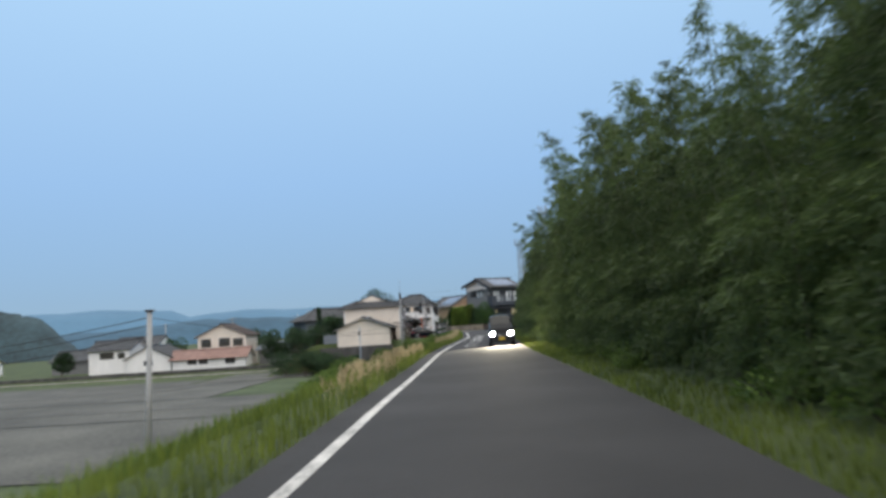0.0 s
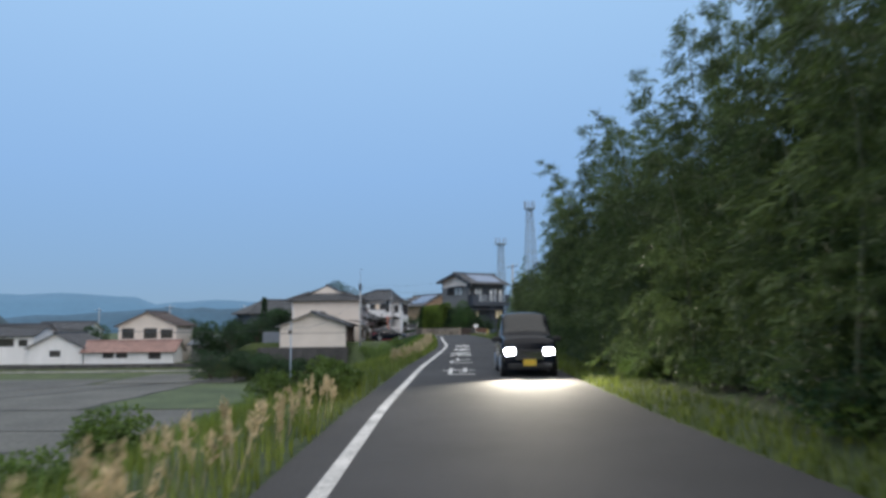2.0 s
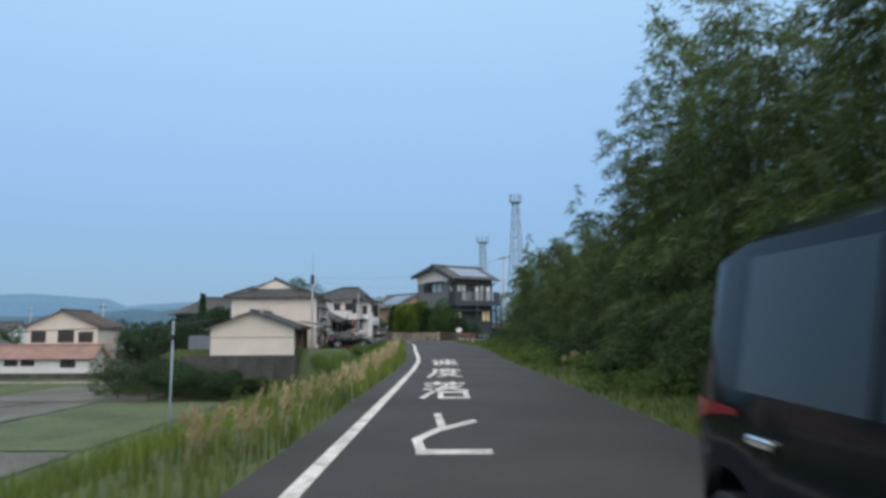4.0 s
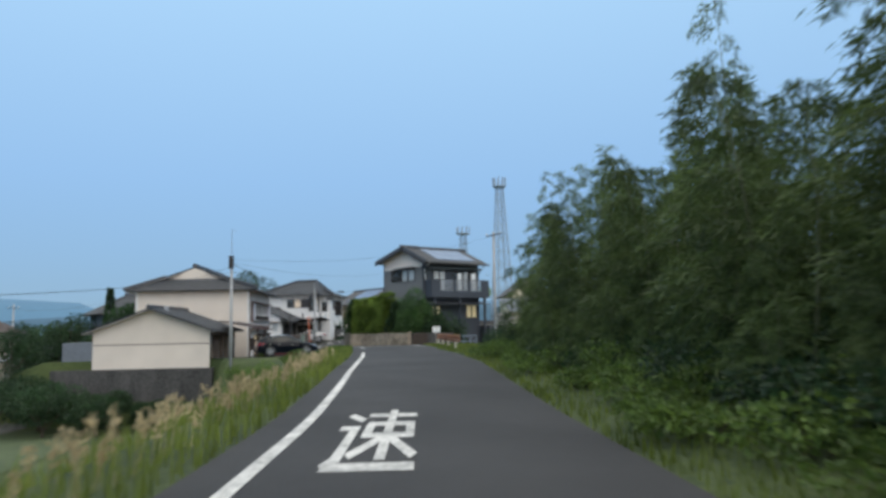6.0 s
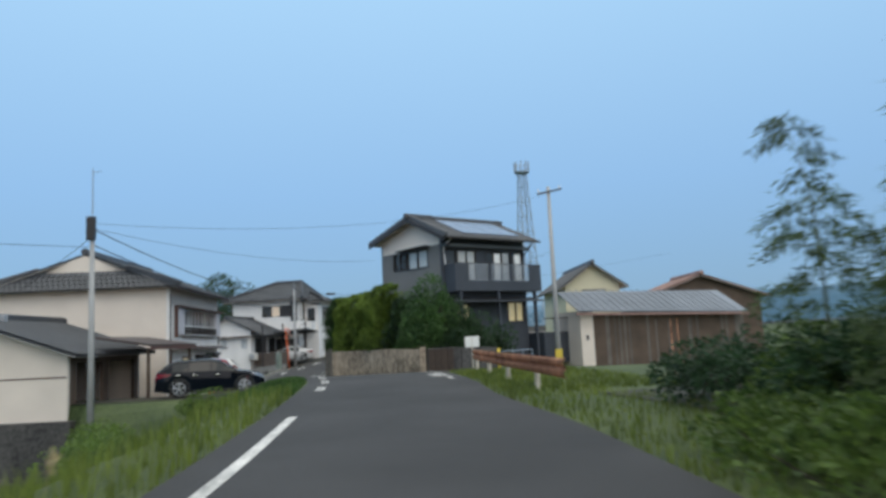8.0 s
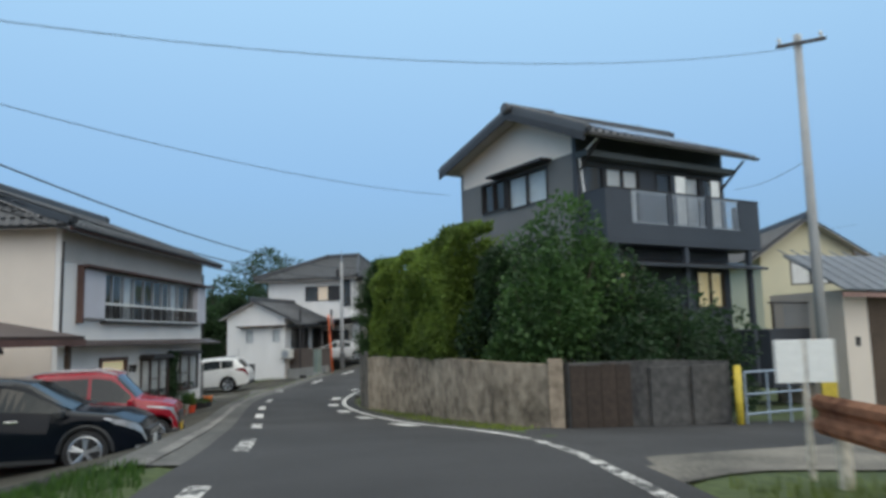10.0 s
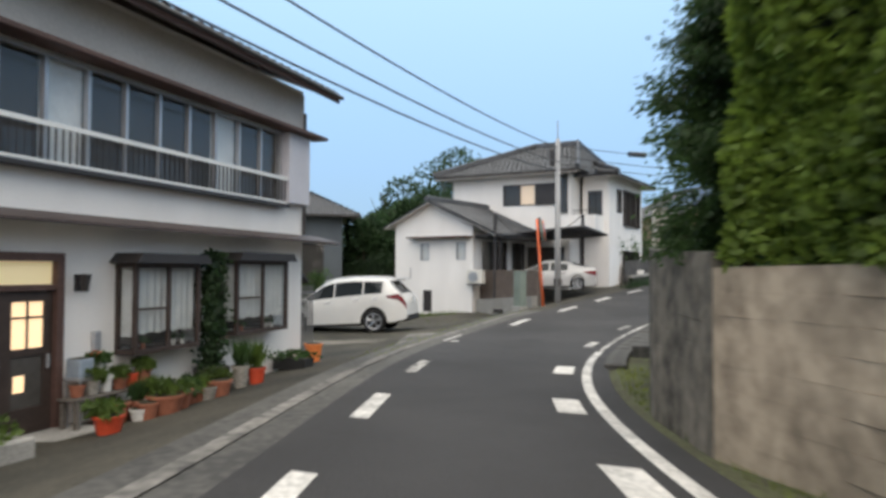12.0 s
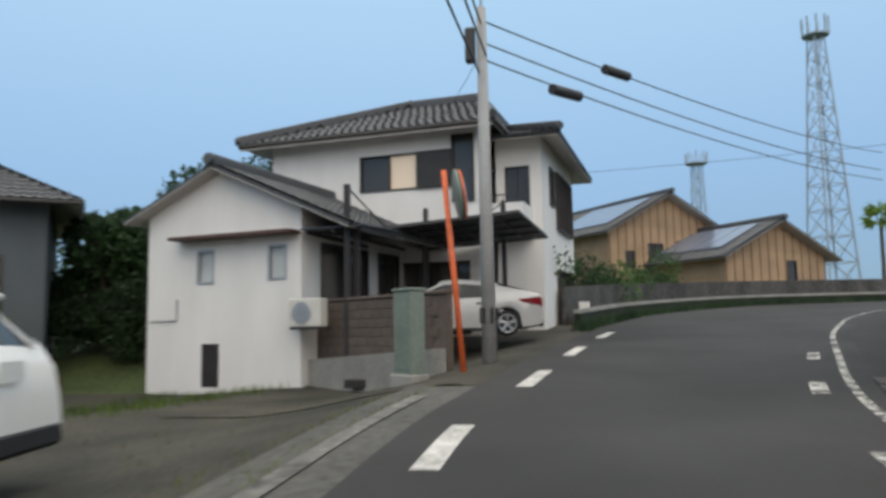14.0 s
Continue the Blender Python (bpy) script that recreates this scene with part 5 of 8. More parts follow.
    window(hs, rw, 2.4, 5.6, 3.9, 5.95, 3, "dark", "room", 0.14)
    window(hs, rw, 2.2, 5.4, 0.3, 2.5, 3, "dark", "room", 0.14)
    window(hs, fw, 0.3, 1.1, 3.6, 5.7, 2, "dark", "room")
    # corner balcony
    bal = part("balcony", bbox(w + 0.003, x1 - 0.3, 0.15, y0 - 0.003, 3.3, 3.5), M["white"], hs)
    bm = bmesh.new()
    box(bm, w + 0.003, x1 - 0.3, 0.15, 0.25, 3.503, 4.3)
    box(bm, x1 - 0.4, x1 - 0.3, 0.253, y0 - 0.003, 3.503, 4.3)
    part("balcony_parapet", bm, M["white"], bal)
    bm = bmesh.new()
    for i in range(6):
        tube(bm, (w + 0.2 + i * 0.17, 0.2, 4.3), (w + 0.2 + i * 0.17, 0.2, 4.55), 0.012, seg=5)
    tube(bm, (w + 0.1, 0.2, 4.56), (x1 - 0.3, 0.2, 4.56), 0.02, seg=6)
    part("balcony_rail", bm, M["dark"], bal)
    o, rise = 0.78, 1.84
    ez, top = h - 0.2, h + rise - 0.05
    cx0, cx1, cy = 3.6, 6.3, d / 2 - 0.2
    E = [(-o, -o, ez), (w + 0.7, -o, ez), (w + 0.7, d + o, ez), (-o, d + o, ez)]
    ra, rb = (cx0, cy, top), (cx1, cy, top)
    tiled_slope(hs, E[0], E[1], rb, ra, M["tile"], 150)
    tiled_slope(hs, E[1], E[2], rb, rb, M["tile"], 60)
    tiled_slope(hs, E[2], E[3], ra, rb, M["tile"])
    tiled_slope(hs, E[3], E[0], ra, ra, M["tile"])
    for c, r in ((E[0], ra), (E[1], rb), (E[2], rb), (E[3], ra)):
        ridge(hs, Vector(c) + Vector((0, 0, 0.06)), Vector(r) + Vector((0, 0, 0.04)), M["tile"], 0.1)
    ridge(hs, ra, rb, M["tile"], 0.14)
    ez2 = ez - 0.2
    F = [(w - 1.0, y0 - 1.0, ez2), (x1 + 0.75, y0 - 1.0, ez2), (x1 + 0.75, y1 + o, ez2), (w - 1.0, y1 + o, ez2)]
    r2a, r2b = (w + 0.2, 3.6, ez2 + 0.95), (w + 0.2, 6.2, ez2 + 0.95)
    tiled_slope(hs, F[0], F[1], r2a, r2a, M["tile"], 40)
    tiled_slope(hs, F[1], F[2], r2b, r2a, M["tile"], 80)
    tiled_slope(hs, F[2], F[3], r2b, r2b, M["tile"])
    ridge(hs, Vector(F[1]) + Vector((0, 0, 0.06)), r2a, M["tile"], 0.1)
    eave_board(hs, (-o, -o + 0.02, ez - 0.02), (w + 0.7, -o + 0.02, ez - 0.02), 0.15, "soffit")
    gutter_run(hs, (-o, -o - 0.04, ez - 0.05), (w + 0.7, -o - 0.04, ez - 0.05), 0.055)
    return hs


hip_house()

# carport over the silver car
cpt = thing("carport", -17.6, 155.4, 0.3, -7.0, "dark translucent carport on thin steel posts", "carport")
part("porch_roof", slab((0, 0, 3.0), (1.6, -0.08, 3.02), (1.6, 4.9, 3.3), (0, 4.9, 3.3), 0.05), M["navy"], cpt)
for i in range(3):
    part("porch_rib", bbox(0.1 + i * 0.7, 0.16 + i * 0.7, 0.0, 4.8, 2.86, 2.96), M["dark"], cpt)
A, B, C_, D_ = (Vector(v) for v in ((1.2, 2.2, 3.26), (4.69, 2.62, 3.53), (4.9, 5.84, 3.24), (1.2, 5.6, 3.02)))
part("canopy", slab(A, B, C_, D_, 0.04), M["navy"], cpt)
for p, q in [(A.lerp(B, k / 6), D_.lerp(C_, k / 6)) for k in range(7)] + [(A.lerp(D_, k / 4), B.lerp(C_, k / 4)) for k in range(5)]:
    bm = bmesh.new()
    tube(bm, p - Vector((0, 0, 0.07)), q - Vector((0, 0, 0.07)), 0.03, 0.03, 6)
    part("canopy_rib", bm, M["dark"], cpt)
for x, y, h in ((1.05, 0.1, 4.0), (1.25, 5.33, 4.19), (3.61, 5.45, 4.28)):
    part("post", bbox(x, x + 0.13, y, y + 0.13, -0.4, h, 0.01), M["dark"], cpt)
for p, q in (((1.1, 0.16, 3.95), (1.5, 1.6, 3.15)), ((1.3, 5.35, 4.15), (2.0, 3.6, 3.25)), ((3.66, 5.47, 4.22), (3.3, 3.6, 3.4))):
    bm = bmesh.new()
    tube(bm, p, q, 0.022)
    part("stay", bm, M["dark"], cpt)


# ---- garage on the retaining wall ----
def garage():
    hs = thing("garage", -23.45, 115.8, -0.45, 0.0, "cream gabled garage with dark tiled roof on a dark wall", "garage")
    w, d, h, rise = 8.4, 7.2, 2.75, 1.5
    wall(hs, (0, 0), (w, 0), 0, h, M["cream"])
    wall(hs, (w, 0.17), (w, d - 0.17), 0, h, M["wood"], [(0.6, 3.0, 0.0, 2.3), (3.6, 6.4, 0.0, 2.3)])
    wall(hs, (w, d), (0, d), 0, h, M["cream"])
    wall(hs, (0, d - 0.17), (0, 0.17), 0, h, M["cream"])
    gable(hs, (0, 0), (w, 0), h, rise, M["cream"])
    gable(hs, (w, d), (0, d), h, rise, M["cream"])
    part("seam_batten", bbox(0.02, w - 0.02, -0.015, -0.002, 1.72, 1.78), M["trim"], hs)
    o, s = 0.6, rise / (w / 2)
    top = h + rise + 0.08
    ez = top - s * (w / 2 + o)
    ra, rb = (w / 2, -o, top), (w / 2, d + o, top)
    tiled_slope(hs, (-o, d + o, ez), (-o, -o, ez), ra, rb, M["tile"], 60)
    tiled_slope(hs, (w + o, -o, ez), (w + o, d + o, ez), rb, ra, M["tile"], 120)
    ridge(hs, ra, rb, M["tile"], 0.13)
    part("lean_to", bbox(-2.3, -0.01, 0.3, 4.0, -0.02, 1.95, 0.02), M["tin"], hs, "pale blue sheet lean-to")
    part("roof_vent", bbox(4.4, 4.7, 1.8, 2.1, 4.0, 4.55, 0.02), M["alu"], hs)
    return hs


garage()
bm = bmesh.new()
box(bm, -26.2, -14.7, 115.35, 115.75, -5.0, -0.45)
box(bm, -15.1, -14.7, 115.76, 118.5, -5.0, -0.45)
box(bm, -26.2, -25.8, 115.76, 125.0, -5.0, -0.45)
tagged(part("retaining_wall", bm, M["darkcon"]), "dark stained retaining wall under the garage", "wall", kind="structure")
tagged(part("terrace", bbox(-25.75, -15.15, 115.8, 126, -4.6, -0.47), M["concrete"]), "concrete terrace behind the retaining wall", "terrace", kind="structure")

# low brown roofed carport by the parked cars
cp2 = thing("lean_to_carport", -15.0, 118.0, 0.0, 0.0, "low brown roofed carport beside the garage", "carport")
part("roof", slab((0, 0, 2.95), (2.5, 0, 2.5), (2.5, 6.0, 2.5), (0, 6.0, 2.95), 0.1), M["browntile"], cp2)
part("fascia", bbox(2.45, 2.53, 0.0, 6.0, 2.26, 2.42), M["trim"], cp2)
for y in (0.2, 2.9, 5.6):
    part("post", bbox(2.2, 2.32, y, y + 0.12, -0.6, 2.35), M["wood"], cp2)

# dark-roofed house behind the white car
simple_house("dark_roof_house", -37.1, 149.0, -0.9, 36.0, 14.0, 7.0, 5.93, 1.9, M["greydark"], M["tile"],
             "low house with dark hipped roof and wide dark windows", wins=[(2.0, 5.0, 1.4, 4.0, 2, "room"), (5.8, 9.0, 1.4, 4.0, 2, "room"), (9.8, 13.0, 1.4, 4.0, 2, "room")], hip=4.2, over=0.9, pieces=120)

# ---- cedar-clad houses beyond the bend ----
def cedar_house(x, y, z, rz, w, d, h, rise, label, wins):
    hs = simple_house("cedar_house", x, y, z, rz, w, d, h, rise, M["cedar"], M["greytile"], label, wins, over=0.7, along="y", pieces=60)
    n = int(w / 0.62)
    for i in range(n + 1):
        xx = min(w - 0.06, i * w / n)
        hh = h + rise * (1 - abs(xx - w / 2) / (w / 2)) - 0.1
        segs = [(-0.2, hh)]
        for a, b, c, e, *_ in wins:
            if a - 0.08 < xx < b + 0.02:
                segs = [(-0.2, c - 0.05), (e + 0.05, hh)]
        for c, e in segs:
            part("batten", bbox(xx, xx + 0.07, -0.035, -0.003, c, e), M["cedardark"], hs)
    s = rise / (w / 2)
    for j in range(5):
        bm = bmesh.new()
        y0 = 0.6 + j * 1.25
        a0, a1 = 0.4, w / 2 - 0.5
        vs = [bm.verts.new(v) for v in ((a0, y0, h + s * a0 + 0.16), (a1, y0, h + s * a1 + 0.16), (a1, y0 + 1.18, h + s * a1 + 0.16), (a0, y0 + 1.18, h + s * a0 + 0.16))]
        lo = [bm.verts.new(v.co - Vector((0, 0, 0.04))) for v in vs]
        bm.faces.new(vs)
        bm.faces.new(lo[::-1])
        for q in range(4):
            bm.faces.new((vs[(q + 1) % 4], vs[q], lo[q], lo[(q + 1) % 4]))
        part("solar_panel", bm, M["solar"], hs)
    return hs


cedar_house(-9.0, 184.0, 1.3, 35.0, 9.0, 11.0, 5.4, 2.3, "two-storey cedar-clad house with solar roof", [(1.2, 1.9, 2.9, 4.0, 1), (3.0, 4.2, 2.7, 4.5, 2), (5.3, 6.4, 3.4, 4.7, 2)])
cedar_house(-3.0, 181.0, 2.5, 35.0, 8.0, 8.0, 2.2, 1.9, "low cedar-clad house with grey roof", [(4.8, 5.6, 0.6, 1.8, 1)])

# ---- buildings to the right of the grey house ----
simple_house("yellow_house", 10.3, 142.0, 0.3, 2.0, 4.3, 9.0, 5.6, 1.5, M["yellow"], M["greytile"], "pale yellow two-storey gabled house with grey roof",
             wins=[(1.35, 3.2, 3.95, 5.1, 2, "curtain"), (1.3, 3.3, 0.6, 2.6, 2, "curtain")], along="y", pieces=40)
simple_house("red_roof_house", 15.6, 140.0, 0.0, 0.0, 9.0, 5.5, 4.4, 1.6, M["wood"], M["redtile"], "low wooden house with faded red tiled gable", along="y")


def shed():
    hs = thing("wooden_shed", 9.0, 130.4, 0.0, 20.0, "weathered plank shed with a grey sheet roof", "shed")
    w, d = 12.0, 3.4
    wall(hs, (0, 0), (0.9, 0), -0.6, 3.4, M["cream"], [(0.35, 0.55, 1.6, 1.9)], label="tan plaster panel")
    part("vent", bbox(0.35, 0.55, 0.02, 0.06, 1.6, 1.9), M["dark"], hs)
    back = wall(hs, (0.9, 0.05), (w, 0.05), -0.6, 3.2, M["wood"])
    wall(hs, (w, 0.22), (w, d), -0.6, 3.2, M["wood"])
    wall(hs, (w, d), (0, d), -0.6, 3.2, M["wood"])
    wall(hs, (0, d), (0, 0.17), -0.6, 3.4, M["cream"])
    rng = random.Random(4)
    x = 0.92
    while x < w - 0.2:
        b = rng.uniform(0.13, 0.2)
        rusty = 4.6 < x < 7.5
        part("plank", bbox(x, x + b - 0.012, rng.uniform(-0.005, 0.012), 0.045, -0.5 + rng.uniform(0, 0.1), 3.1 if not rusty else 2.7), M["rust" if rusty and rng.random() < 0.5 else "planks"], back)
        x += b
    part("roof", slab((-0.4, -0.6, 3.4), (w + 0.5, -0.8, 3.0), (w + 0.5, d * 0.6, 4.6), (-0.4, d * 0.6, 4.75), 0.07), M["tin"], hs, "grey corrugated sheet roof")
    for i in range(24):
        a = -0.6 + i * 0.53
        f = (a + 0.7) / (w + 1.2)
        bm = bmesh.new()
        tube(bm, (a, -0.8, 3.38 - 0.35 * f), (a, d * 0.6, 4.93 - 0.3 * f), 0.025, seg=5)
        part("roof_seam", bm, M["tin"], hs)
    part("fascia", slab((-0.72, -0.82, 3.28), (w + 0.5, -0.82, 2.93), (w + 0.5, -0.78, 2.93), (-0.72, -0.78, 3.28), 0.14), M["redtile"], hs)
    return hs


shed()

# ---- far village across the fields ----
village = [
    (-78.2, 140.0, -3.4, 2.0, 8.2, 8, 4.8, 1.6, "white", "tile", "white two-storey farmhouse with dark roof", [(2.2, 5.0, 2.9, 4.2, 2), (5.8, 7.2, 2.9, 4.0, 1)], "x"),
    (-70.2, 139.4, -3.4, 0.0, 8.8, 9, 2.8, 2.1, "white", "tile", "white gabled barn with dark roof", [(3.4, 5.2, 1.2, 2.2, 2)], "y"),
    (-57.4, 143.0, -3.4, 2.0, 9.6, 8, 6.2, 2.1, "cream", "browntile", "cream two-storey farmhouse with brown gabled roof", [(0.6, 2.6, 3.9, 5.6, 2), (4.2, 6.4, 3.9, 5.6, 2), (7.0, 9.0, 3.9, 5.4, 2)], "y"),
    (-60.9, 139.0, -3.4, 0.0, 14.4, 4, 2.2, 1.3, "white", "redtile", "long low white outbuilding with faded red roof", [(3.0, 4.8, 0.9, 1.7, 2), (5.2, 7.0, 0.9, 1.7, 2), (10.4, 12.4, 0.7, 1.9, 2)], "x"),
    (-45.5, 144.0, -3.4, -4.0, 6.0, 5, 3.0, 1.0, "greywall", "tin", "small grey shed with sheet roof", [(1.0, 2.6, 1.0, 2.2, 2)], "x"),
    (-92.0, 150.0, -3.4, 4.0, 10.0, 8, 3.0, 1.8, "greywall", "tile", "grey low house with dark roof", [(2.0, 5.0, 1.0, 2.2, 3)], "x"),
    (-100.0, 190.0, -3.4, 0.0, 12.0, 8, 5.5, 1.8, "white", "tile", "distant white house with dark roof", [(2.0, 5.0, 3.2, 4.6, 3)], "x"),
    (-33.0, 172.0, -2.5, -6.0, 9.0, 7, 6.0, 1.6, "cream", "tile", "cream house with dark roof behind trees", [(2.0, 5.0, 3.2, 4.6, 3)], "y"),
    (-130.0, 165.0, -3.4, 0.0, 11.0, 8, 3.0, 1.8, "white", "tile", "distant low white house", [(2.0, 5.0, 1.0, 2.2, 3)], "x"),
]
for x, y, z, rz, w, d, h, rise, wm, rm, lab, wins, al in village:
    simple_house("village_house", x, y, z, rz, w, d, h, rise, M[wm], M[rm], lab, wins, along=al, group="houses across the fields")
tagged(part("village_wall", bbox(-98, -30, 136.3, 136.7, -4.6, -3.3, 0.03), M["darkcon"]), "dark low wall along the village edge", "wall", kind="structure")
tagged(part("field_kerb", bbox(-98, -27.2, 133.4, 133.8, -4.6, -4.15, 0.02), M["kerb"]), "pale concrete kerb along the field", "kerb", kind="structure")


# ---- walls of the bend ----
def poly_wall(name, pts, z_top, t, material, label, step=0.8, z_base=None, cap=0.0):
    """A wall along a line of plan points; the foot follows the land, the top runs through z_top at each point."""
    P = [Vector((x, y)) for x, y in pts]
    dist = [0.0]
    for a, b in zip(P, P[1:]):
        dist.append(dist[-1] + (b - a).length)
    n = int(dist[-1] / step)
    bm = bmesh.new()
    prev = None
    xs, ys = [p.x for p in P], [p.y for p in P]
    for i in range(n + 1):
        s = dist[-1] * i / n
        x, y, zt = (float(np.interp(s, dist, v)) for v in (xs, ys, z_top))
        x2, y2 = (float(np.interp(s + 0.05, dist, v)) for v in (xs, ys))
        x1, y1 = (float(np.interp(s - 0.05, dist, v)) for v in (xs, ys))
        d = Vector((x2 - x1, y2 - y1)).normalized()
        nx, ny = d.y, -d.x
        zb = zt - cap if cap else lie(x, y) - 0.4 if z_base is None else z_base
        cur = [bm.verts.new(v) for v in ((x, y, zb), (x, y, zt), (x + nx * t, y + ny * t, zt), (x + nx * t, y + ny * t, zb))]
        if prev:
            for k in range(4):
                bm.faces.new((prev[k], cur[k], cur[(k + 1) % 4], prev[(k + 1) % 4]))
        else:
            bm.faces.new(cur)
        prev = cur
    bm.faces.new(prev[::-1])
    bmesh.ops.recalc_face_normals(bm, faces=bm.faces[:])
    return tagged(part(name, bm, material), label, "wall", kind="structure")


BEND = [(-0.75, 120.1), (-1.7, 121.2), (-2.6, 122.8), (-3.3, 124.4), (-4.1, 126.2), (-5.3, 128.3), (-6.2, 129.5)]
BEND2 = [(-6.21, 129.52), (-6.95, 131.6), (-7.2, 134.0), (-7.72, 139.0)]
poly_wall("wall_bend", BEND, [1.68, 1.7, 1.72, 1.72, 1.7, 1.68, 1.66], 0.2, M["wallcon"], "stained tan concrete garden wall round the bend")
poly_wall("wall_bend_end", BEND2, [1.8, 1.88, 2.02, 2.1], 0.2, M["mosscon"], "dark mossy concrete garden wall at the bend", 0.5)


poly_wall("wall_upstand", [(-6.96, 132.5), (-7.16, 134.0), (-7.18, 134.2)], [2.47, 2.5, 2.5], 0.15, M["cream"], "cream plastered upstand on top of the mossy wall", 0.4, 1.85)


def block_facing(owner, pts, tops, material, seed, bw=0.8, bh=0.21):
    """Thin block faces in courses on the road side of a wall, each a piece of its own."""
    P = np.array(pts)
    dist = np.concatenate([[0], np.cumsum(np.linalg.norm(np.diff(P, axis=0), axis=1))])
    rg = random.Random(seed)
    kinds = []
    for k in range(3):
        b = bbox(0.0, bw, -0.004, 0.004 + 0.0004 * k, 0.002, bh - 0.002, 0.001)
        me = bpy.data.meshes.new("block")
        b.to_mesh(me)
        b.free()
        me.materials.append(material)
        kinds.append(me)
    for r in range(7):
        s = 0.02 + (bw / 2 if r % 2 else 0.0)
        while s + bw < dist[-1]:
            x, y = np.interp(s, dist, P[:, 0]), np.interp(s, dist, P[:, 1])
            x2, y2 = np.interp(s + bw, dist, P[:, 0]), np.interp(s + bw, dist, P[:, 1])
            zt = float(np.interp(s, dist, tops))
            z = zt - 0.01 - (r + 1) * bh
            if z + bh > lie(x, y) - 0.1:
                ob = new("block", kinds[rg.randrange(3)])
                ob.parent = owner
                ob.matrix_basis = Matrix.Translation((x, y, z)) @ Matrix.Rotation(math.atan2(y2 - y, x2 - x), 4, "Z")
            s += bw


dirt = drape("dirt_strip", lambda u, v: (right_edge(v) - 0.03 + u * (float(np.interp(v, [q[1] for q in BEND + BEND2], [q[0] for q in BEND + BEND2])) - right_edge(v) + 0.04), v), 0, 1, 121.0, 138.9, 5, 40, 0.022, M["dirt"])
tagged(dirt, "brown dirt and dead grass strip under the wall", "ground", kind="structure")
tagged(part("wall_post", bbox(-0.74, -0.46, 119.98, 120.28, 0.1, 1.78, 0.015), M["wallcon"]), "concrete end post of the garden wall", "post", kind="structure")
poly_wall("wall_side", [(-0.45, 120.15), (1.6, 121.3), (3.0, 122.2)], [1.7, 1.68, 1.6], 0.18, M["darkcon"], "dark weathered concrete panel wall before the garden", 0.4)
for i in range(4):
    fb = part("fence_board", bbox(0, 0.335, -0.225, -0.183, 0.4, 1.66 - 0.02 * (i % 2), 0.006), M["oldwood"], bpy.data.objects["wall_side"], "dark brown weathered board")
    fb.matrix_basis = Matrix.Translation((-0.44 + 0.301 * i, 120.155 + 0.169 * i, 0)) @ Matrix.Rotation(math.atan2(1.15, 2.05), 4, "Z")
for i in range(2):
    pn = part("wall_panel", bbox(0, 0.95, -0.225, -0.183, 0.35, 1.55, 0.01), M["darkcon"], bpy.data.objects["wall_side"])
    pn.matrix_basis = Matrix.Translation((1.15 + i * 0.92, 121.02 + i * 0.57, 0)) @ Matrix.Rotation(math.atan2(0.9, 1.45), 4, "Z")
poly_wall("wall_far_side", [(-7.3, 139.6), (-7.35, 143.2), (-6.6, 149.0), (-4.2, 156.5), (-1.0, 164.0)], [0.35, 0.45, 0.75, 1.3, 1.9], 0.25, M["kerb"], "low pale concrete kerb wall on the bend")
poly_wall("wall_upper", [(-6.1, 140.5), (-5.9, 146.0), (-5.2, 151.5), (-2.6, 158.5)], [1.6, 1.7, 2.0, 2.6], 0.25, M["darkcon"], "dark block wall behind the kerb")
tagged(part("roadside_block", bbox(-5.3, -4.1, 150.0, 153.5, 0.2, 5.1, 0.03), M["concrete"]), "pale plastered outbuilding end behind the wall", "outbuilding")

poly_wall("yard_kerb", [(-9.4, 115.2), (-8.2, 114.8), (-6.6, 114.3)], [lie(-9.4, 115.2) + 0.16, lie(-8.2, 114.8) + 0.14, lie(-6.6, 114.3) + 0.1], 0.16, M["shoulder"], "low concrete kerb between the grass and the parking yard", 0.4)

# kerb, fence and white wall at the far left of the road
KY = [163, 166, 169, 172, 175, 178, 181, 184, 187, 190, 194, 200]
FY = KY
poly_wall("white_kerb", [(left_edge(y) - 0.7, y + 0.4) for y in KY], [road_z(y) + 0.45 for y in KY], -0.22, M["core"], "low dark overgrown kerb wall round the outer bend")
poly_wall("kerb_cap", [(left_edge(y) - 0.68, y + 0.4) for y in KY], [road_z(y) + 0.56 for y in KY], -0.26, M["kerb"], "pale concrete cap of the outer kerb wall", cap=0.12)
poly_wall("dark_fence", [(left_edge(y) - 1.2, y + 0.9) for y in FY], [road_z(y) + 1.35 for y in FY], -0.1, M["darkcon"], "dark block fence behind the pale kerb")


# concrete gutter stones and a step along the inside of the bend
gs = thing("kerb_stones", -8.6, 142.0, 0.0, 0, "worn concrete kerb stones with a step inside the bend", "kerb", kind="structure")
gs.matrix_basis = Matrix.Identity(4)
rk = random.Random(6)
for i in range(17):
    y = 136.6 + i * 0.82
    for a, b, t0, t1 in ((0.3, 0.72, -0.1, 0.07), (0.76, 1.35, -0.1, 0.24)):
        if a > 0.5 and y < 138.9:
            continue
        st = part("kerb_stone", bbox(a, b, 0.0, 0.8, t0, t1 + rk.uniform(-0.012, 0.012), 0.02), M["shoulder"], gs)
        ang = math.atan2(right_line(y + 0.4) - right_line(y - 0.4), 0.8)
        st.matrix_basis = Matrix.Translation((right_line(y), y, road_z(y))) @ Matrix.Rotation(-ang, 4, "Z")


margin = ribbon("paved_margin", lambda y: right_edge(y) - 0.004, lambda y: right_edge(y) + 1.6, 150.5, 176, -0.006, M["patch"], 0.6, 2)
tagged(margin, "dark paved margin inside the bend", "pavement", kind="structure")
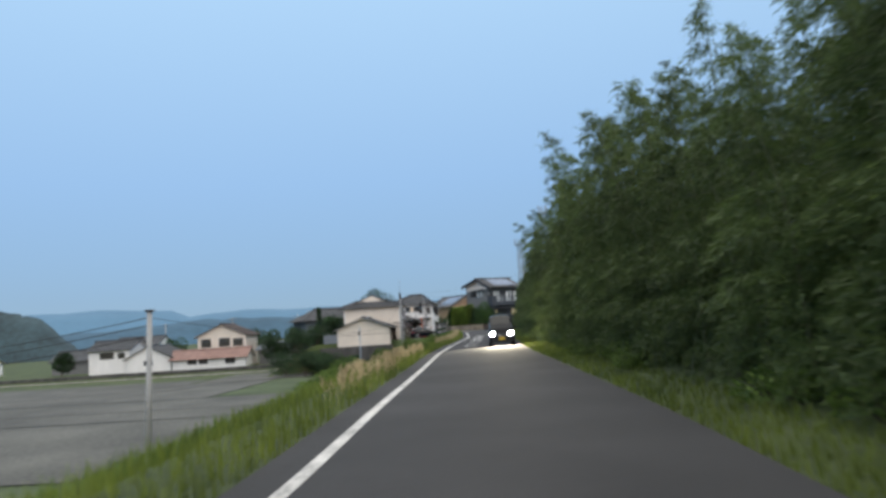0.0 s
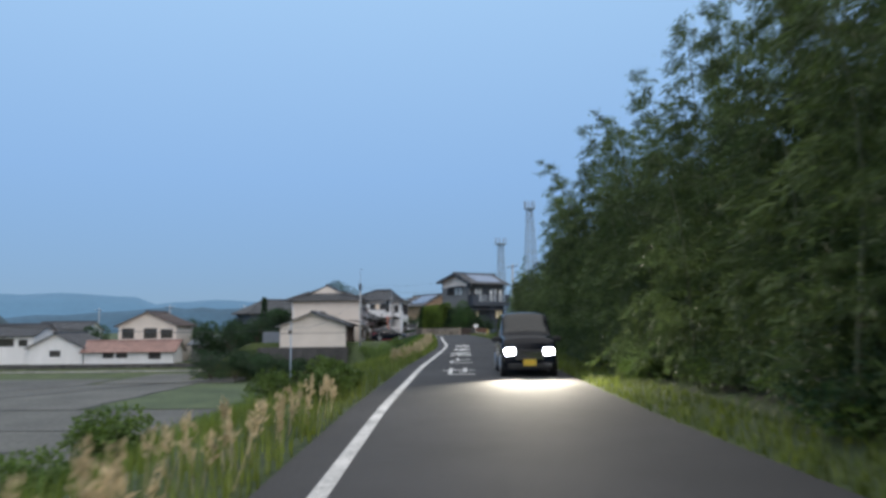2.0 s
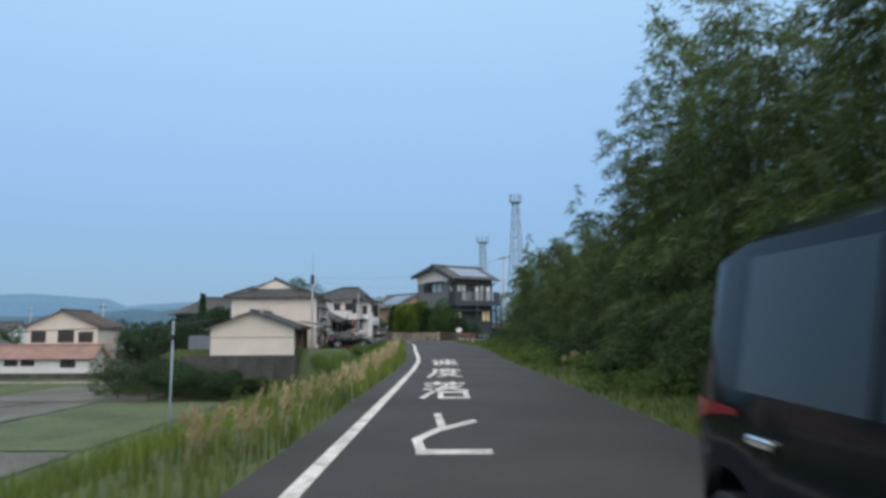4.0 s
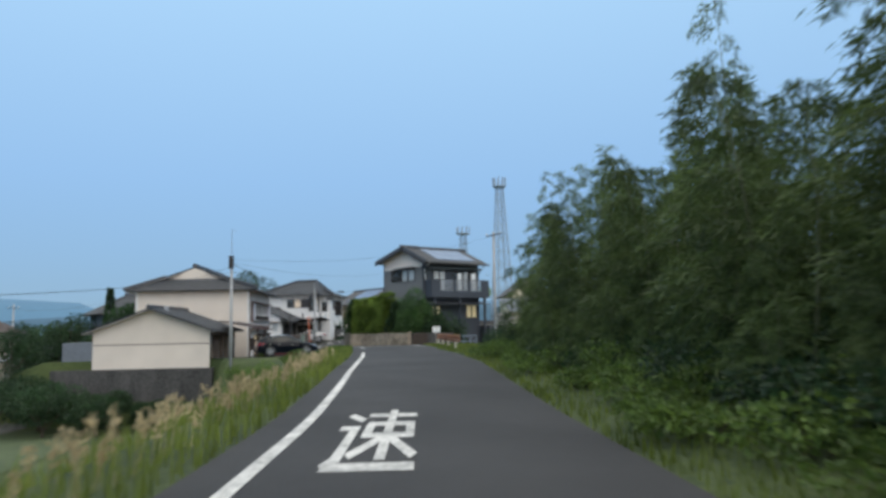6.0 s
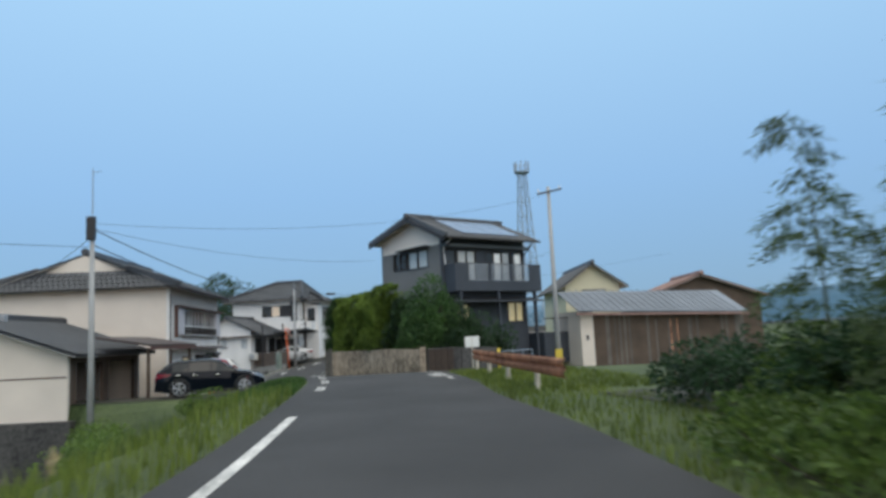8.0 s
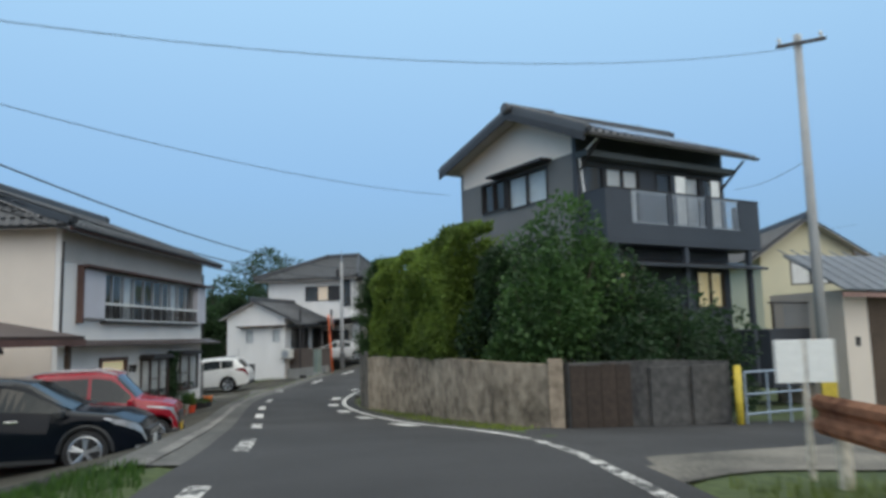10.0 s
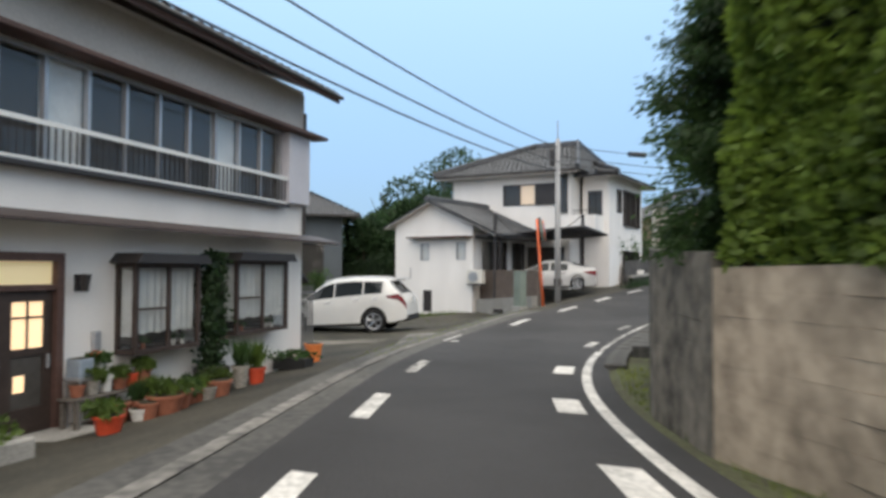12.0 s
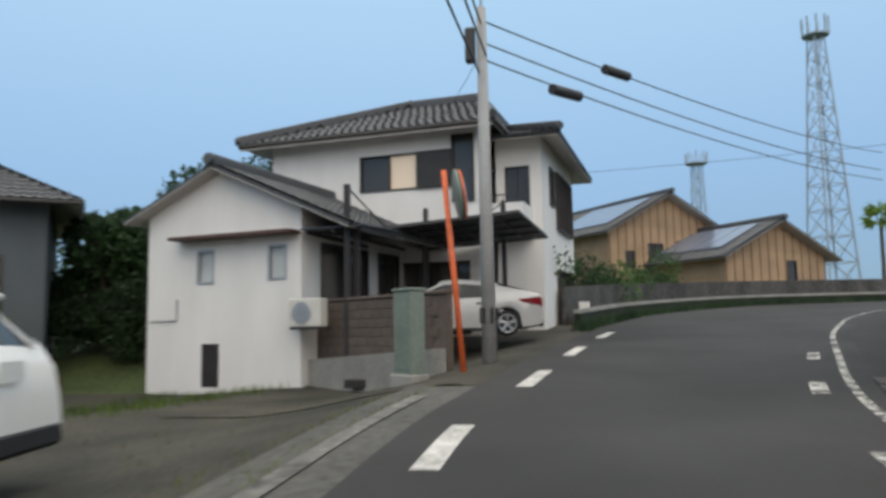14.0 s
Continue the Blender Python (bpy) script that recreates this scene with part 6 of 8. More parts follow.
apron = drape("house_apron", lambda u, v: (left_edge(v) + 0.02 - u * 5.2, v), 0, 1, 150.2, 165.5, 10, 22, 0.036, M["gravel"])
tagged(apron, "dark dirt apron before the carport", "ground", kind="structure")


# ---- distance ----
def hill(name, az0, az1, dist, depth, tops, material, label, seed):
    """A wooded ridge seen far off: az is x/y, tops the slope of its skyline as rows (az, rise)."""
    rng = random.Random(seed)
    n = 120
    ks = [r[0] for r in tops]
    vs = [r[1] for r in tops]
    V, F = [], []
    for i in range(n + 1):
        a = az0 + (az1 - az0) * i / n
        ln = math.hypot(a, 1)
        rise = float(np.interp(a, ks, vs)) * 0.86 - 0.002 + 0.004 * (noise.noise((a * 60, seed, 0)) + 0.5 * noise.noise((a * 170, seed, 3)))
        for j, (f, d) in enumerate(((0.0, 0.0), (0.35, 0.25), (0.72, 0.55), (1.0, 0.9), (0.6, 1.5), (0.0, 2.2))):
            r = dist + depth * d + depth * 0.12 * noise.noise((a * 25, j * 3.1, seed))
            top = (rise * dist + 2.0) * (1 + 0.9 * depth / dist) + 3.4
            V.append((a / ln * r, r / ln, -3.6 + top * f))
    for i in range(n):
        for j in range(5):
            b = i * 6 + j
            F.append((b, b + 6, b + 7, b + 1))
    ob = new(name, mesh_from(name, V, F, material))
    for p in ob.data.polygons:
        p.use_smooth = True
    return tagged(ob, label, "hill", kind="structure")


# each range carries its share of haze in its own colour
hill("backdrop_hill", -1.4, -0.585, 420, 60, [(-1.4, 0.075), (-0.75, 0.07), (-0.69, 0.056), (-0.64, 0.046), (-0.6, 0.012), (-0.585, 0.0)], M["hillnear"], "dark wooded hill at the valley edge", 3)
hill("backdrop_hill", -0.9, 1.6, 1150, 150, [(-0.9, 0.03), (-0.62, 0.02), (-0.5, 0.026), (-0.4, 0.034), (-0.3, 0.03), (-0.2, 0.026), (-0.1, 0.03), (0.1, 0.035), (0.6, 0.05), (1.6, 0.05)], M["hillmid"], "wooded hills tinted with blue-green haze in the middle distance", 5)
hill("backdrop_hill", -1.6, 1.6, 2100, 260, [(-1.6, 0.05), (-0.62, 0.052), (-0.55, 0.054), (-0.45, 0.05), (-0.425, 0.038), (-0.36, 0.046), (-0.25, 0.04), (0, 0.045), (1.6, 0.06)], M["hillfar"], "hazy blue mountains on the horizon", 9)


# ---- foliage kit ----
def bamboo(seed, h, lean, full=4):
    """One bamboo: a thin arching culm with side branches, and a crown of drooping leaf sprays."""
    rng = np.random.default_rng(seed)
    tr = thing("bamboo", 0, 0, -50, 0, "arching green bamboo with drooping leaf sprays beside the road", "bamboo", "bamboo grove along the road")

    def axis(z):
        k = z / h
        return np.array([-lean * k ** 2.3 + 0.12 * math.sin(k * 4 + seed), 0.25 * math.sin(k * 2.5 + seed * 2), z - 0.35 * lean * k ** 5])
    bm = bmesh.new()
    zs = np.linspace(-0.2, h * 0.985, 13)
    prev = None
    for z in zs:
        rr = 0.036 * (1 - z / h * 0.9)
        o = axis(max(z, 0)) + [0, 0, min(z, 0)]
        ring = [bm.verts.new((o[0] + rr * math.cos(i * 1.2566), o[1] + rr * math.sin(i * 1.2566), o[2])) for i in range(5)]
        if prev:
            for i in range(5):
                bm.faces.new((prev[i], prev[(i + 1) % 5], ring[(i + 1) % 5], ring[i]))
        prev = ring
    C, D = [], []
    node = 0.05 * h
    while node < h * 0.995:
        k = node / h
        base = axis(node)
        for b in range(full if k < 0.7 else max(1, full - 2)):
            az = rng.uniform(0, 2 * math.pi)
            ln = (0.14 + 1.3 * (1 - k) ** 0.7) * min(1.0, 0.45 + 1.6 * k) * rng.uniform(0.6, 1.25)
            out = np.array([math.cos(az), math.sin(az), 0.0])
            side = np.array([-math.sin(az), math.cos(az), 0.0])
            rise = rng.uniform(0.4, 0.75)
            for s in np.linspace(0.3, 1.0, max(3, int(7 * min(1.0, 0.3 + ln)))):
                p = base + out * ln * s + side * rng.normal(0, 0.12) * ln * s + np.array([0, 0, rise * ln * s - 0.85 * ln * s * s])
                m = rng.integers(9, 14)
                C.append(p + rng.normal(0, 1, (m, 3)) * np.array([0.075, 0.075, 0.035]))
                D.append(out * 0.75 + np.array([0, 0, -0.45]) + rng.normal(0, 0.48, (m, 3)))
        node += rng.uniform(0.2, 0.3) * (1.0 if k < 0.8 else 0.75)
    part("culm", bm, M["culm"], tr)
    v, f = leaf_quads(rng, np.concatenate(C), np.concatenate(D), 0.18, 0.0125)
    crown = new("crown", np_mesh("crown", v, f, M["bamboo"]))
    crown.parent = tr
    return tr


VARIANTS = [bamboo(11 + i, h, l, n) for i, (h, l, n) in enumerate(((9.6, 1.1, 4), (8.8, 1.4, 4), (9.2, 0.7, 4), (7.0, 0.9, 4), (6.6, 0.6, 4), (8.9, 0.5, 4), (4.6, 0.6, 4), (7.6, 0.25, 2)))]
rb = random.Random(21)


def grove_height(y):
    return float(np.interp(y, [-20, 12, 18, 25, 31, 52, 61, 65, 68, 80, 84, 90, 93, 96], [8.2, 8.3, 8.4, 8.8, 9.5, 9.3, 8.8, 5.7, 5.25, 5.85, 6.5, 6.2, 4.8, 3.0]))


rows = []
y = -9.0
while y < 95:
    rows.append((right_edge(y) + rb.uniform(2.3, 3.4), y, 0.88))
    y += rb.uniform(0.85, 1.35)
y = -9.0
while y < 94:
    rows.append((right_edge(y) + rb.uniform(4.6, 6.2), y, 1.0))
    y += rb.uniform(1.0, 1.7)
y = -9.0
while y < 90:
    rows.append((right_edge(y) + rb.uniform(7.0, 9.0), y, 0.95))
    y += rb.uniform(1.3, 2.1)
y = -9.0
while y < 92:
    rows.append((right_edge(y) + rb.uniform(1.5, 2.3), y, 0.5 if y < 60 else 0.35))
    y += rb.uniform(0.7, 1.2)
y = -8.0
while y < 84:
    rows.append((right_edge(y) + rb.uniform(9.5, 12), y, 0.9))
    y += rb.uniform(2.0, 3.0)
y = 62.0
while y < 88:
    rows.append((right_edge(y) + rb.uniform(3.4, 5.2), y, 0.82))
    y += rb.uniform(1.1, 1.6)
rows += [(5.8, 74.4, 1.0), (5.6, 92.6, 1.0)]
spires = 2
for i, (x, y, k) in enumerate(rows):
    want = grove_height(y) * k * rb.uniform(0.82, 1.1)
    if i >= len(rows) - spires:
        src, want, hh = VARIANTS[7], 7.6, 7.6
    else:
        pool = [(VARIANTS[j], (9.6, 8.8, 9.2, 7.0, 6.6, 8.9, 4.6)[j]) for j in ((0, 1, 2, 5) if want > 7.8 else (3, 4) if want > 5.2 else (6,))]
        src, hh = pool[rb.randrange(len(pool))]
    s = want / hh
    copy_thing(src, pose(x, y, lie(x, y), rb.uniform(-4, 4), rb.uniform(-4, 4), rb.uniform(-50, 50))).scale = ((0.75, 0.75, s) if i >= len(rows) - spires else (s * rb.uniform(0.95, 1.15), s * rb.uniform(0.95, 1.15), s))
for src in VARIANTS:
    for o in (*src.children_recursive, src):
        bpy.data.objects.remove(o)

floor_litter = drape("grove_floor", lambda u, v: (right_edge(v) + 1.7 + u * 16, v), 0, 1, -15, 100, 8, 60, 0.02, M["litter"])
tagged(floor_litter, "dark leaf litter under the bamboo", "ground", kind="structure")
# added bank in the foliage shade colour, so gaps in the grove read dark
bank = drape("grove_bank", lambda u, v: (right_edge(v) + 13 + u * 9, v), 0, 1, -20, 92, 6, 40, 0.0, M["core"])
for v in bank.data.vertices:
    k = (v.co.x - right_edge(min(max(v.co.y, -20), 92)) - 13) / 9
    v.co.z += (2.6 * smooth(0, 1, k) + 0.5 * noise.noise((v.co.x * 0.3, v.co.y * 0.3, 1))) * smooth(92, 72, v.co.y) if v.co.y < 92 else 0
tagged(bank, "near-black bank added as shade behind the bamboo", "slope", kind="structure")


def blades(name, spots, rng, h, w, material, label, lean=0.35, top=None):
    """Grass as bent single blades at the spots given."""
    n = len(spots)
    hh = (h * rng.uniform(0.5, 1.3, n))[:, None]
    az = rng.uniform(0, 2 * math.pi, n)
    s = np.stack([np.cos(az), np.sin(az), np.zeros(n)], 1)
    b = np.stack([-np.sin(az), np.cos(az), np.zeros(n)], 1) * rng.uniform(0, lean, (n, 1))
    p = np.asarray(spots)
    up = np.array([0, 0, 1.0])
    m = p + (up * 0.6 + b * 0.35) * hh
    t = p + (up * 0.95 + b * 1.1) * hh
    v = np.stack([p - s * w, p + s * w, m + s * w * 0.7, m - s * w * 0.7, t + s * w * 0.1, t - s * w * 0.1], 1).reshape(-1, 3)
    i = np.arange(n)[:, None] * 6
    f = np.concatenate([i + np.array([[0, 1, 2, 3]]), i + np.array([[3, 2, 4, 5]])])
    ob = new(name, np_mesh(name, v, f, material))
    return tagged(ob, label, "grass", kind="stuff")


def spots(rng, n, fx, y0, y1, jitter=1.0):
    ys = rng.uniform(y0, y1, n)
    out = []
    for y in ys:
        x = fx(y, rng.random())
        out.append((x, y, lie(x, y) - 0.02))
    return out


ng = np.random.default_rng(5)
blades("verge_grass", spots(ng, 17000, lambda y, r: left_edge(y) - 0.05 - 3.2 * r ** 1.3, 2, 104), ng, 0.33, 0.011, M["blade"], "green roadside grass on the embankment verge")
blades("verge_grass", spots(ng, 9000, lambda y, r: left_edge(y) - 2.6 - 6.0 * r, 2, 104), ng, 0.45, 0.014, M["weed"], "tall weeds down the embankment")
blades("verge_grass", spots(ng, 17000, lambda y, r: right_edge(y) + 0.05 + (1.15 + 0.8 * smooth(50, 64, y)) * r ** 1.2, 2, 112), ng, 0.17, 0.011, M["blade"], "green grass strip under the bamboo")
blades("verge_grass", spots(ng, 5000, lambda y, r: right_edge(y) + 0.3 + 4.0 * r, 101, 113), ng, 0.16, 0.012, M["blade"], "short grass behind the guardrail")
blades("verge_grass", spots(ng, 9000, lambda y, r: left_edge(y) - 0.08 - 4.2 * r - 0.25 * max(0.0, y - 113.0), 104, 114.6), ng, 0.15, 0.012, M["lawn"], "short grass beside the parking yard")
blades("verge_grass", spots(ng, 3200, lambda y, r: right_edge(y) + 0.15 + 0.9 * r, 119.5, 137), ng, 0.1, 0.01, M["blade"], "sparse grass in the dirt at the wall foot")
blades("yard_weed", spots(ng, 1500, lambda y, r: left_edge(y) - 0.62 - 0.75 * r ** 2, 136.5, 150), ng, 0.09, 0.007, M["blade"], "grass tufts along the gutter")
blades("yard_weed", spots(ng, 900, lambda y, r: left_edge(y) - 2.0 - 9 * r, 139, 156), ng, 0.1, 0.008, M["blade"], "sparse weeds in the gravel yard")
blades("yard_weed", spots(ng, 1500, lambda y, r: left_edge(y) - 6.0 - 4 * r, 150, 157), ng, 0.22, 0.01, M["weed"], "weeds along the house foot")


def seed_grass():
    """Dry golden plume grass: thin stems with feathery heads."""
    rng = np.random.default_rng(8)
    V, F, SV, SF = [], [], [], []
    C, D = [], []
    for y in list(rng.uniform(15, 36, 150)) + list(rng.uniform(49, 60, 60)) + list(rng.uniform(60, 92, 170)):
        x = left_edge(y) - rng.uniform(0.18, 0.75) - (0.3 if y > 64 else 0.0)
        z = lie(x, y)
        h = rng.uniform(0.2, 0.48) if y < 50 else rng.uniform(0.2, 0.42)
        ln = np.array([rng.normal(0.1, 0.16), rng.normal(0, 0.16), 1.0])
        top = np.array([x, y, z]) + ln * h
        m = 20
        ks = rng.uniform(0, 1, m)
        C.append(top[None] + ln[None] * (ks[:, None] * 0.17) + rng.normal(0, 0.02, (m, 3)))
        D.append(ln[None] + rng.normal(0, 0.35, (m, 3)))
        SV += [(x - 0.004, y, z), (x + 0.004, y, z), tuple(top + [0.003, 0, 0.05]), tuple(top - [0.003, 0, -0.05])]
        b = len(SV) - 4
        SF.append((b, b + 1, b + 2, b + 3))
    for y in rng.uniform(64.0, 66.5, 15):
        x = right_edge(y) + rng.uniform(0.9, 1.4)
        z = lie(x, y)
        top = np.array([x, y, z + rng.uniform(0.14, 0.34)])
        C.append(top[None] + np.array([0, 0, 0.16]) * rng.uniform(0, 1, (30, 1)) + rng.normal(0, 0.02, (30, 3)))
        D.append(np.array([0, 0, 1.0]) + rng.normal(0, 0.35, (30, 3)))
        b = len(SV)
        SV += [(x - 0.004, y, z), (x + 0.004, y, z), (x + 0.003, y, top[2] + 0.05), (x - 0.003, y, top[2] + 0.05)]
        SF.append((b, b + 1, b + 2, b + 3))
    v, f = leaf_quads(rng, np.concatenate(C), np.concatenate(D), 0.085, 0.012)
    n0 = len(v)
    v = np.concatenate([v, np.array(SV)])
    f = np.concatenate([f, np.array(SF) + n0])
    ob = new("plume_grass", np_mesh("plume_grass", v, f, M["seed"]))
    tagged(ob, "dry golden plume grass on the verge", "grass", kind="stuff")


seed_grass()


def clump_mesh(rng, n, rx, ry, rz, leaf, width, shell=0.55, droop=-0.1):
    """Leaves through an uneven ellipsoid made of several lobes."""
    lobes = [(np.array([rng.uniform(-0.55, 0.55) * rx, rng.uniform(-0.55, 0.55) * ry, rng.uniform(-0.5, 0.55) * rz]), rng.uniform(0.38, 0.62)) for _ in range(9)]
    C, D = [], []
    per = n // len(lobes)
    for c, k in lobes:
        d = rng.normal(size=(per, 3))
        d /= np.linalg.norm(d, axis=1, keepdims=True)
        r = shell + (1 - shell) * rng.random((per, 1)) ** 0.6
        C.append(c + d * r * k * np.array([rx, ry, rz]))
        D.append(d + np.array([0, 0, droop]) + rng.normal(0, 0.5, (per, 3)))
    return leaf_quads(rng, np.concatenate(C), np.concatenate(D), leaf, width)


def tree(x, y, h, r, material, label, seed, n=3500, leaf=0.2, width=0.07, trunk=0.12, low=0.35, name="tree", group=""):
    rng = np.random.default_rng(seed)
    z = lie(x, y)
    tr = thing(name, x, y, z, rng.uniform(0, 360), label, "tree", group)
    bm = bmesh.new()
    tube(bm, (0, 0, -0.2), (0.05, 0.03, h * low), trunk, trunk * 0.75, 8)
    for i in range(6):
        a = i * 1.05 + rng.uniform(0, 0.5)
        tube(bm, (0.05, 0.03, h * low * rng.uniform(0.75, 1.0)), (r * 0.6 * math.cos(a), r * 0.6 * math.sin(a), h * rng.uniform(0.55, 0.85)), trunk * 0.5, trunk * 0.12, 5)
    part("trunk", bm, M["bark"], tr)
    ch = h * (1 - low * 0.7) / 2
    v, f = clump_mesh(rng, n, r, r, ch, leaf, width)
    v[:, 2] += h - ch
    c = new("crown", np_mesh("crown", v, f, material))
    c.parent = tr
    return tr


def shrub(x, y, r, h, material, label, seed, n=1400, leaf=0.12, width=0.045, z=None, name="shrub"):
    rng = np.random.default_rng(seed)
    sb = thing(name, x, y, lie(x, y) if z is None else z, 0, label, "shrub")
    bm = bmesh.new()
    for i in range(5):
        a = i * 1.3
        tube(bm, (0, 0, -0.1), (r * 0.5 * math.cos(a), r * 0.5 * math.sin(a), h * 0.6), 0.02, 0.008, 4)
    part("stem", bm, M["bark"], sb)
    v, f = clump_mesh(rng, n, r, r, h / 2, leaf, width)
    v[:, 2] += h / 2
    c = new("foliage", np_mesh("foliage", v, f, material))
    c.parent = sb
    return sb


# weeds and climbers along the grove foot
rw = random.Random(3)
for i in range(190):
    y = rw.uniform(2, 98) if i > 70 else rw.uniform(60, 98)
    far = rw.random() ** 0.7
    x = right_edge(y) + 0.7 + 2.4 * far
    h = 0.3 + 1.1 * far * rw.uniform(0.6, 1.15)
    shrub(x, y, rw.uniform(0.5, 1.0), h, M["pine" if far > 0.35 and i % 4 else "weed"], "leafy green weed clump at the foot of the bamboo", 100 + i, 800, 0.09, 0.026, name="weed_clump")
for i, (x, y, r, h) in enumerate(((-2.5, 37.6, 0.42, 0.55), (-2.6, 39.0, 0.5, 0.6), (-2.9, 40.2, 0.55, 0.7), (-5.5, 35.5, 1.0, 1.0), (-6.2, 33.0, 1.1, 0.9), (-5.0, 43, 0.8, 0.9), (-8.5, 104, 1.2, 1.7), (-9.5, 107, 1.3, 1.8), (-10.8, 109.5, 1.3, 1.6), (-12.0, 111.5, 1.2, 1.4), (-8.0, 111.2, 1.0, 1.1))):
    shrub(x, y, r, h, M["weed"], "leafy green bush on the embankment", 600 + i, 2200, 0.085, 0.03)


# ---- hedge over the bend wall ----
def hedge():
    rng = np.random.default_rng(17)
    hd = thing("hedge", -3.0, 122.0, 1.8, 0, "tall clipped green hedge growing over the concrete wall", "hedge")
    pts = [(-2.35, 124.15), (-2.7, 124.9), (-3.5, 126.7), (-4.65, 128.7), (-5.5, 130.0)]
    P = np.array(pts)
    dist = np.concatenate([[0], np.cumsum(np.linalg.norm(np.diff(P, axis=0), axis=1))])

    def at(s):
        x, y = np.interp(s, dist, P[:, 0]), np.interp(s, dist, P[:, 1])
        x2, y2 = np.interp(s + 0.4, dist, P[:, 0]), np.interp(s + 0.4, dist, P[:, 1])
        x1, y1 = np.interp(s - 0.4, dist, P[:, 0]), np.interp(s - 0.4, dist, P[:, 1])
        d = np.array([x2 - x1, y2 - y1])
        d /= np.linalg.norm(d)
        return np.array([x, y]), d, np.array([-d[1], d[0]])
    # added solid inside the leaves, its colour painted as deep shade
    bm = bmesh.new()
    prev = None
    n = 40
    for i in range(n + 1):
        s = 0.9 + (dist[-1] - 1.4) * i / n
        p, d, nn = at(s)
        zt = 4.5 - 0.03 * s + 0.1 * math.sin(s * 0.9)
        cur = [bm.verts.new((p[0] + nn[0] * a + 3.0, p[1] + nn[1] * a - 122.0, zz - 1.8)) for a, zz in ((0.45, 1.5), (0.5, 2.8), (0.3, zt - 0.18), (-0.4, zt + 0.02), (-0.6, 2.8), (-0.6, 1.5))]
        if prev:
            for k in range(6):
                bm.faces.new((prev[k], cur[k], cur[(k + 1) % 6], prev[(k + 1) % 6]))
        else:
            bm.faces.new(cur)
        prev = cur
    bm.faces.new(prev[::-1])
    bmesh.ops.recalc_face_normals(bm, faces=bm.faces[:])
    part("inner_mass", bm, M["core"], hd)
    m = 48000
    S = rng.uniform(-0.1, dist[-1], m)
    S[:6000] = 0.25 + rng.normal(0, 0.16, 6000)
    C, D = np.zeros((m, 3)), np.zeros((m, 3))
    face = rng.random(m)
    face[:6000] = 2.0
    for i in range(m):
        p, d, nn = at(S[i])
        zt = 4.75 - 0.03 * S[i] + 0.18 * noise.noise((S[i] * 0.5, 0, 0)) + 0.25 * noise.noise((S[i] * 1.7, 2, 0))
        bulge = 0.2 * noise.noise((S[i] * 0.8, 0, 5)) + 0.12 * noise.noise((S[i] * 2.3, 1, 5))
        if face[i] < 0.68:
            z = rng.uniform(1.7, zt)
            b2 = 0.34 * noise.noise((S[i] * 1.15, z * 1.15, 7))
            a = 0.62 + bulge + b2 + rng.uniform(-0.12, 0.1) - 0.35 * max(0, (z - zt + 0.6) / 0.6) ** 2
            o = np.array([nn[0], nn[1], 0.15])
        elif face[i] < 0.9:
            a = rng.uniform(-0.6, 0.5)
            z = zt + rng.uniform(-0.12, 0.14) + 0.2 * (0.5 - a)
            o = np.array([nn[0] * 0.3, nn[1] * 0.3, 1.0])
        elif face[i] == 2.0:
            a = rng.uniform(-0.6, 0.6)
            z = rng.uniform(1.7, zt - 0.1)
            o = np.array([-d[0], -d[1], 0.15])
        else:
            z = rng.uniform(1.9, zt)
            a = -0.7 + rng.uniform(-0.1, 0.1)
            o = np.array([-nn[0], -nn[1], 0.2])
        C[i] = (p[0] + nn[0] * a + 3.0, p[1] + nn[1] * a - 122.0, z - 1.8)
        D[i] = o + rng.normal(0, 0.55, 3)
    v, f = leaf_quads(rng, C, D, 0.11, 0.034)
    ob = new("leaves", np_mesh("leaves", v, f, M["hedge"]))
    ob.parent = hd
    ob["kind"] = "stuff"


hedge()
tree(-0.45, 122.8, 5.1, 1.7, M["garden"], "leafy green garden tree bulging over the wall", 31, 9000, 0.13, 0.045, 0.1, 0.12)
def evergreen(x, y, h, r, label, seed):
    """A dense evergreen: whorls of branches that carry flat drooping sprays."""
    rng = np.random.default_rng(seed)
    tr = thing("evergreen_tree", x, y, lie(x, y), 0, label, "tree")
    bm = bmesh.new()
    tube(bm, (0, 0, -0.2), (0.04, 0.02, h * 0.96), 0.09, 0.02, 8)
    C, D = [], []
    z = 1.9
    while z < h:
        for _ in range(7):
            a = rng.uniform(0, 2 * math.pi)
            ln = r * rng.uniform(0.6, 1.2) * min(1.0, 0.35 + 1.9 * (1 - z / h))
            out = np.array([math.cos(a), math.sin(a), 0.0])
            tip = np.array([0, 0, z]) + out * ln + np.array([0, 0, 0.25 * ln])
            tube(bm, (0, 0, z), tuple(tip * np.array([0.85, 0.85, 1.0])), 0.014, 0.005, 4)
            for k in np.linspace(0.3, 1.0, 7):
                p = np.array([0, 0, z]) + out * ln * k + np.array([0, 0, 0.25 * ln * k - 0.12 * k * k])
                m = 60
                C.append(p + rng.normal(0, 1, (m, 3)) * np.array([0.1, 0.1, 0.07]))
                D.append(out * 0.7 + np.array([0, 0, -0.35]) + rng.normal(0, 0.45, (m, 3)))
        z += rng.uniform(0.13, 0.2)
    part("trunk", bm, M["bark"], tr)
    v, f = leaf_quads(rng, np.concatenate(C), np.concatenate(D), 0.075, 0.016)
    c = new("crown", np_mesh("crown", v, f, M["garden"]))
    c.parent = tr


evergreen(-5.9, 130.7, 5.1, 0.84, "dense dark evergreen tree at the end of the hedge", 30)
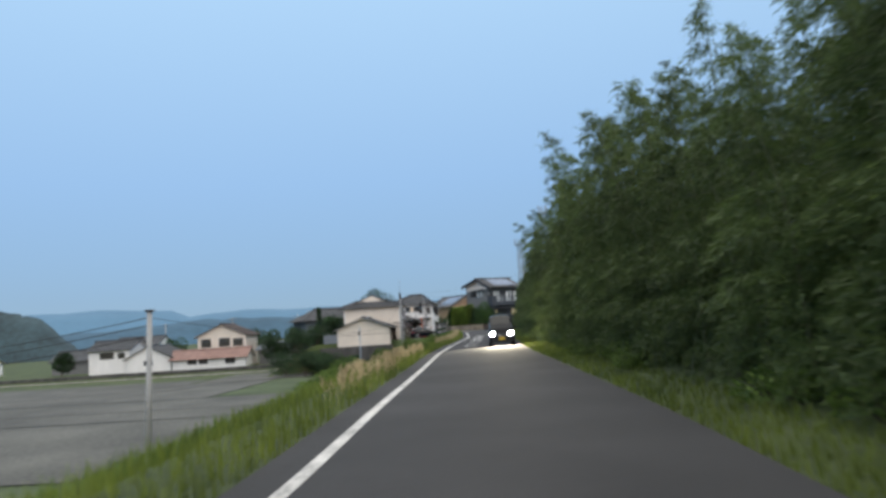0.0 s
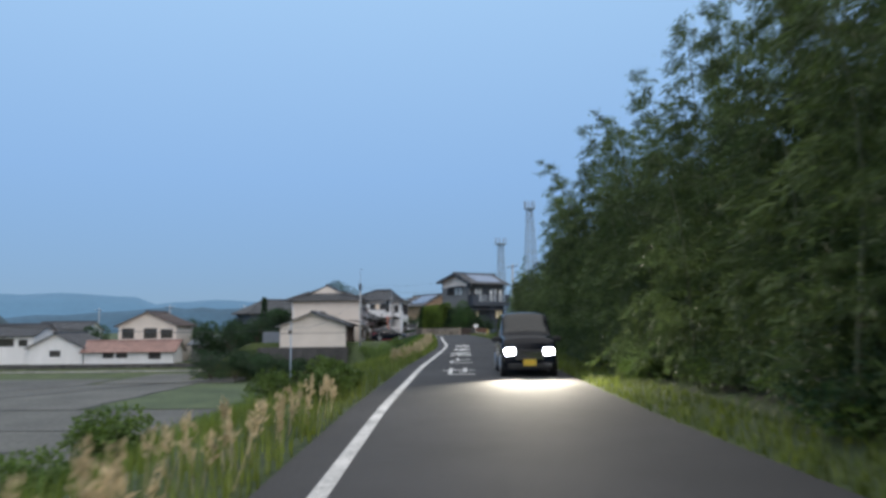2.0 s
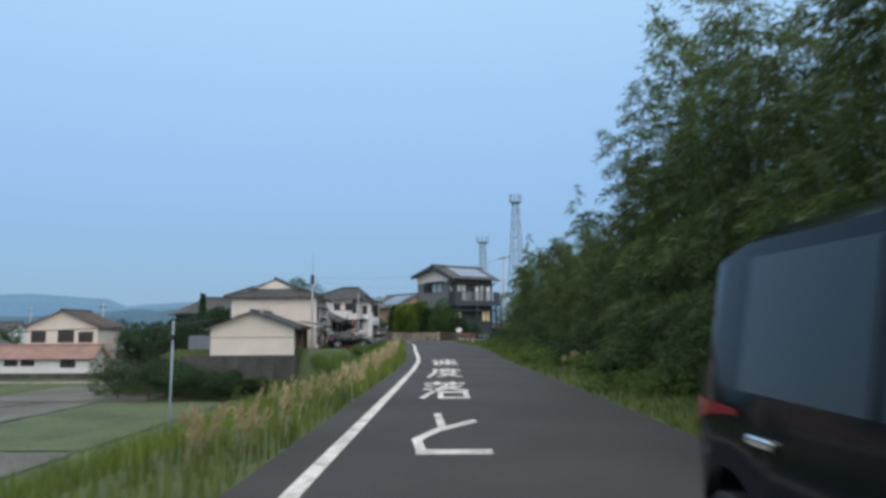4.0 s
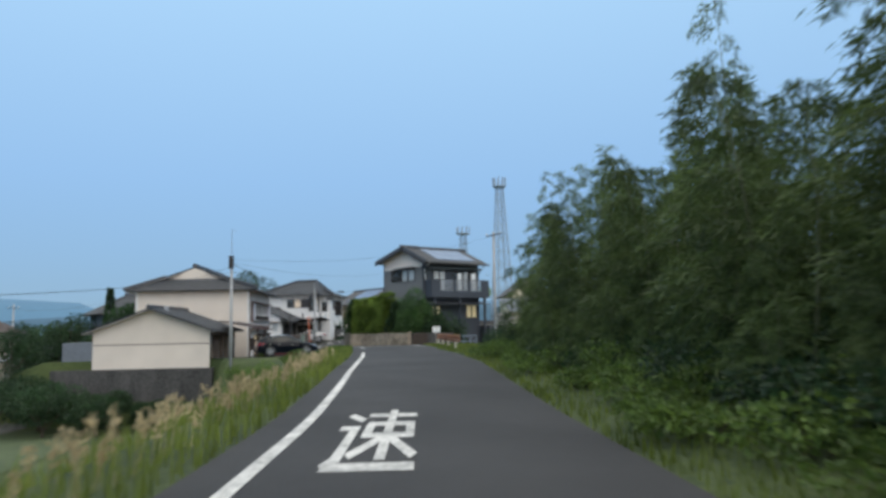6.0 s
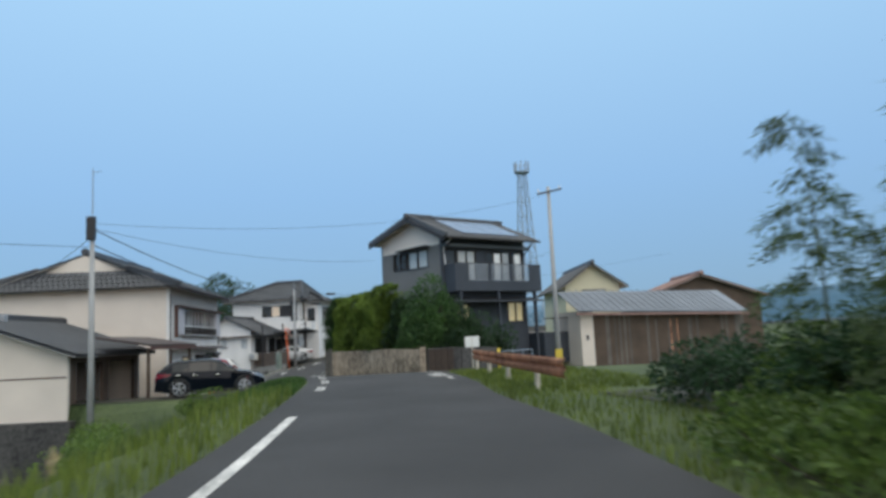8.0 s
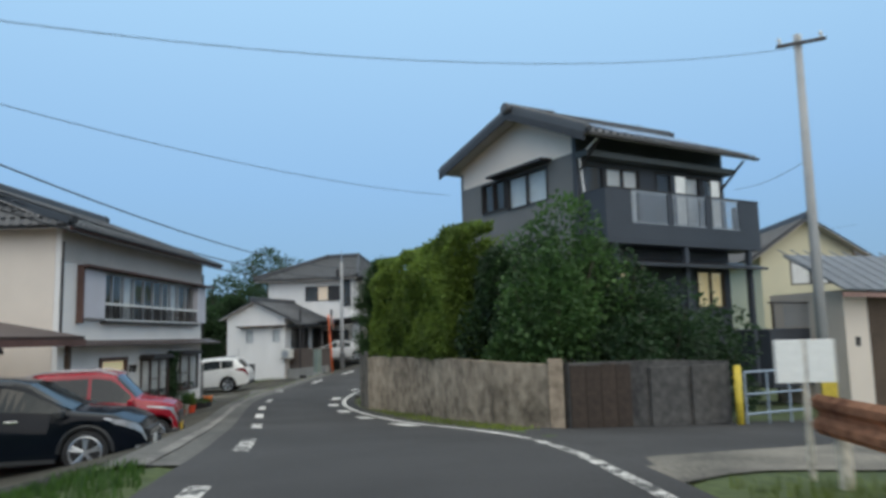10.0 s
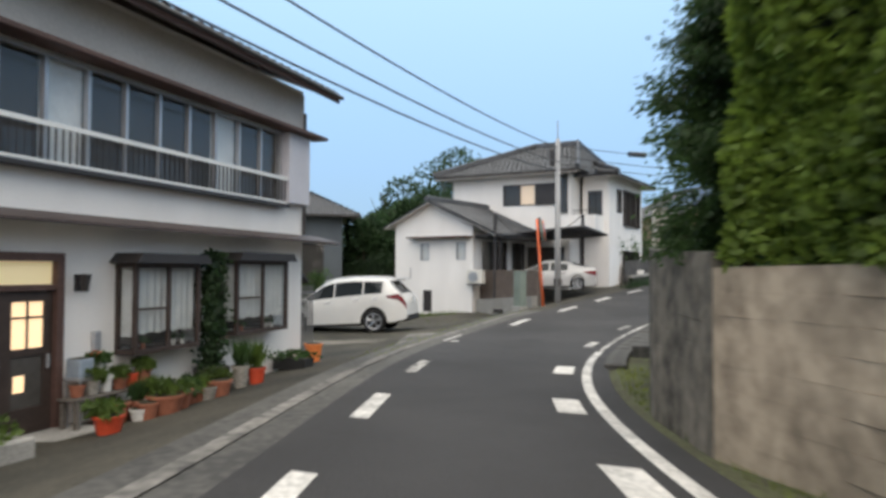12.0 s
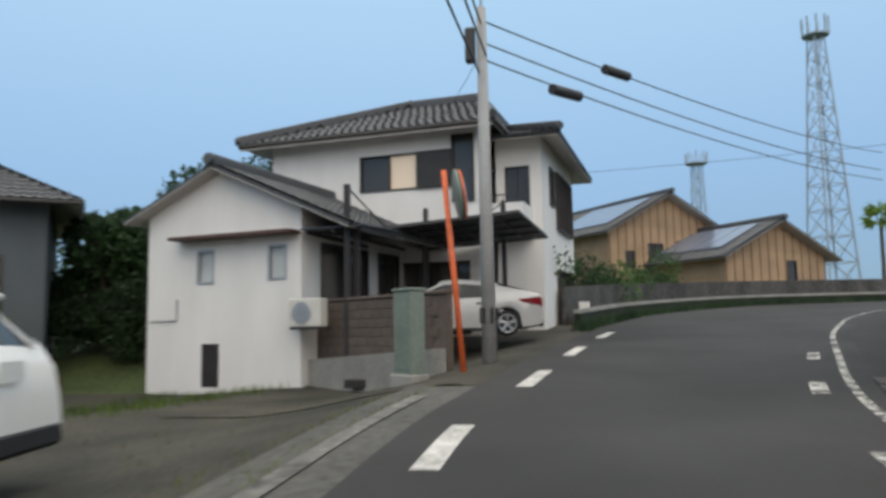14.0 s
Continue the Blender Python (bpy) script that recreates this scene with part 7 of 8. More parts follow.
tree(-1.45, 123.8, 4.3, 1.15, M["pine"], "dark evergreen garden tree beside the hedge", 32, 9000, 0.11, 0.038, 0.08, 0.1)
tree(0.9, 123.5, 4.5, 1.35, M["pine"], "dark evergreen tree before the balcony house", 41, 6000, 0.12, 0.042, 0.08, 0.1)
tree(2.0, 123.4, 3.4, 1.5, M["pine"], "round dark garden tree under the balcony", 33, 5200, 0.12, 0.042, 0.08, 0.12)
shrub(-1.55, 122.5, 0.62, 2.25, M["garden"], "green garden shrub leaning over the wall", 38, 3600, 0.09, 0.032)
shrub(-0.95, 121.95, 0.58, 1.95, M["garden"], "green garden shrub leaning over the wall", 42, 3200, 0.09, 0.032)
shrub(0.9, 122.2, 1.0, 2.3, M["pine"], "dark garden shrub behind the wall", 34, 2600)
shrub(1.2, 123.6, 1.2, 3.2, M["garden"], "green garden shrub beneath the balcony", 39, 3000, 0.11, 0.038)
shrub(3.4, 124.4, 1.0, 2.5, M["pine"], "dark garden shrub under the balcony", 35, 2400)
tree(-5.6, 148.2, 5.4, 1.5, M["garden"], "green garden tree above the bend", 36, 3600, 0.16, 0.055, 0.1, 0.3)
tree(-4.3, 145.0, 4.4, 1.2, M["garden"], "green garden tree above the kerb wall", 37, 2600, 0.16, 0.055, 0.1, 0.3)
for i, (x, y, h, r) in enumerate(((-31, 176, 10.5, 4.2), (-26.5, 178, 10.8, 4.5), (-36, 173, 9.5, 4.0), (-27, 168, 7.0, 3.0), (-24.3, 163.5, 5.6, 2.2), (-26, 160.5, 4.6, 1.8))):
    tree(x, y, h, r, M["pine"], "dark leafy tree behind the houses", 40 + i, 6500, 0.28, 0.1, 0.16, 0.15, group="trees behind the houses")
for i, (x, y, h, r) in enumerate(((-41, 141, 5.5, 2.6), (-37, 139, 6.5, 2.4), (-33.5, 140, 6.0, 2.6), (-30, 138, 6.6, 2.4), (-44, 147, 7.0, 3.0), (-27.8, 134, 6.0, 2.2), (-39, 152, 8.0, 3.2), (-50, 155, 8.5, 3.0), (-66, 152, 6.5, 2.6), (-83, 139, 5.0, 2.2), (-34.5, 133.5, 3.0, 1.5), (-29.5, 130.0, 3.6, 1.6))):
    tree(x, y, h, r, M["pine"], "dark leafy tree at the village edge", 60 + i, 2600, 0.3, 0.11, 0.14, 0.15, group="trees at the village edge")
for i, (x, y, h) in enumerate(((-31.5, 137.5, 9.2), (-40, 149, 7.0))):
    rng = np.random.default_rng(90 + i)
    cy = thing("conifer_tree", x, y, lie(x, y), 0, "slim dark conifer at the village edge", "tree")
    bm = bmesh.new()
    tube(bm, (0, 0, -0.2), (0, 0, h * 0.97), 0.14, 0.02, 6)
    part("trunk", bm, M["bark"], cy)
    m = 2600
    k = rng.random(m) ** 0.8
    a = rng.uniform(0, 2 * math.pi, m)
    rr = (1.15 * (1 - k) + 0.08) * rng.uniform(0.5, 1.0, m)
    C = np.stack([rr * np.cos(a), rr * np.sin(a), 0.5 + k * (h - 0.6)], 1)
    D = np.stack([np.cos(a), np.sin(a), -0.2 + 0 * a], 1) + rng.normal(0, 0.3, (m, 3))
    v, f = leaf_quads(rng, C, D, 0.28, 0.08)
    c = new("crown", np_mesh("crown", v, f, M["pine"]))
    c.parent = cy
for i in range(16):
    yv = 164.5 + i * 0.85
    x = left_edge(yv) - rw.uniform(2.4, 3.6)
    shrub(x, yv, rw.uniform(0.9, 1.4), rw.uniform(1.9, 3.0), M["pine" if i % 3 else "garden"], "green garden shrub behind the white kerb", 300 + i, 1000, 0.14, 0.05)
blades("verge_grass", spots(ng, 2600, lambda y, r: left_edge(y) - 0.05 - 0.55 * r, 161, 190), ng, 0.34, 0.014, M["pine"], "dark grass strip before the white kerb")
for i in range(8):
    yv = 146 + i * 2.6
    shrub(right_edge(yv) + 3.4, yv, 0.9, 1.3, M["pine" if i % 2 else "hedge"], "dark shrub above the kerb wall", 350 + i, 1000, 0.13, 0.05)

for i, (x, y, r, h) in enumerate(((-27.2, 160.2, 1.3, 2.6), (-25.6, 159.8, 1.3, 2.3), (-24.2, 159.5, 1.2, 2.5), (-26.4, 161.8, 1.4, 3.2), (-28.8, 160.6, 1.3, 2.8))):
    shrub(x, y, r, h, M["pine"], "dark dense bush between the houses", 380 + i, 3600, 0.13, 0.045)

# palm beyond the bend
pm = thing("palm_tree", 12.4, 200.0, lie(12.4, 200), 0, "small fan palm with a rough trunk", "tree")
bm = bmesh.new()
tube(bm, (0, 0, -0.2), (0.1, 0, 6.6), 0.18, 0.13, 8)
part("trunk", bm, M["bark"], pm)
rng = np.random.default_rng(77)
C, D = [], []
for i in range(34):
    a, e = rng.uniform(0, 2 * math.pi), rng.uniform(-0.6, 1.1)
    o = np.array([math.cos(a) * math.cos(e), math.sin(a) * math.cos(e), math.sin(e)])
    hub = np.array([0.1, 0, 6.6]) + o * 0.6
    m = 16
    C.append(np.repeat(hub[None], m, 0))
    D.append(o[None] + rng.normal(0, 0.45, (m, 3)))
v, f = leaf_quads(rng, np.concatenate(C), np.concatenate(D), 0.85, 0.045)
c = new("crown", np_mesh("crown", v, f, M["hedge"]))
c.parent = pm

for i, k in enumerate((5.5, 7.4, 8.6, 9.6, 10.9, 12.3)):
    shrub(-37.1 + 0.809 * k + 0.588 * 1.6, 149.0 + 0.588 * k - 0.809 * 1.6, 0.95, (3.6, 3.9, 3.2, 4.2, 3.7, 3.3)[i], M["garden" if i % 3 else "pine"], "green garden shrub before the dark-roofed house", 370 + i, 2600, 0.11, 0.038)

for i, (x, y, h, r) in enumerate(((-24.0, 110.3, 3.4, 2.4), (-27.6, 111.2, 3.6, 2.5), (-31.0, 112.5, 3.8, 2.6), (-20.5, 110.0, 2.6, 2.0), (-20.5, 112.6, 2.6, 1.6), (-23.0, 113.4, 3.2, 1.8), (-26.0, 113.6, 3.8, 2.0), (-28.5, 115.5, 4.2, 2.0), (-30.5, 118.5, 4.6, 2.2), (-28.0, 121.5, 4.4, 2.0), (-18.0, 112.2, 1.9, 1.3))):
    tree(x, y, h, r, M["pine"], "dark bushy tree below the garage terrace", 400 + i, 3600, 0.16, 0.055, 0.1, 0.12, group="trees below the terrace")


# ---- cars ----
def car(name, x, y, z, rz, L, W, H, wb, r, zt, belt, roofw, paint, label, windows, screens, clear=0.2, tail=True, plate="plate", boxy=0.05, lit=False, rails=False, pitch=0.0):
    """A car, nose towards its own +x, origin on the ground at its middle. zt, belt: rows (place along, height)."""
    cr = thing(name, x, y, z, rz, label, "car", "parked cars" if not lit else "")
    cr.matrix_basis = pose(x, y, z, 0, pitch, rz)
    xf, xr_ = wb / 2 + (L - wb) * 0.02, -wb / 2 + (L - wb) * 0.02
    tx, tz = [a for a, _ in zt], [b for _, b in zt]
    bx, bz = [a for a, _ in belt], [b for _, b in belt]
    arch = r * 1.17

    def sect(px):
        top = float(np.interp(px, tx, tz))
        bl = min(float(np.interp(px, bx, bz)), top - 0.02)
        low = clear
        for c in (xf, xr_):
            if abs(px - c) < arch:
                low = max(low, r + math.sqrt(arch * arch - (px - c) ** 2))
        low = min(low, bl - 0.12)
        end = max(0.0, abs(px) - (L / 2 - (0.35 if lit else 0.75))) / (0.35 if lit else 0.75)
        w = W / 2 * (1 - (0.12 if lit else 0.3 if px > 0 else 0.17) * end ** 2.4)
        low += 0.1 * end ** 3
        cab = min(1.0, max(0.0, (top - bl) / 0.35))
        wr = w * (0.93 - (0.93 - roofw) * cab)
        mid = low + (bl - low) * 0.55
        return [(w * 0.9, low), (w * 0.985, low + 0.05), (w, mid), (w * 0.975, bl), (wr + 0.01, top - 0.07 * cab - 0.012), (wr * 0.8, top - 0.012), (wr * 0.4, top + 0.012), (0.0, top + 0.016)]

    xs = sorted({*np.linspace(-L / 2, L / 2, 84)})
    bm = bmesh.new()
    prev = None
    for px in xs:
        sc = sect(px)
        ring = [bm.verts.new((px, -w, h)) for w, h in sc[:-1]] + [bm.verts.new((px, 0, sc[-1][1]))] + [bm.verts.new((px, w, h)) for w, h in reversed(sc[:-1])]
        if prev:
            for k in range(len(ring) - 1):
                bm.faces.new((prev[k], prev[k + 1], ring[k + 1], ring[k]))
            bm.faces.new((prev[-1], prev[0], ring[0], ring[-1]))
        else:
            bm.faces.new(ring)
        prev = ring
    bm.faces.new(prev[::-1])
    bmesh.ops.recalc_face_normals(bm, faces=bm.faces[:])
    body = part("body", bm, M[paint], cr, smooth=True)
    md = body.modifiers.new("edge", "EDGE_SPLIT")
    md.split_angle = radians(38)

    for a, b in windows:
        for side in (-1, 1):
            b2 = bmesh.new()
            pv = None
            for px in np.linspace(a, b, 9):
                sc = sect(px)
                p0, q0 = Vector((px, side * sc[3][0], sc[3][1])), Vector((px, side * sc[4][0], sc[4][1]))
                if (q0 - p0).length < 0.06:
                    continue
                p, q = p0.lerp(q0, 0.08), p0.lerp(q0, 0.9)
                o = Vector((0, side * 0.008, 0))
                cur = [b2.verts.new(p + o), b2.verts.new(q + o)]
                if pv:
                    b2.faces.new((pv[0], pv[1], cur[1], cur[0]) if side < 0 else (cur[0], cur[1], pv[1], pv[0]))
                pv = cur
            part("side_window", b2, M["carglass"], cr)
            bh = bmesh.new()
            hx = a + 0.12
            sc = sect(hx)
            box(bh, hx, hx + 0.2, side * sc[3][0] - 0.03, side * sc[3][0] + 0.03, sc[3][1] - 0.14, sc[3][1] - 0.1)
            part("door_handle", bevel(bh, 0.008), M["chrome"], cr)
    for nm, a, b in screens:
        b2 = bmesh.new()
        pv = None
        for px in np.linspace(a, b, 7):
            sc = sect(px)
            cur = [b2.verts.new((px, wv, hv + 0.008)) for wv, hv in ((-sc[4][0] * 0.93, sc[4][1] + 0.016), (-sc[5][0], sc[5][1]), (-sc[6][0], sc[6][1]), (0, sc[7][1]), (sc[6][0], sc[6][1]), (sc[5][0], sc[5][1]), (sc[4][0] * 0.93, sc[4][1] + 0.016))]
            if pv:
                for k in range(6):
                    b2.faces.new((pv[k], pv[k + 1], cur[k + 1], cur[k]))
            pv = cur
        bmesh.ops.recalc_face_normals(b2, faces=b2.faces[:])
        part(nm, b2, M["carglass"], cr)
    def skin(side, x0, x1, lo, hi):
        """A patch that follows the body: shares of the section ring, narrow at x0 and wide at x1."""
        b2 = bmesh.new()
        grid = []
        for i in range(9):
            k = i / 8
            sc = sect(x0 + (x1 - x0) * k)
            row = []
            for j in range(5):
                u = (lo[0] + (lo[1] - lo[0]) * k) + ((hi[0] + (hi[1] - hi[0]) * k) - (lo[0] + (lo[1] - lo[0]) * k)) * j / 4
                q = min(int(u), 6)
                a, c = sc[q], sc[q + 1]
                e = 0.012 * math.copysign(1, x1 - x0) * k
                row.append(b2.verts.new((x0 + (x1 - x0) * k + e, side * (a[0] + (c[0] - a[0]) * (u - q) + 0.012), a[1] + (c[1] - a[1]) * (u - q))))
            grid.append(row)
        for r0, r1 in zip(grid, grid[1:]):
            for j in range(4):
                b2.faces.new((r0[j], r0[j + 1], r1[j + 1], r1[j]))
        bmesh.ops.recalc_face_normals(b2, faces=b2.faces[:])
        return b2

    # wheels
    for wx in (xf, xr_):
        for side in (-1, 1):
            b2 = bmesh.new()
            yc = side * (W / 2 - 0.1)
            tube(b2, (wx, yc - 0.095, r), (wx, yc + 0.095, r), r, seg=28)
            wheel = part("wheel", bevel(b2, 0.012), M["rubber"], cr, "black tyre")
            b3 = bmesh.new()
            yo = yc + side * 0.1
            tube(b3, (wx, yc, r), (wx, yo + side * 0.002, r), r * 0.16, seg=12)
            for i in range(5):
                a = i * 2 * math.pi / 5 + 0.3
                for da in (-0.14, 0.14):
                    tube(b3, (wx + 0.1 * r * math.cos(a), yo - side * 0.012, r + 0.1 * r * math.sin(a)), (wx + 0.68 * r * math.cos(a + da), yo - side * 0.006, r + 0.68 * r * math.sin(a + da)), 0.028, 0.022, 5)
            for i in range(24):
                a, b = i * 2 * math.pi / 24, (i + 1) * 2 * math.pi / 24
                tube(b3, (wx + 0.7 * r * math.cos(a), yo - side * 0.004, r + 0.7 * r * math.sin(a)), (wx + 0.7 * r * math.cos(b), yo - side * 0.004, r + 0.7 * r * math.sin(b)), 0.02, seg=5)
            part("rim", b3, M["rim"], wheel, "spoked alloy rim")
    f, b = L / 2, -L / 2
    w = W / 2
    belt_f, belt_b = float(np.interp(f - 0.15, bx, bz)), float(np.interp(b + 0.1, bx, bz))
    front_top = sect(f - 0.12)[3][1]
    # bumpers, lamps, plates, mirrors, grille
    part("front_bumper", bbox(f - 0.3, f + 0.02, -w * 0.8, w * 0.8, clear + 0.02, clear + 0.2, 0.04), M["carblack"], cr)
    part("rear_bumper", bbox(b - 0.02, b + 0.3, -w * 0.82, w * 0.82, clear + 0.05, clear + 0.26, 0.04), M["carblack"], cr)
    part("sill_trim", bbox(xr_ + arch + 0.03, xf - arch - 0.03, -w * 0.985, w * 0.985, clear - 0.03, clear + 0.07, 0.02), M["carblack"], cr)
    gr = part("grille", bbox(f - 0.08, f + 0.015, -w * 0.5, w * 0.5, clear + 0.26, front_top - 0.12, 0.02), M["carblack"], cr)
    for i in range(3):
        zc = clear + 0.3 + i * (front_top - clear - 0.46) / 3
        part("grille_bar", bbox(f + 0.016, f + 0.022, -w * 0.47, w * 0.47, zc, zc + 0.025), M["chrome"], gr)
    for side in (-1, 1):
        if lit:
            yy = sorted((side * w * 0.5, side * w * 0.86))
            part("headlight", bbox(f - 0.3, f + 0.02, yy[0], yy[1], front_top - 0.26, front_top - 0.08, 0.03), M["head"], cr, "bright lit headlamp")
        else:
            part("headlight", skin(side, f - 0.62, f - 0.005, (2.78, 2.35), (2.93, 2.95)), M["lampglass"], cr, "slim clear headlamp")
            part("fog_lamp", skin(side, f - 0.16, f - 0.005, (0.95, 0.95), (1.35, 1.35)), M["lampglass"], cr)
        if tail:
            part("tail_light", skin(side, b + 0.62, b + 0.02, (2.72, 2.3), (2.85, 2.98)), M["tail"], cr, "red wedge tail lamp")
        mx = windows[0][1] - 0.02 if windows else 0.6
        part("wing_mirror", bbox(mx, mx + 0.12, min(side * w * 0.95, side * (w + 0.2)), max(side * w * 0.95, side * (w + 0.2)), belt_f + 0.06, belt_f + 0.2, 0.03), M[paint if paint == "carred" else "carblack"], cr)
        for c in (xf, xr_):
            if clear < 0.2:
                continue
            b5 = bmesh.new()
            for i in range(14):
                a0, a1 = math.pi * i / 14, math.pi * (i + 1) / 14
                tube(b5, (c + arch * math.cos(a0), side * (w - 0.02), r + arch * math.sin(a0)), (c + arch * math.cos(a1), side * (w - 0.02), r + arch * math.sin(a1)), 0.035, seg=5)
            part("arch_trim", b5, M["carblack"], cr)
        if rails:
            b4 = bmesh.new()
            pts = [(px, side * sect(px)[5][0] * 1.02, sect(px)[5][1] + 0.045) for px in np.linspace(tx[2] if len(tx) > 2 else -1, 0.4, 6)]
            for p, q in zip(pts, pts[1:]):
                tube(b4, p, q, 0.018, seg=5)
            part("roof_rail", b4, M["alu"], cr)
    if rails:
        sc = sect(b + 0.6)
        part("roof_spoiler", bbox(b + 0.36, b + 0.78, -sc[5][0], sc[5][0], sc[5][1] - 0.05, sc[5][1] + 0.012, 0.02), M[paint], cr)
    part("number_plate", bbox(f + 0.016, f + 0.03, -0.165, 0.165, clear + 0.12, clear + 0.285), M[plate], cr)
    part("number_plate", bbox(b - 0.03, b - 0.012, -0.165, 0.165, belt_b - 0.32, belt_b - 0.155), M[plate], cr)
    part("underbody", bbox(b + 0.4, f - 0.4, -w * 0.8, w * 0.8, clear - 0.02, clear + 0.1), M["carblack"], cr)
    return cr


def suv_shape(L, H, hood=1.08):
    f, b = L / 2, -L / 2
    return [(b, 0.78), (b + 0.05, 1.02), (b + 0.14, 1.14), (b + 0.58, H - 0.13), (b + 0.8, H - 0.06), (b + 1.8, H), (0.1, H - 0.03), (0.42, H - 0.12), (f - 1.15, hood + 0.02), (f - 0.5, hood - 0.06), (f - 0.1, hood - 0.22), (f, hood - 0.5)]


# white SUV by the white house
car("white_suv", -18.14, 144.14, -0.46, 189.5, 4.78, 1.84, 1.8, 2.7, 0.36, suv_shape(4.78, 1.8, 1.13), [(-2.4, 1.24), (-1.2, 1.2), (0.8, 1.1), (2.4, 0.9)], 0.74, "carwhite",
    "white SUV parked on the gravel yard", [(0.03, 1.0), (-0.95, -0.02), (-1.62, -1.0)], [("windshield", 0.4, 1.14), ("rear_window", -2.2, -1.8)], 0.27, rails=True, pitch=3.5)
# dark SUV and red kei car in the parking yard
car("dark_suv", -9.85, 117.85, 0.2, 18.0, 4.5, 1.82, 1.56, 2.65, 0.35, suv_shape(4.5, 1.56, 1.0), [(-2.3, 1.05), (0.8, 0.98), (2.3, 0.82)], 0.73, "cardark",
    "dark navy SUV parked beside the road", [(0.03, 0.95), (-0.9, -0.02), (-1.55, -0.95)], [("windshield", 0.4, 1.08), ("rear_window", -2.1, -1.72)], 0.22)
K, HK = 3.4, 1.7
car("red_kei_car", -10.81, 122.1, -0.03, 18.0, K, 1.48, HK, 2.46, 0.31,
    [(-K / 2, 0.8), (-K / 2 + 0.05, 1.05), (-K / 2 + 0.22, HK - 0.1), (-K / 2 + 0.5, HK - 0.02), (0.0, HK), (0.35, HK - 0.06), (0.86, 1.1), (1.35, 1.03), (K / 2 - 0.06, 0.93), (K / 2, 0.6)],
    [(-K / 2, 1.02), (0.8, 0.97), (K / 2, 0.86)], 0.8, "carred", "bright red kei car parked nose out beside the house", [(-0.1, 0.72), (-0.98, -0.17), (-1.4, -1.05)],
    [("windshield", 0.4, 0.83), ("rear_window", -K / 2 + 0.08, -K / 2 + 0.2)], 0.19, plate="plateyel", rails=True)
# silver hatchback under the carport
car("silver_hatchback", -14.44, 158.2, 0.68, 190.0, 4.46, 1.74, 1.47, 2.7, 0.315,
    [(-2.23, 0.85), (-2.18, 1.05), (-1.95, 1.13), (-1.0, 1.38), (-0.1, 1.47), (0.3, 1.44), (1.3, 0.98), (1.9, 0.82), (2.23, 0.55)],
    [(-2.23, 0.98), (-0.5, 0.94), (1.2, 0.86), (2.23, 0.68)], 0.72, "carsilver", "silver hatchback parked under the carport", [(0.05, 1.05), (-0.85, -0.02)], [("windshield", 0.42, 1.22), ("rear_window", -1.85, -1.1)], 0.17)
# oncoming car with its lamps on
onc = car("oncoming_car", 1.72, 44.6, road_z(44.6) + 0.003, -89.5, K, 1.48, HK, 2.5, 0.3,
          [(-K / 2, 0.9), (-K / 2 + 0.04, 1.05), (-K / 2 + 0.2, HK - 0.06), (-K / 2 + 0.5, HK), (0.3, HK - 0.02), (0.5, HK - 0.08), (1.05, 1.1), (1.5, 1.0), (K / 2 - 0.03, 0.85), (K / 2, 0.55)],
          [(-K / 2, 0.98), (0.9, 0.95), (K / 2, 0.8)], 0.82, "cardark", "dark kei car on the road with headlamps shining", [(-0.15, 0.85), (-1.1, -0.22)], [("windshield", 0.48, 1.0)], 0.17, plate="plateyel", lit=True)
for sx in (-0.5, 0.5):
    lamp = new("headlamp_beam", bpy.data.lights.new("headlamp_beam", "SPOT"))
    lamp.data.energy = 1500
    lamp.data.spot_size = radians(90)
    lamp.data.spot_blend = 0.9
    lamp.data.color = (1.0, 0.9, 0.7)
    lamp.data.shadow_soft_size = 0.06
    lamp.matrix_world = look((1.72 + sx, 44.6 - K / 2 - 0.12, road_z(43) + 0.72), (1.3 + sx if sx < 0 else 4.4, 28.0, road_z(30) - 0.6))


# ---- poles, wires and street furniture ----
def utility_pole(x, y, z0, z1, label, r=0.15, lean=(0, 0), arms=(), tilt=0.0):
    p = thing("utility_pole", x, y, z0, 0, label, "pole")
    bm = bmesh.new()
    tube(bm, (0, 0, -0.5), (lean[0], lean[1], z1 - z0), r, r * 0.62, 14)
    part("shaft", bm, M["pole"], p, smooth=True)
    for h, half, ang in arms:
        a = part("cross_arm", bbox(-half, half, -0.2, -0.12, -0.05, 0.05, 0.01), M["dark"], p)
        a.matrix_basis = Matrix.Translation((lean[0] * h / (z1 - z0), lean[1] * h / (z1 - z0), h)) @ Matrix.Rotation(radians(ang), 4, "Z") @ Matrix.Rotation(radians(-tilt), 4, "Y")
        for sx in (-half * 0.85, 0.0, half * 0.85):
            b2 = bmesh.new()
            tube(b2, (sx, -0.16, 0.05), (sx, -0.16, 0.17), 0.035, 0.05, 8)
            tube(b2, (sx, -0.16, 0.17), (sx, -0.16, 0.24), 0.05, 0.03, 8)
            part("insulator", b2, M["whitepot"], a)
    return p


def cable(name, pts, sag, r=0.014, label="black overhead cable strung between poles"):
    """One hanging cable from p to q."""
    p, q = Vector(pts[0]), Vector(pts[1])
    cu = bpy.data.curves.new(name, "CURVE")
    cu.dimensions = "3D"
    cu.bevel_depth, cu.bevel_resolution = r, 1
    sp = cu.splines.new("POLY")
    n = 20
    sp.points.add(n)
    for i in range(n + 1):
        k = i / n
        v = p.lerp(q, k)
        v.z -= 4 * sag * k * (1 - k)
        sp.points[i].co = (*v, 1)
    cu.materials.append(M["wire"])
    tmp = bpy.data.objects.new("tmp", cu)
    scene.collection.objects.link(tmp)
    dg = bpy.context.evaluated_depsgraph_get()
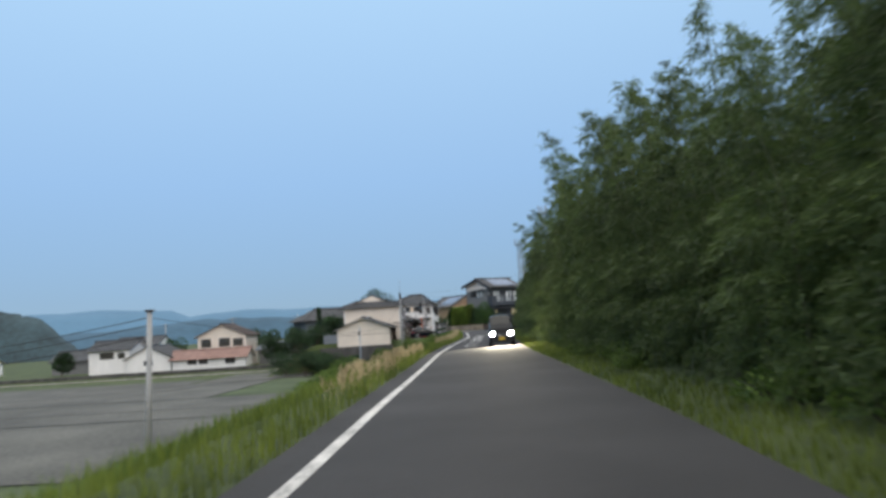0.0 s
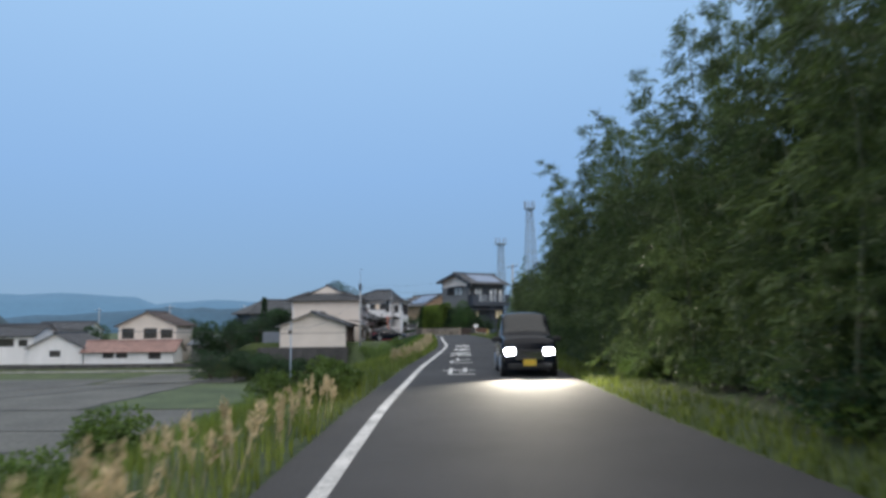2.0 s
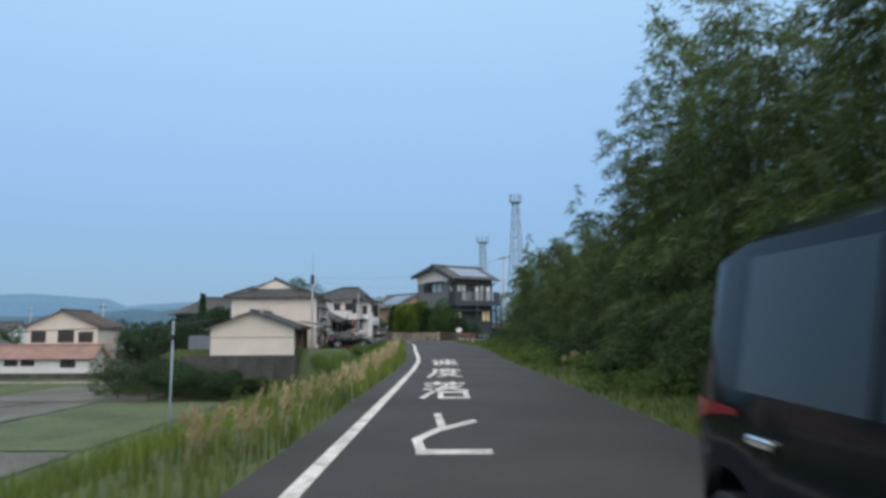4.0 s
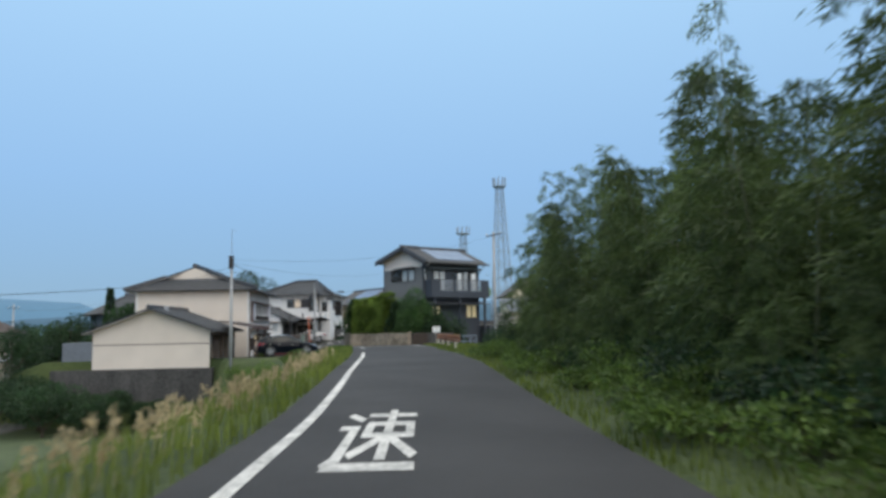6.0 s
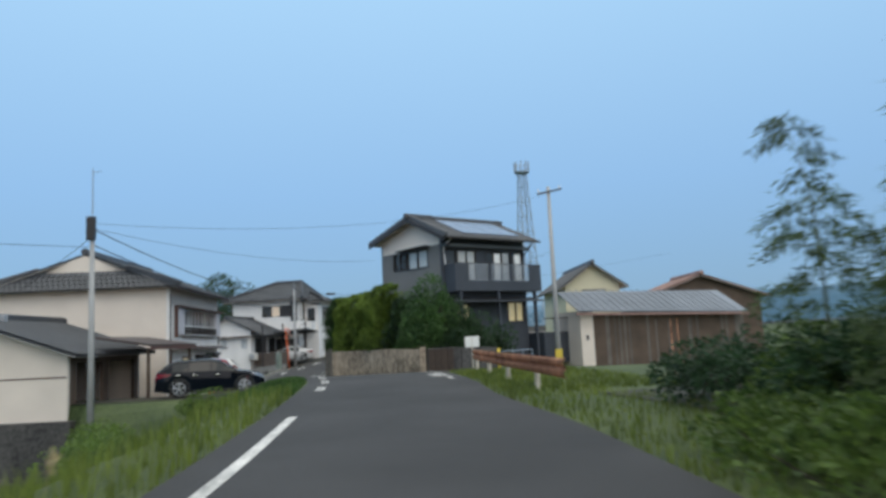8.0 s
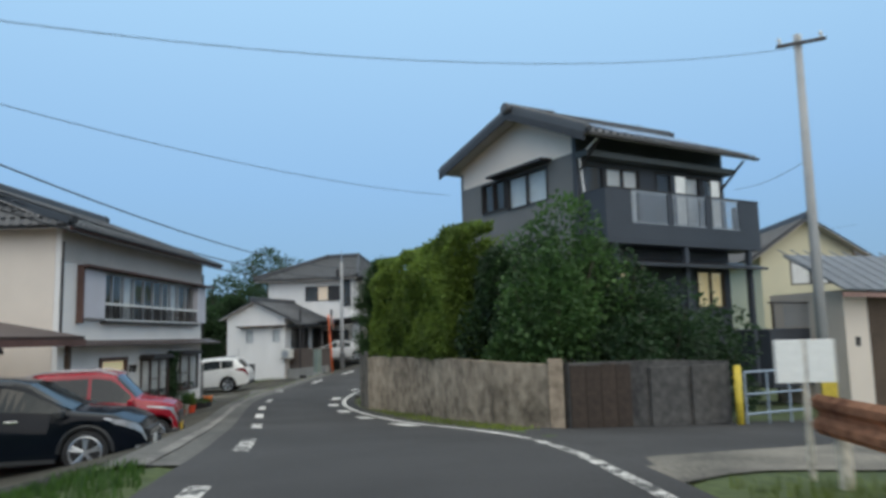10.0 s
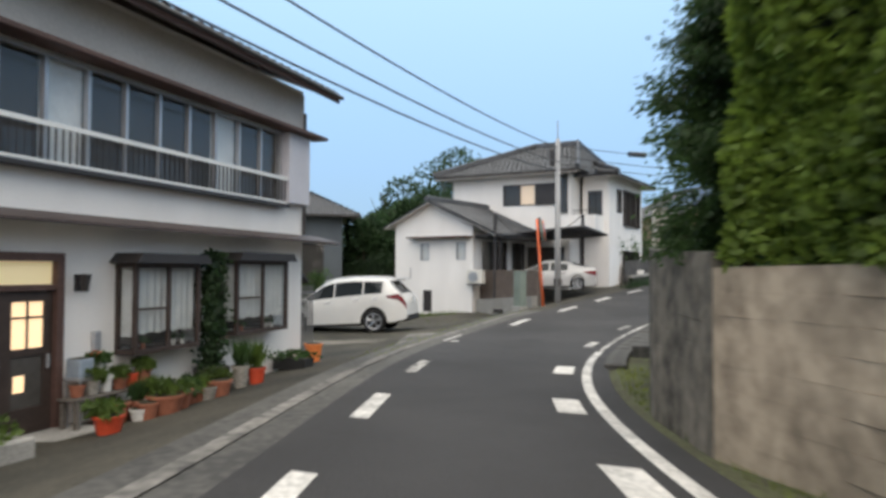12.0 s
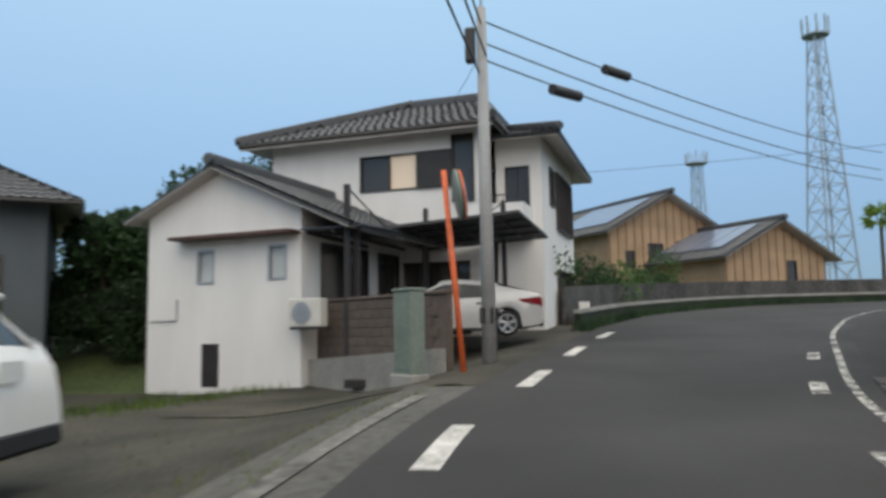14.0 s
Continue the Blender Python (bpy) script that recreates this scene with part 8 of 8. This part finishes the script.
    me = bpy.data.meshes.new_from_object(tmp.evaluated_get(dg))
    bpy.data.objects.remove(tmp)
    ob = new(name, me)
    return tagged(ob, label, "cable", "overhead cables")


p1 = utility_pole(-12.77, 112.95, lie(-12.77, 112.95), 7.1, "grey concrete utility pole on the bank", 0.13)
bm = bmesh.new()
tube(bm, (0, 0, 8.2), (0, 0, 10.0), 0.03, 0.02, 6)
tube(bm, (0, 0, 9.85), (0.35, 0, 9.85), 0.015, seg=5)
part("antenna_rod", bm, M["steel"], p1)
part("junction_box", bbox(-0.16, 0.16, -0.2, -0.02, 7.2, 8.1, 0.02), M["dark"], p1)
p2 = utility_pole(6.95, 127.0, lie(6.95, 127), 10.6, "leaning concrete utility pole with cross arm", 0.16, (0.05, 0.05), [(10.3 - lie(6.95, 127), 0.8, 15)], 12.0)
part("guard_sleeve", bbox(-0.2, 0.2, -0.21, -0.155, 0.0, 1.3, 0.01), M["yellowband"], p2, "yellow guard sleeve")
p3 = utility_pole(-12.98, 153.27, 0.25, 7.3, "grey concrete utility pole at the bend", 0.15)
bm = bmesh.new()
tube(bm, (0, 0, 7.0), (0, 0, 7.85), 0.03, 0.025, 6)
part("antenna_rod", bm, M["steel"], p3)
part("junction_box", bbox(-0.32, -0.12, -0.2, 0.02, 5.9, 6.6, 0.03), M["dark"], p3)
for i in range(6):
    a = 2 * math.pi * i / 6
    bm = bmesh.new()
    tube(bm, (0.152 * math.cos(a), 0.152 * math.sin(a), 0.75), (0.15 * math.cos(a), 0.15 * math.sin(a), 1.05), 0.03, seg=5)
    part("stripe_band", bm, M["dark"], p3)
ps = thing("service_pole", -8.3, 21.7, lie(-8.3, 21.7), 0, "thin galvanised service pole on the bank", "pole")
bm = bmesh.new()
tube(bm, (0, 0, -0.4), (0.15, 0, 2.98 - lie(-8.3, 21.7)), 0.085, 0.07, 10)
part("shaft", bm, M["pole"], ps, smooth=True)
part("cap", bbox(0.05, 0.25, -0.1, 0.1, 2.96 - lie(-8.3, 21.7), 3.02 - lie(-8.3, 21.7), 0.01), M["dark"], ps)
ps2 = thing("service_pole", -12.45, 75.8, lie(-12.45, 75.8), 0, "thin galvanised service pole above the field", "pole")
bm = bmesh.new()
tube(bm, (0, 0, -0.4), (0.05, 0, 2.45 - lie(-12.45, 75.8)), 0.05, 0.045, 10)
part("shaft", bm, M["steel"], ps2, smooth=True)
part("control_box", bbox(-0.12, 0.12, -0.16, -0.05, 1.6 - lie(-12.45, 75.8), 1.85 - lie(-12.45, 75.8), 0.01), M["dark"], ps2)
for x, y, h in ((-62, 175, 10.5), (-44, 168, 10.0), (-95, 210, 11), (-52, 210, 12), (-34, 210, 11)):
    utility_pole(x, y, -3.4, -3.4 + h, "distant utility pole in the village", 0.16, (0, 0), [(h - 0.6, 0.9, 0)])

for z, sx in ((6.9, 0.0), (6.25, 0.08), (5.9, -0.06)):
    cable("overhead_cable", ((-12.77 + sx, 112.95, z), (-12.98 + sx, 153.27, z + 0.05)), 0.82, 0.021)
for z, e in ((7.0, (2.6, 174.2, 8.3)), (6.55, (2.6, 174.4, 7.55)), (6.2, (2.6, 174.4, 7.1))):
    cable("overhead_cable", ((-12.9, 153.27, z), e), 0.35, 0.017)
cable("overhead_cable", ((-11.0, 168.8, 7.0), (30.0, 176.0, 11.5)), 0.5, 0.01)
cable("overhead_cable", ((6.95, 127.0, 10.2), (-12.77, 112.95, 7.1)), 0.9, 0.008)
cable("overhead_cable", ((-12.77, 112.95, 6.9), (-3.6, 131.7, 7.3)), 0.5, 0.008)
cable("overhead_cable", ((6.95, 127.0, 6.9), (6.6, 132.6, 7.2)), 0.15, 0.008)
cable("overhead_cable", ((-12.98, 153.27, 6.4), (-15.5, 161.0, 6.9)), 0.1, 0.008)
for z in (2.95, 2.7, 2.35):
    cable("overhead_cable", ((-10.15, 25.8, z), (-46.0, 31.0, z - 0.8)), 1.0, 0.016)
cable("overhead_cable", ((-10.15, 25.8, 2.95), (-7.9, 60.2, 2.1)), 0.5, 0.01)
cable("overhead_cable", ((-7.9, 60.2, 2.0), (-12.77, 112.95, 6.2)), 0.6, 0.01)
cable("overhead_cable", ((-12.77, 112.95, 6.6), (-62, 175, 6.3)), 1.2, 0.012)
for c in (0.18, 0.3):
    bm = bmesh.new()
    a = Vector((-12.9, 153.27, 7.0 if c < 0.2 else 6.2)).lerp(Vector((2.6, 174.2, 8.3 if c < 0.2 else 7.1)), c if c < 0.2 else 0.1)
    d = (Vector((2.6, 174.2, 8.0)) - Vector((-12.9, 153.27, 7.0))).normalized()
    tube(bm, a - d * 0.5 - Vector((0, 0, 0.2)), a + d * 0.5 - Vector((0, 0, 0.2)), 0.12, 0.12, 10)
    tagged(part("cable_splice", bm, M["dark"]), "black cable splice closure on the overhead wires", "cable closure")


def lattice_tower(x, y, z0, h, w0, w1, head, label):
    tw = thing("radio_tower", x, y, z0, 20, label, "tower")
    n = 12
    leg = [[Vector((sx * (w0 + (w1 - w0) * i / n) / 2, sy * (w0 + (w1 - w0) * i / n) / 2, h * i / n)) for i in range(n + 1)] for sx, sy in ((-1, -1), (1, -1), (1, 1), (-1, 1))]
    for L_ in leg:
        bm = bmesh.new()
        tube(bm, L_[0], L_[-1], 0.16, 0.09, 5)
        part("leg", bm, M["steel"], tw)
    for i in range(n):
        for a, b in ((0, 1), (1, 2), (2, 3), (3, 0)):
            for p, q in ((leg[a][i], leg[b][i + 1]), (leg[b][i], leg[a][i + 1]), (leg[a][i + 1], leg[b][i + 1])):
                bm = bmesh.new()
                tube(bm, p, q, 0.06, seg=4)
                part("brace", bm, M["steel"], tw)
    bm = bmesh.new()
    tube(bm, (0, 0, h - 0.3), (0, 0, h - 0.1), head, head, 14)
    part("platform", bm, M["steel"], tw)
    for i in range(9):
        a = 2 * math.pi * i / 9
        bm = bmesh.new()
        tube(bm, (head * math.cos(a), head * math.sin(a), h - 0.2), (head * math.cos(a), head * math.sin(a), h + 2.0), 0.13, seg=6)
        part("antenna", bm, M["steel"], tw)
    return tw


lattice_tower(19.3, 231.5, -2.0, 37.5, 4.6, 1.3, 1.5, "tall grey steel lattice radio tower")
lattice_tower(13.4, 282.5, -3.0, 34.0, 3.2, 1.5, 2.0, "grey lattice mobile phone tower with antennas")
lattice_tower(-330, 420, -3.4, 32.0, 5.0, 1.0, 1.6, "distant lattice power pylon by the hill")

# rusty guardrail
gr = thing("guardrail", 1.4, 113.2, 0.9, 0, "rusty steel guardrail beside the side road", "guardrail")
bm = bmesh.new()
prof = [(0.0, 0.0), (0.05, 0.05), (0.05, 0.11), (0.0, 0.16), (0.0, 0.2), (0.05, 0.25), (0.05, 0.31), (0.0, 0.36)]
prev = None
for i in range(26):
    yy = -14.5 * i / 25
    xx = 0.05 - yy * 0.045 + 0.0012 * yy * yy
    cur = [bm.verts.new((xx - d, yy, 0.4 + h)) for d, h in prof]
    if prev:
        for k in range(len(prof) - 1):
            bm.faces.new((prev[k], prev[k + 1], cur[k + 1], cur[k]))
    prev = cur
bmesh.ops.solidify(bm, geom=bm.faces[:], thickness=0.012)
part("beam", bm, M["rust"], gr, "rust-streaked corrugated beam")
for yy in (-0.25, -4.0, -7.8, -11.6):
    xx = 0.1 - yy * 0.045 + 0.0012 * yy * yy
    bm = bmesh.new()
    tube(bm, (xx + 0.04, yy, -0.3), (xx + 0.04, yy, 0.72), 0.06, seg=10)
    part("post", bm, M["railpost"], gr)
sg = thing("marker_sign", 1.42, 113.35, 0.9, 0, "two plain white marker boards on a post", "sign")
bm = bmesh.new()
tube(bm, (0, 0, -0.3), (0, 0, 1.25), 0.03, seg=8)
part("post", bm, M["railpost"], sg)
part("board", bbox(-0.27, -0.01, -0.05, -0.03, 0.85, 1.25, 0.004), M["sign"], sg)
part("board", bbox(0.015, 0.27, -0.05, -0.03, 0.85, 1.25, 0.004), M["sign"], sg)

# yellow post and pipe gate at the drive
yp = thing("gate_post", 3.1, 121.5, lie(3.1, 121.5), 0, "yellow painted steel post at the drive", "post")
bm = bmesh.new()
tube(bm, (0, 0, -0.2), (0, 0, 1.15), 0.075, seg=12)
part("shaft", bm, M["yellowband"], yp, smooth=True)
bm = bmesh.new()
tube(bm, (0, 0, 1.15), (0, 0, 1.19), 0.08, 0.06, 12)
part("cap", bm, M["yellowband"], yp)
pg = thing("pipe_gate", 3.3, 121.75, lie(3.3, 121.75), 32, "grey pipe gate standing across the drive", "gate")
for nm, p, q in (("rail", (0, 0, 1.05), (1.9, 0, 1.05)), ("rail", (0, 0, 0.6), (1.9, 0, 0.6)), ("rail", (0, 0, 0.2), (1.9, 0, 0.2)), ("upright", (0, 0, -0.15), (0, 0, 1.05)),
                 ("upright", (0.65, 0, -0.15), (0.65, 0, 1.05)), ("upright", (1.3, 0, -0.15), (1.3, 0, 1.05)), ("upright", (1.9, 0, -0.15), (1.9, 0, 1.05))):
    bm = bmesh.new()
    tube(bm, p, q, 0.024, seg=8)
    part(nm, bm, M["steel"], pg)

# convex mirror on an orange post
mr = thing("traffic_mirror", -13.38, 151.95, 0.2, 0, "convex road mirror on a leaning orange post", "mirror")
bm = bmesh.new()
tube(bm, (0.1, 0, -0.2), (-0.25, 0.3, 3.6), 0.055, 0.05, 10)
part("post", bm, M["orange"], mr, smooth=True)
bm = bmesh.new()
bmesh.ops.create_uvsphere(bm, u_segments=20, v_segments=10, radius=0.42)
for v in bm.verts:
    v.co.z *= 0.16
ms = part("mirror_disc", bm, M["mirror"], mr, "round convex mirror", smooth=True)
ms.matrix_basis = pose(0.12, 0.05, 3.1, 82, 0, 103)
bm = bmesh.new()
bmesh.ops.create_uvsphere(bm, u_segments=20, v_segments=10, radius=0.47)
for v in bm.verts:
    v.co.z = v.co.z * 0.18 - 0.07
part("mirror_back", bm, M["cabinet"], mr, "dull grey back of the mirror", smooth=True).matrix_basis = ms.matrix_basis
bm = bmesh.new()
for i in range(28):
    a, b = 2 * math.pi * i / 28, 2 * math.pi * (i + 1) / 28
    tube(bm, (0.43 * math.cos(a), 0.43 * math.sin(a), 0), (0.43 * math.cos(b), 0.43 * math.sin(b), 0), 0.022, seg=5)
part("rim", bm, M["orange"], ms)

# utility cabinet, brown block wall with a pale foot
cb = thing("utility_cabinet", -14.15, 151.5, 0.15, -40, "grey-green roadside utility cabinet", "cabinet")
part("body", bbox(-0.26, 0.26, -0.15, 0.15, -0.2, 1.42, 0.02), M["cabinet"], cb)
part("cap", bbox(-0.28, 0.28, -0.17, 0.17, 1.425, 1.47, 0.01), M["cabinet"], cb)
part("door", bbox(-0.21, 0.21, -0.165, -0.152, 0.1, 1.3, 0.004), M["cabinet"], cb)
part("plinth", bbox(-0.3, 0.3, -0.2, 0.2, -0.4, 0.02, 0.02), M["kerb"], cb)
BW = [(-18.15, 156.9), (-13.75, 152.85)]
foot = poly_wall("wall_foot", BW, [0.15, 0.55], 0.3, M["kerb"], "pale concrete foot of the brown wall", 0.5, -0.9)
bw = thing("block_wall", -18.15, 156.9, 0.16, math.degrees(math.atan2(-4.05, 4.4)), "dark brown block garden wall on a pale foot", "wall", kind="structure")
part("core", bbox(0, 5.95, 0.06, 0.2, -0.3, 1.42), M["brickwall"], bw)
bl = mesh_from("block", *(lambda b: ([v.co[:] for v in b.verts], [[v.index for v in f.verts] for f in b.faces]))(
    (lambda b: (b.verts.ensure_lookup_table(), b.verts.index_update(), b)[2])(bbox(0, 0.39, 0.03, 0.07, 0, 0.19, 0.008))), M["brickwall"])
for r in range(7):
    for c in range(15):
        xx = c * 0.4 + (0.2 if r % 2 else 0) - 0.1
        if xx < 0 or xx > 5.5:
            continue
        o = new("block", bl)
        o.parent = bw
        o.matrix_basis = Matrix.Translation((xx, 0, 0.0 + r * 0.2))
part("coping", bbox(-0.02, 5.97, 0.0, 0.24, 1.425, 1.49, 0.01), M["brickwall"], bw)
tagged(part("drain_grating", bbox(-16.2, -15.2, 154.25, 154.55, -0.3, -0.12, 0.02), M["dark"]), "dark drain grating at the wall foot", "drain")
tagged(part("plain_notice", bbox(-11.15, -10.75, 165.6, 165.64, 1.3, 1.7, 0.005), M["sign"]), "small white plain board at the kerb", "sign")


# ---- pots and plants in front of the shop house ----
def pot(x, y, r, h, material, label, plant=None, seed=0, ph=0.35, z=None, box_=False):
    zz = lie(x, y) + 0.02 if z is None else z
    pt = thing("plant_pot", x, y, zz, 0, label, "plant pot", "pots along the house front")
    bm = bmesh.new()
    if box_:
        box(bm, -r, r, -r * 0.45, r * 0.45, 0, h)
        bevel(bm, 0.015)
    else:
        tube(bm, (0, 0, 0), (0, 0, h * 0.86), r * 0.72, r * 0.96, 16)
        tube(bm, (0, 0, h * 0.86), (0, 0, h), r * 1.06, r * 1.06, 16)
    part("pot", bm, M[material], pt)
    bm = bmesh.new()
    tube(bm, (0, 0, h + 0.002), (0, 0, h + 0.006), r * 0.9 if not box_ else r * 0.4, seg=12)
    part("soil", bm, M["litter"], pt)
    if plant:
        rng = np.random.default_rng(seed)
        n = 170
        if plant == "spike":
            C = np.stack([rng.normal(0, r * 0.35, n), rng.normal(0, r * 0.35, n), np.full(n, h)], 1)
            D = np.array([0, 0, 1.0]) + rng.normal(0, 0.22, (n, 3))
            v, f = leaf_quads(rng, C, D, ph, 0.016)
        else:
            v, f = clump_mesh(rng, 320, r * 1.3, r * 1.3, ph / 2, 0.09, 0.03)
            v[:, 2] += h + ph * 0.4
        c = new("plant", np_mesh("plant", v, f, M["weed" if seed % 2 else "garden"]))
        c.parent = pt
    return pt


def front_x(y):
    return -14.65 - (y - 126.06) * 0.059


rp = random.Random(12)
specs = []
for i in range(26):
    y = 130.75 + i * 0.085
    specs.append((front_x(y) + rp.uniform(0.25, 0.95), y, rp.uniform(0.12, 0.22), rp.uniform(0.18, 0.38), rp.choice(["terracotta", "terracotta", "terracotta", "terracotta", "whitepot", "concrete"]), rp.choice(["bush", "bush", "spike"])))
for i, (x, y, r, h, m, pl) in enumerate(specs):
    pot(x, y, r, h, m, {"terracotta": "terracotta pot with a green plant", "whitepot": "white plastic pot with a green plant", "concrete": "grey concrete pot with a green plant"}[m] + " by the house", pl if i % 3 == 1 else None, 500 + i, rp.uniform(0.14, 0.32))
rk2 = thing("plant_rack", front_x(130.9) + 0.34, 130.9, lie(-14.4, 130.9) + 0.02, 93.4, "low weathered wooden rack for flower pots", "rack")
part("shelf", bbox(-0.85, 0.85, -0.16, 0.16, 0.42, 0.45, 0.004), M["planks"], rk2)
for sx in (-0.8, 0.74):
    for sy in (-0.15, 0.09):
        part("leg", bbox(sx, sx + 0.06, sy, sy + 0.06, 0.0, 0.418), M["planks"], rk2)
for i in range(6):
    y = 130.25 + i * 0.26
    m = ("terracotta", "concrete", "whitepot", "terracotta", "redpot", "terracotta")[i]
    pot(front_x(y) + 0.34, y, 0.11 + 0.02 * (i % 2), 0.17 + 0.03 * (i % 3), m, "small flower pot on the wooden rack", "bush" if i % 2 else None, 560 + i, 0.16, lie(-14.4, 131.3) + 0.473)
pot(-14.0, 131.35, 0.28, 0.3, "terracotta", "wide terracotta planter with low greens", "bush", 531, 0.25)
pot(-14.35, 133.6, 0.16, 0.4, "concrete", "grey square pot with spiky leaves", "spike", 540, 0.45)
pot(-14.22, 133.9, 0.17, 0.3, "redpot", "bright red pot with spiky green leaves", "spike", 541, 0.45)
pot(-14.75, 135.9, 0.4, 0.24, "carblack", "dark trough planter with low plants", "bush", 542, 0.15, box_=True)
pot(-14.93, 137.0, 0.2, 0.42, "orangepot", "tall orange pot at the house corner", None, 543)
pot(-13.7, 130.0, 0.2, 0.25, "redpot", "red pot on the pavement", "bush", 545, 0.2)
# ivy column between the windows
rng = np.random.default_rng(70)
iv = thing("climbing_plant", front_x(133.3) + 0.3, 133.3, lie(-14.4, 133.3), 0, "ivy column climbing the white wall from a planter", "plant")
part("planter", bbox(-0.2, 0.25, -0.25, 0.25, -0.05, 0.45, 0.02), M["darkcon"], iv)
bm = bmesh.new()
tube(bm, (-0.1, 0, 0.4), (-0.12, 0.02, 2.4), 0.03, 0.015, 5)
part("stem", bm, M["bark"], iv)
m = 2200
k = rng.random(m)
C = np.stack([rng.normal(0, 0.09, m), rng.normal(0, 0.13, m), 0.35 + 2.15 * k], 1)
v, f = leaf_quads(rng, C, rng.normal(0, 1, (m, 3)) + [0.5, 0, -0.2], 0.1, 0.04)
c = new("foliage", np_mesh("foliage", v, f, M["pine"]))
c.parent = iv
# bush bed and planter box left of the door
bed = thing("planter_bed", front_x(127.4) + 0.9, 127.4, lie(-13.7, 127.4), 92, "low concrete planter bed with green bushes", "planter")
part("edge", bbox(-1.3, 1.3, -0.45, 0.45, -0.2, 0.25, 0.03), M["kerb"], bed)
v, f = clump_mesh(rng, 2200, 1.25, 0.5, 0.38, 0.1, 0.035)
v[:, 2] += 0.5
c = new("foliage", np_mesh("foliage", v, f, M["weed"]))
c.parent = bed
wf = thing("white_shelf", front_x(130.5) + 0.28, 130.5, lie(-14.5, 130.5), 92, "small pale metal plant stand", "stand")
part("top", bbox(-0.3, 0.3, -0.15, 0.15, 0.7, 0.74, 0.005), M["alu"], wf)
for sx in (-0.27, 0.24):
    for sy in (-0.13, 0.1):
        part("leg", bbox(sx, sx + 0.03, sy, sy + 0.03, -0.02, 0.697), M["alu"], wf)

wb = thing("planter_box", front_x(130.5) + 0.28, 130.36, lie(-14.5, 130.5) + 0.742, 92, "grey planter box on the pale metal stand", "planter")
part("box", bbox(-0.13, 0.13, -0.13, 0.13, 0.0, 0.26, 0.012), M["steel"], wb)
part("soil", bbox(-0.11, 0.11, -0.11, 0.11, 0.261, 0.268), M["litter"], wb)
fl = pot(front_x(130.7) + 0.28, 130.66, 0.12, 0.2, "whitepot", "white pot with red flowers on the metal stand", "bush", 570, 0.1, lie(-14.5, 130.5) + 0.742)
rng = np.random.default_rng(71)
v, f = leaf_quads(rng, rng.normal(0, 1, (60, 3)) * [0.06, 0.06, 0.02] + [0, 0, 0.29], rng.normal(0, 1, (60, 3)), 0.05, 0.022)
new("flowers", np_mesh("flowers", v, f, M["redpot"])).parent = fl

# block faces of the walls round the bend
block_facing(bpy.data.objects["wall_bend"], BEND, [1.68, 1.7, 1.72, 1.72, 1.7, 1.68, 1.66], M["wallcon"], 2)
block_facing(bpy.data.objects["wall_bend_end"], BEND2, [1.8, 1.88, 2.02, 2.1], M["mosscon"], 3)
